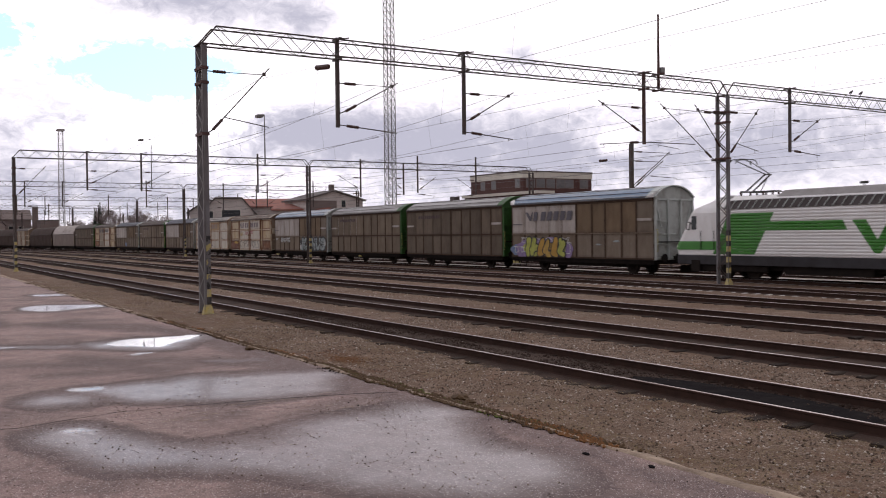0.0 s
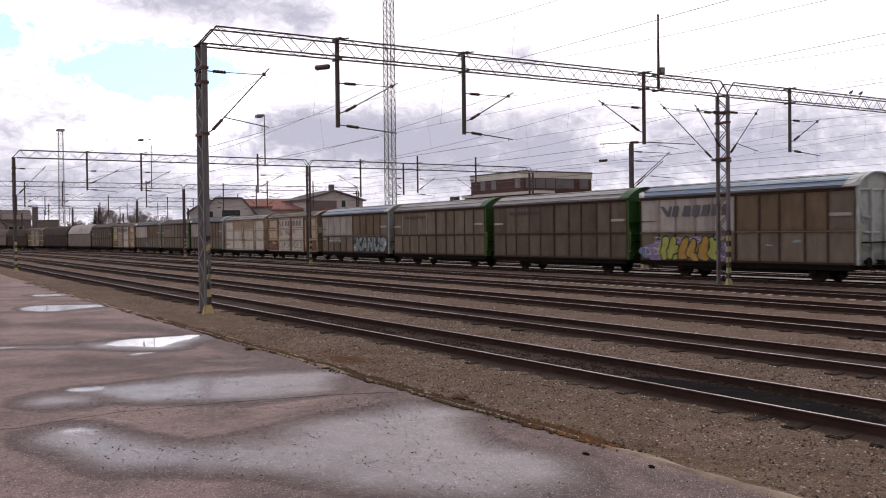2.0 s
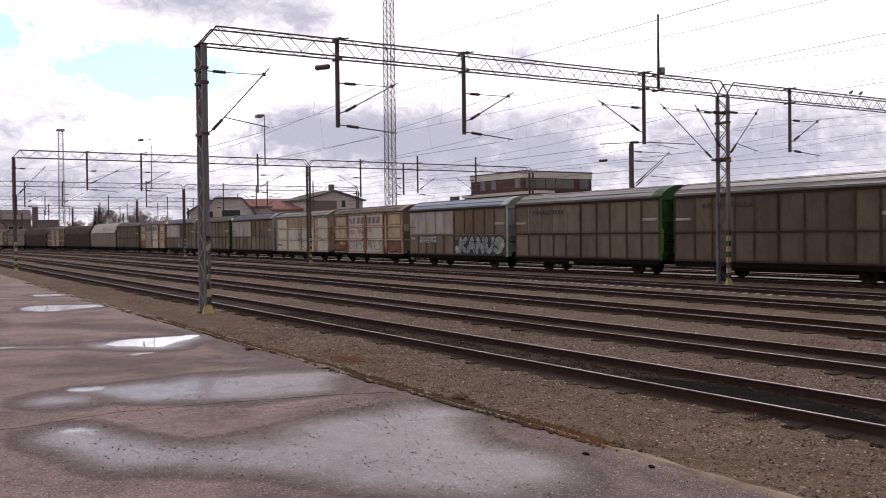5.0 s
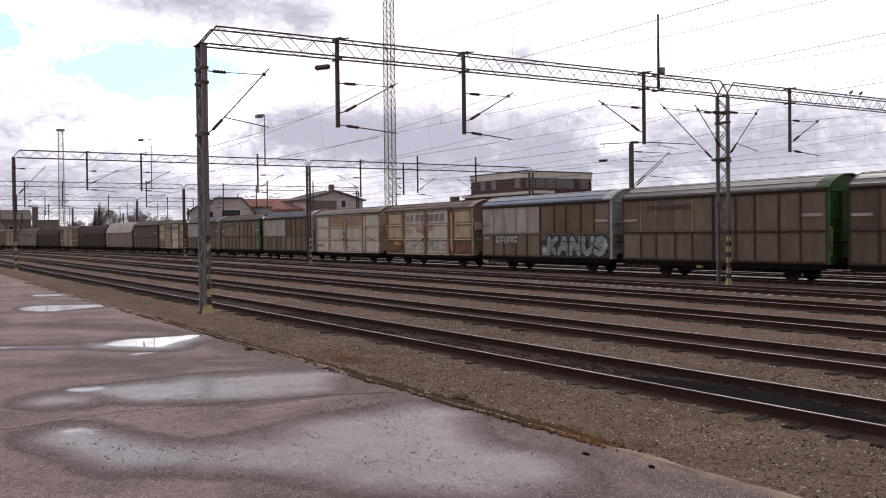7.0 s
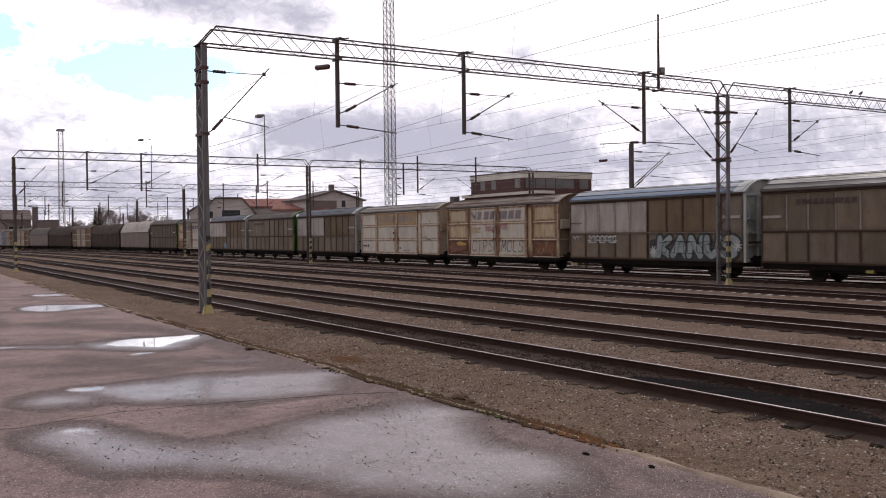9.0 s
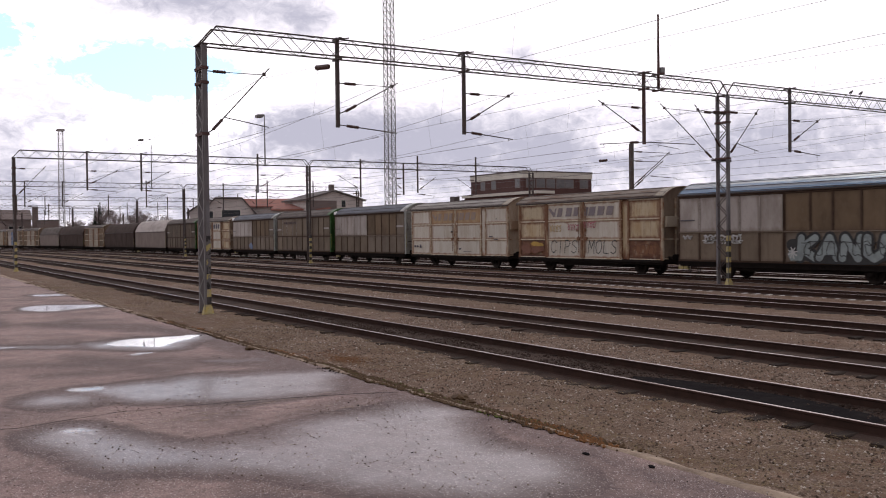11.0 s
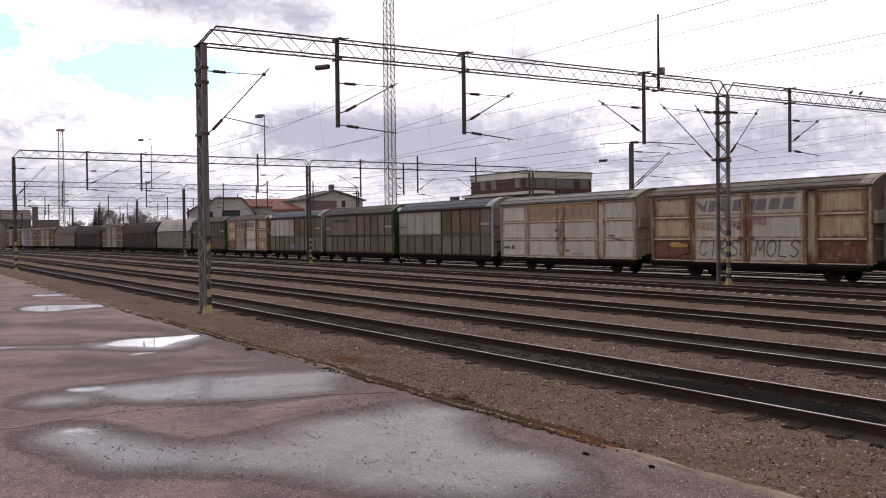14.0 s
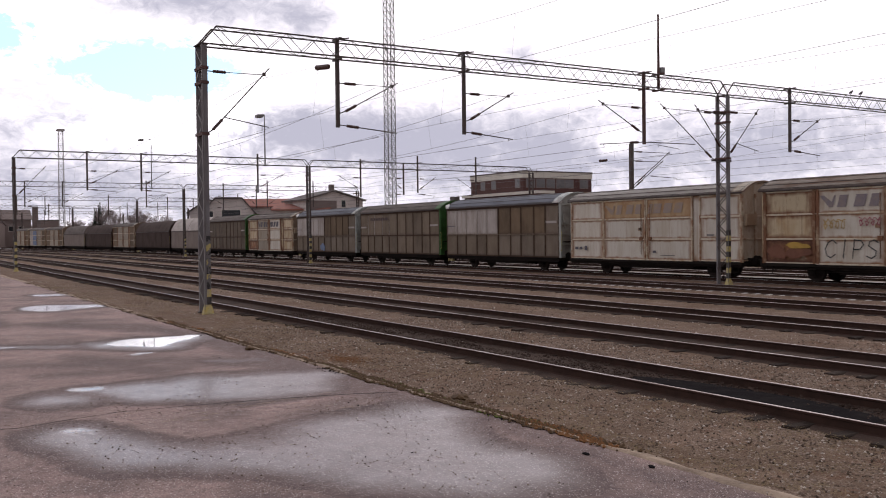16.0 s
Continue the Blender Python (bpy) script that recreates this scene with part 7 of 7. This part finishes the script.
def background():
    lattice_tower("radio_mast", (-141.3, 75.9, GROUND_Z), 60.0, 1.5, 1.3, "tall grey steel lattice radio mast", 44)
    t = lattice_tower("floodlight_tower", (-352.6, 56.7, GROUND_Z), 41.0, 2.0, 1.5, "far lattice floodlight tower in haze-paled steel", 18, STEEL_HAZED)
    part("lamp_platform", Shape().cbox(-1.3, 1.3, -1.3, 1.3, 40.8, 41.5, 0.2), STEEL_HAZED, t)
    girder_lamp(PORTALS[1], 31.0, CH_LO - 0.08, 4.75, 0.35)
    girder_lamp(PORTALS[2], 31.8, CH_LO - 0.08, 6.65, 1.2)
    wire_pole(-52.0, 48.4, 9.1)
    brick_building()
    h_ = house(-146.0, 65.4, 9, 10.4, 8.5, 9.95, 0, PLASTER, DARKROOF, "pale plastered house with low dark gable and a brown wall part", (("end", 1.6, 7.3, 0.9, 1.3), ("end", -3.5, 4.4, 1.2, 1.2)), (2.4, 0.4))
    # thin grey-brown sheet over the left half of the upper gable wall
    part("cladding", Shape().box(4.5, 4.62, -5.15, 0.3, 6.2, 8.45), GREYWALL, h_, "grey-brown left part of the gable wall")
    part("balcony", Shape().box(4.5, 5.6, -5.15, -1.4, 6.0, 6.2).box(5.5, 5.58, -5.15, -1.4, 6.2, 6.9), GREYWALL, h_, "long brown balcony")
    house(-146.5, 62.0, 9, 8, 6.9, 7.8, 60, PLASTER, TILES, "low wing with a red tiled roof", (("side", -3, 4.6, 1.2, 1.2),))
    house(-156.0, 58.5, 16, 8, 7.7, 8.95, 62, PLASTER, TILES, "long pale house with a red tiled roof", [("side", u, 5.0, 1.1, 1.1) for u in (-6, -4, -1, 1, 4, 6)])
    house(-155.5, 52.0, 8, 8.4, 6.7, 9.0, -20, PLASTER, DARKROOF, "pale gabled house with a dark balcony opening", (("end", 0.4, 5.7, 3.2, 1.5), ("end", -2.9, 5.6, 0.9, 1.4)), None, 2.2)
    house(-162.3, 50.7, 7, 6.5, 7.0, 9.1, -20, PLASTER, DARKROOF, "pale gabled house beside the yard", (("end", 0.6, 5.6, 1.2, 1.2),))
    house(-331, 31.0, 24, 10, 9.0, 11.9, 90, GREYWALL, GREYWALL, "long brown building with a low roof", [("side", u, 5.0, 1.4, 1.8) for u in (-9, -6, -3, 0, 3, 6, 9)])
    house(-318, 20.0, 26, 12, 7.0, 9.8, 60, GREYWALL, GREYWALL, "far brown storehouse at the end of the yard", [("side", u, 3.0, 1.6, 1.8) for u in (-10, -5, 0, 5, 10)])
    b = thing("stair_tower", "narrow grey-brown block rising over the roofs", "building", pose(-322, 43.7, GROUND_Z))
    wall_box("wall", b, -0.8, 0.8, -0.8, 0.8, 0, 13.0, GREYWALL)
    b = thing("apartment_block", "flat-roofed grey block in the distance", "building", pose(-315, 46.4, GROUND_Z))
    wall_box("wall", b, -4, 4, -2.6, 2.6, 0, 8.2, GREYWALL)
    wall_box("roof", b, -4.2, 4.2, -2.8, 2.8, 8.2, 8.5, DARKROOF)
    b = thing("dark_shed", "low dark shed at the end of the yard", "building", pose(-290, 12.0, GROUND_Z))
    wall_box("wall", b, -6, 6, -4, 4, 0, 3.6, GREYWALL)
    part("roof", Shape().box(-6.4, 6.4, -4.4, 4.4, 3.6, 4.0), DARKROOF, b)
    rng = random.Random(3)
    for x, y, h, sp in ((-240, 40.6, 9.4, 0.8), (-236, 42.2, 8.6, 0.8), (-242, 47.7, 11.6, 0.6), (-240, 49.0, 11.8, 0.6), (-238, 50.2, 10.8, 0.7), (-240, 56.4, 11.2, 0.7), (-242, 58.3, 11.8, 0.7), (-238, 59.6, 11.0, 0.7), (-240, 64.5, 9.2, 0.8), (-262, 46.0, 9.0, 0.9), (-264, 50.5, 9.5, 0.9), (-262, 55.0, 9.2, 0.9), (-263, 59.5, 9.4, 0.9), (-264, 63.5, 9.0, 0.9), (-262, 68.0, 9.0, 0.9)):
        bare_tree(x, y, h * 1.12, sp, rng.randint(0, 999))
    for x, y, h in ((-241, 46.4, 10.2), (-240, 47.4, 11.6), (-216, 68.0, 11.5)):
        fir_tree(x, y, h, rng.randint(0, 999))
    # far wood line along the horizon
    vs, fs = [], []
    for i in range(9000):
        a = rng.uniform(-0.3, 2.6)
        r = rng.uniform(700, 900)
        x, y = -r * math.cos(a), r * math.sin(a)
        z, s = rng.uniform(0, 1) ** 0.7 * 11, rng.uniform(1.2, 3.0)
        k = len(vs)
        d = Vector((-y, x, 0)).normalized() * s
        vs += [(x - d.x, y - d.y, z - s), (x + d.x, y + d.y, z - s), (x + d.x * 0.5, y + d.y * 0.5, z + s), (x - d.x * 0.6, y - d.y * 0.6, z + s * 0.8)]
        fs.append((k, k + 1, k + 2, k + 3))
    me = bpy.data.meshes.new("far_woods")
    me.from_pydata(vs, [], fs)
    me.materials.append(TWIG)
    tagged(new("far_woods", me), "far grey-brown line of woods on the horizon", "woods", kind="stuff")


# ---- build ----
def train():
    def mark1(root):
        y = -WAG_W - 0.012
        it = [("blue", -6.15, 1.4, 0.55, 0.42, 1), ("violet", -5.4, 1.45, 0.8, 0.55, 2), ("violet", -4.0, 1.7, 1.0, 0.45, 3), ("violet", -2.2, 1.75, 1.2, 0.42, 5), ("violet", -0.85, 1.45, 0.62, 0.5, 4), ("violet", -0.6, 1.25, 0.5, 0.34, 6)]
        graffiti(root, it, y)
        graffiti(root, [("lime", -4.55, 1.45, 0.75, 0.5, 11), ("amber", -2.9, 1.45, 0.95, 0.52, 12), ("orange", -1.9, 1.25, 0.6, 0.34, 13), ("lime", -1.25, 1.55, 0.4, 0.5, 14)], y - 0.014)
        scrawl(root, "white", -5.6, 1.85, 5.2, 0.35, 3, y - 0.022, 0.03, 7)
        scrawl(root, "white", -6.4, 1.15, 1.3, 0.5, 4, y - 0.022, 0.04, 2)
        scrawl(root, "white", -0.95, 1.1, 0.7, 0.8, 9, y - 0.022, 0.04, 1)
        graffiti(root, [("silver", 2.3, 1.75, 0.22, 0.05, 81), ("silver", 3.9, 1.95, 0.24, 0.07, 82)], y)
        sprayed_letters(root, -5.2, -0.9, 0.95, 2.15, ["lime", "lime", "orange", "amber", "orange", "lime"], "black", 5, y - 0.03, 0.19)

    def mark4(root):
        y = -WAG_W - 0.012
        graffiti(root, [("black", 0.95, 1.55, 0.55, 0.55, 41), ("black", 3.2, 1.2, 2.6, 0.3, 42)], y)
        stroke_word(root, "KANUS", 1.0, 6.6, 1.2, 2.1, 0.19, "silver", y - 0.008, "black", 0.2, 0.1)
        graffiti(root, [("silver", 0.75, 1.25, 0.3, 0.25, 63)], y - 0.02)
        for sx, sz in ((0.72, 1.4), (6.72, 1.72)):
            for k in range(4):
                a = k * math.pi / 4 + 0.3
                part("sprayed_star", sheet(capsule(sx - 0.26 * math.cos(a), sz - 0.26 * math.sin(a), sx + 0.26 * math.cos(a), sz + 0.26 * math.sin(a), 0.03), y - 0.045 - 0.001 * k), GRAF["white"], root, "white sprayed star")
        scrawl(root, "black", 1.2, 1.25, 5.2, 0.75, 77, y - 0.04, 0.035, 8)
        scrawl(root, "white", -4.9, 1.9, 2.5, 0.4, 11, y, 0.075, 6)
        scrawl(root, "white", -5.0, 1.85, 2.7, 0.15, 15, y - 0.004, 0.05, 3)
        scrawl(root, "white", -6.4, 2.05, 0.7, 0.2, 12, y, 0.06, 2)

    def mark5(root):
        y = -WAG_W - 0.012
        stroke_word(root, "CIPS", -3.1, -0.45, 1.2, 2.02, 0.026, "black", y - 0.035, None, 0.2, 0.1)
        stroke_word(root, "MOLS", 0.62, 3.2, 1.2, 2.02, 0.026, "black", y - 0.035, None, 0.2, 0.1)
        scrawl(root, "red", -1.35, 2.62, 1.1, 0.42, 24, y - 0.03, 0.035, 4)
        scrawl(root, "red", 0.15, 2.75, 1.2, 0.42, 25, y - 0.03, 0.035, 4)
        scrawl(root, "amber", -3.2, 2.5, 1.2, 0.5, 31, y - 0.03, 0.03, 4)
        scrawl(root, "rust", 4.2, 1.15, 2.2, 0.7, 26, y, 0.05, 3)
        graffiti(root, [("rust", -5.8, 1.45, 0.6, 0.3, 27), ("rust", -4.6, 1.4, 0.7, 0.25, 28), ("amber", -4.6, 1.75, 0.7, 0.14, 29)], y)

    def mark6(root):
        y = -WAG_W - 0.012
        sh = Shape()
        for x, z, w, h in ((-6.2, 1.45, 0.28, 0.16), (-5.8, 1.45, 0.25, 0.16), (-5.3, 1.4, 0.22, 0.26), (4.6, 2.25, 0.5, 0.06), (5.2, 2.05, 0.5, 0.05), (0.6, 1.3, 0.25, 0.12), (-0.5, 2.6, 0.2, 0.12), (1.2, 1.15, 1.1, 0.03), (5.5, 3.5, 0.08, 0.08)):
            sh.box(x, x + w, y, y + 0.02, z, z + h)
        part("marking", sh, LETTER, root, "small dark data panels")

    dark = (1.85, 3.30, 4.75, 0.58, (0.9, 0.8, -0.35, 1, 1, 1, 1, 1), LETTER, "plain dark block in the place of lettering", True)
    dim = (2.0, 3.72, 3.3, 0.24, (1,) * 10, LETTER_DIM, "plain faint block in the place of lettering", False)
    locomotive(-37.0 + 9.5)
    g = -52.95   # gap between the first two wagons
    c = [g + PITCH / 2 - PITCH * i for i in range(12)]
    sliding_wagon(c[0], PALE, BROWN, ROOF_BLUE, GREY_END, "covered wagon, brown with white upper panel, blue roof and graffiti", True, False, dark, mark1)
    sliding_wagon(c[1], TAUPE_DARK, TAUPE_DARK, ROOF_PALE, GREEN_END, "grimy taupe covered wagon with green end and silver roof", False, False, dim)
    w2 = sliding_wagon(c[2], TAUPE, TAUPE, ROOF_PALE, GREEN_END, "grimy taupe covered wagon with pale seams and green end", False, True, dim)
    part("control_box", Shape().cbox(-1.1, -0.72, -1.42, -1.25, 0.52, 0.66, 0.02), HANDRAIL, w2, "small yellow box under the frame")
    sliding_wagon(c[3], PALE, BROWN, ROOF_BLUE, GREY_END, "brown covered wagon with white panel and silver graffiti", False, False, None, mark4)
    door_wagon(c[4], [(RUSTY, OCHRE, OCHRE), CREAM, CREAM, (RUSTY, OCHRE, OCHRE)], OCHRE, ROOF_RUST, "older cream covered wagon heavily streaked with rust", LETTER_FADE, mark5)
    door_wagon(c[5], [CREAM, (CREAM, CREAM, STAINED), (CREAM, CREAM, STAINED), CREAM], CREAM, ROOF_GREY, "older cream covered wagon with rust-stained upper doors", LETTER_FAINT, mark6)
    sliding_wagon(c[6], PALE, BROWN, ROOF_SLATE, GREY_END, "brown covered wagon with white upper panel and slate roof", True)
    sliding_wagon(c[7], TAUPE, TAUPE, ROOF_DULL, GREEN_END, "grimy taupe covered wagon with green end and dull roof", False, True, dim)
    sliding_wagon(c[8], PALE, BROWN, ROOF_SLATE, GREY_END, "brown covered wagon with white upper panel, slate-grey roof", True, False, None, lambda r: graffiti(r, [("blue", -0.2, 1.35, 0.5, 0.4, 71)], -WAG_W - 0.012))
    door_wagon(c[9], [(RUSTY, OCHRE, OCHRE), OLDCREAM, CREAM, OCHRE], OCHRE, ROOF_DULL, "older cream covered wagon with rusty end panels", LETTER)
    sliding_wagon(c[10], TAUPE_DARK, TAUPE_DARK, ROOF_DULL, GREEN_END, "grimy taupe covered wagon with dull grey roof", False)
    s = c[10] - PITCH / 2
    for kind, length in (("light", 18.3), ("dark", 20.0), ("old", PITCH), ("dark", 19.5), ("grey", 17.0), ("old", PITCH), ("old2", PITCH), ("old", PITCH)):
        mid = s - length / 2
        s -= length
        if kind == "light":
            hood_wagon(mid, length, HOODGREY, HOODTOP, "long pale grey hood wagon with bright roof")
        elif kind == "dark":
            hood_wagon(mid, length, HOODDARK, HOODDARK, "long dark brown hood wagon, roof as dark as its walls")
        elif kind == "grey":
            hood_wagon(mid, length, HOODGREY, ROOF_DULL, "long grey hood wagon")
        elif kind == "old":
            door_wagon(mid, [BROWN, OLDCREAM, OLDCREAM, BROWN], OCHRE, ROOF_DULL, "older cream covered wagon with rusty frames far down the train")
        else:
            door_wagon(mid, [PALE, GRAF["blue"], OLDCREAM, BROWN], CREAM, ROOF_DULL, "older cream covered wagon with a blue painted door")


def run(t):
    """Metres that the train has run after t seconds, slowing all the while."""
    return 6.5196 * t - 0.09903 * t * t + 0.000282 * t ** 3 + 0.0000083 * t ** 4


def motions():
    times = [0.5 * i for i in range(33)]
    for ob, s0 in TRAIN:
        rows = []
        for t in times:
            p, a = along(s0 + run(t), TRAIN_Y)
            rows.append((t, Matrix.Translation(p) @ pose(0, 0, 0, 0, 0, math.degrees(a))))
        walk(ob, rows)
    for w in SPIN:
        base = w.matrix_basis.translation.copy()
        rows = []
        for i in range(241):
            t = i / 15
            rows.append((t, Matrix.Translation(base) @ pose(0, 0, 0, 0, math.degrees(run(t) / 0.495), 0)))
        walk(w, rows)


ground()
service_path()
pavement()
yard_bits()
portals()
wires()
train()
background()
grit()
for k_, y_ in enumerate(TRACKS):
    track(k_, y_, "concrete" if k_ in (4, 5) else "timber", 0.64 if k_ in (4, 5) else 0.66, k_ < 8)
motions()
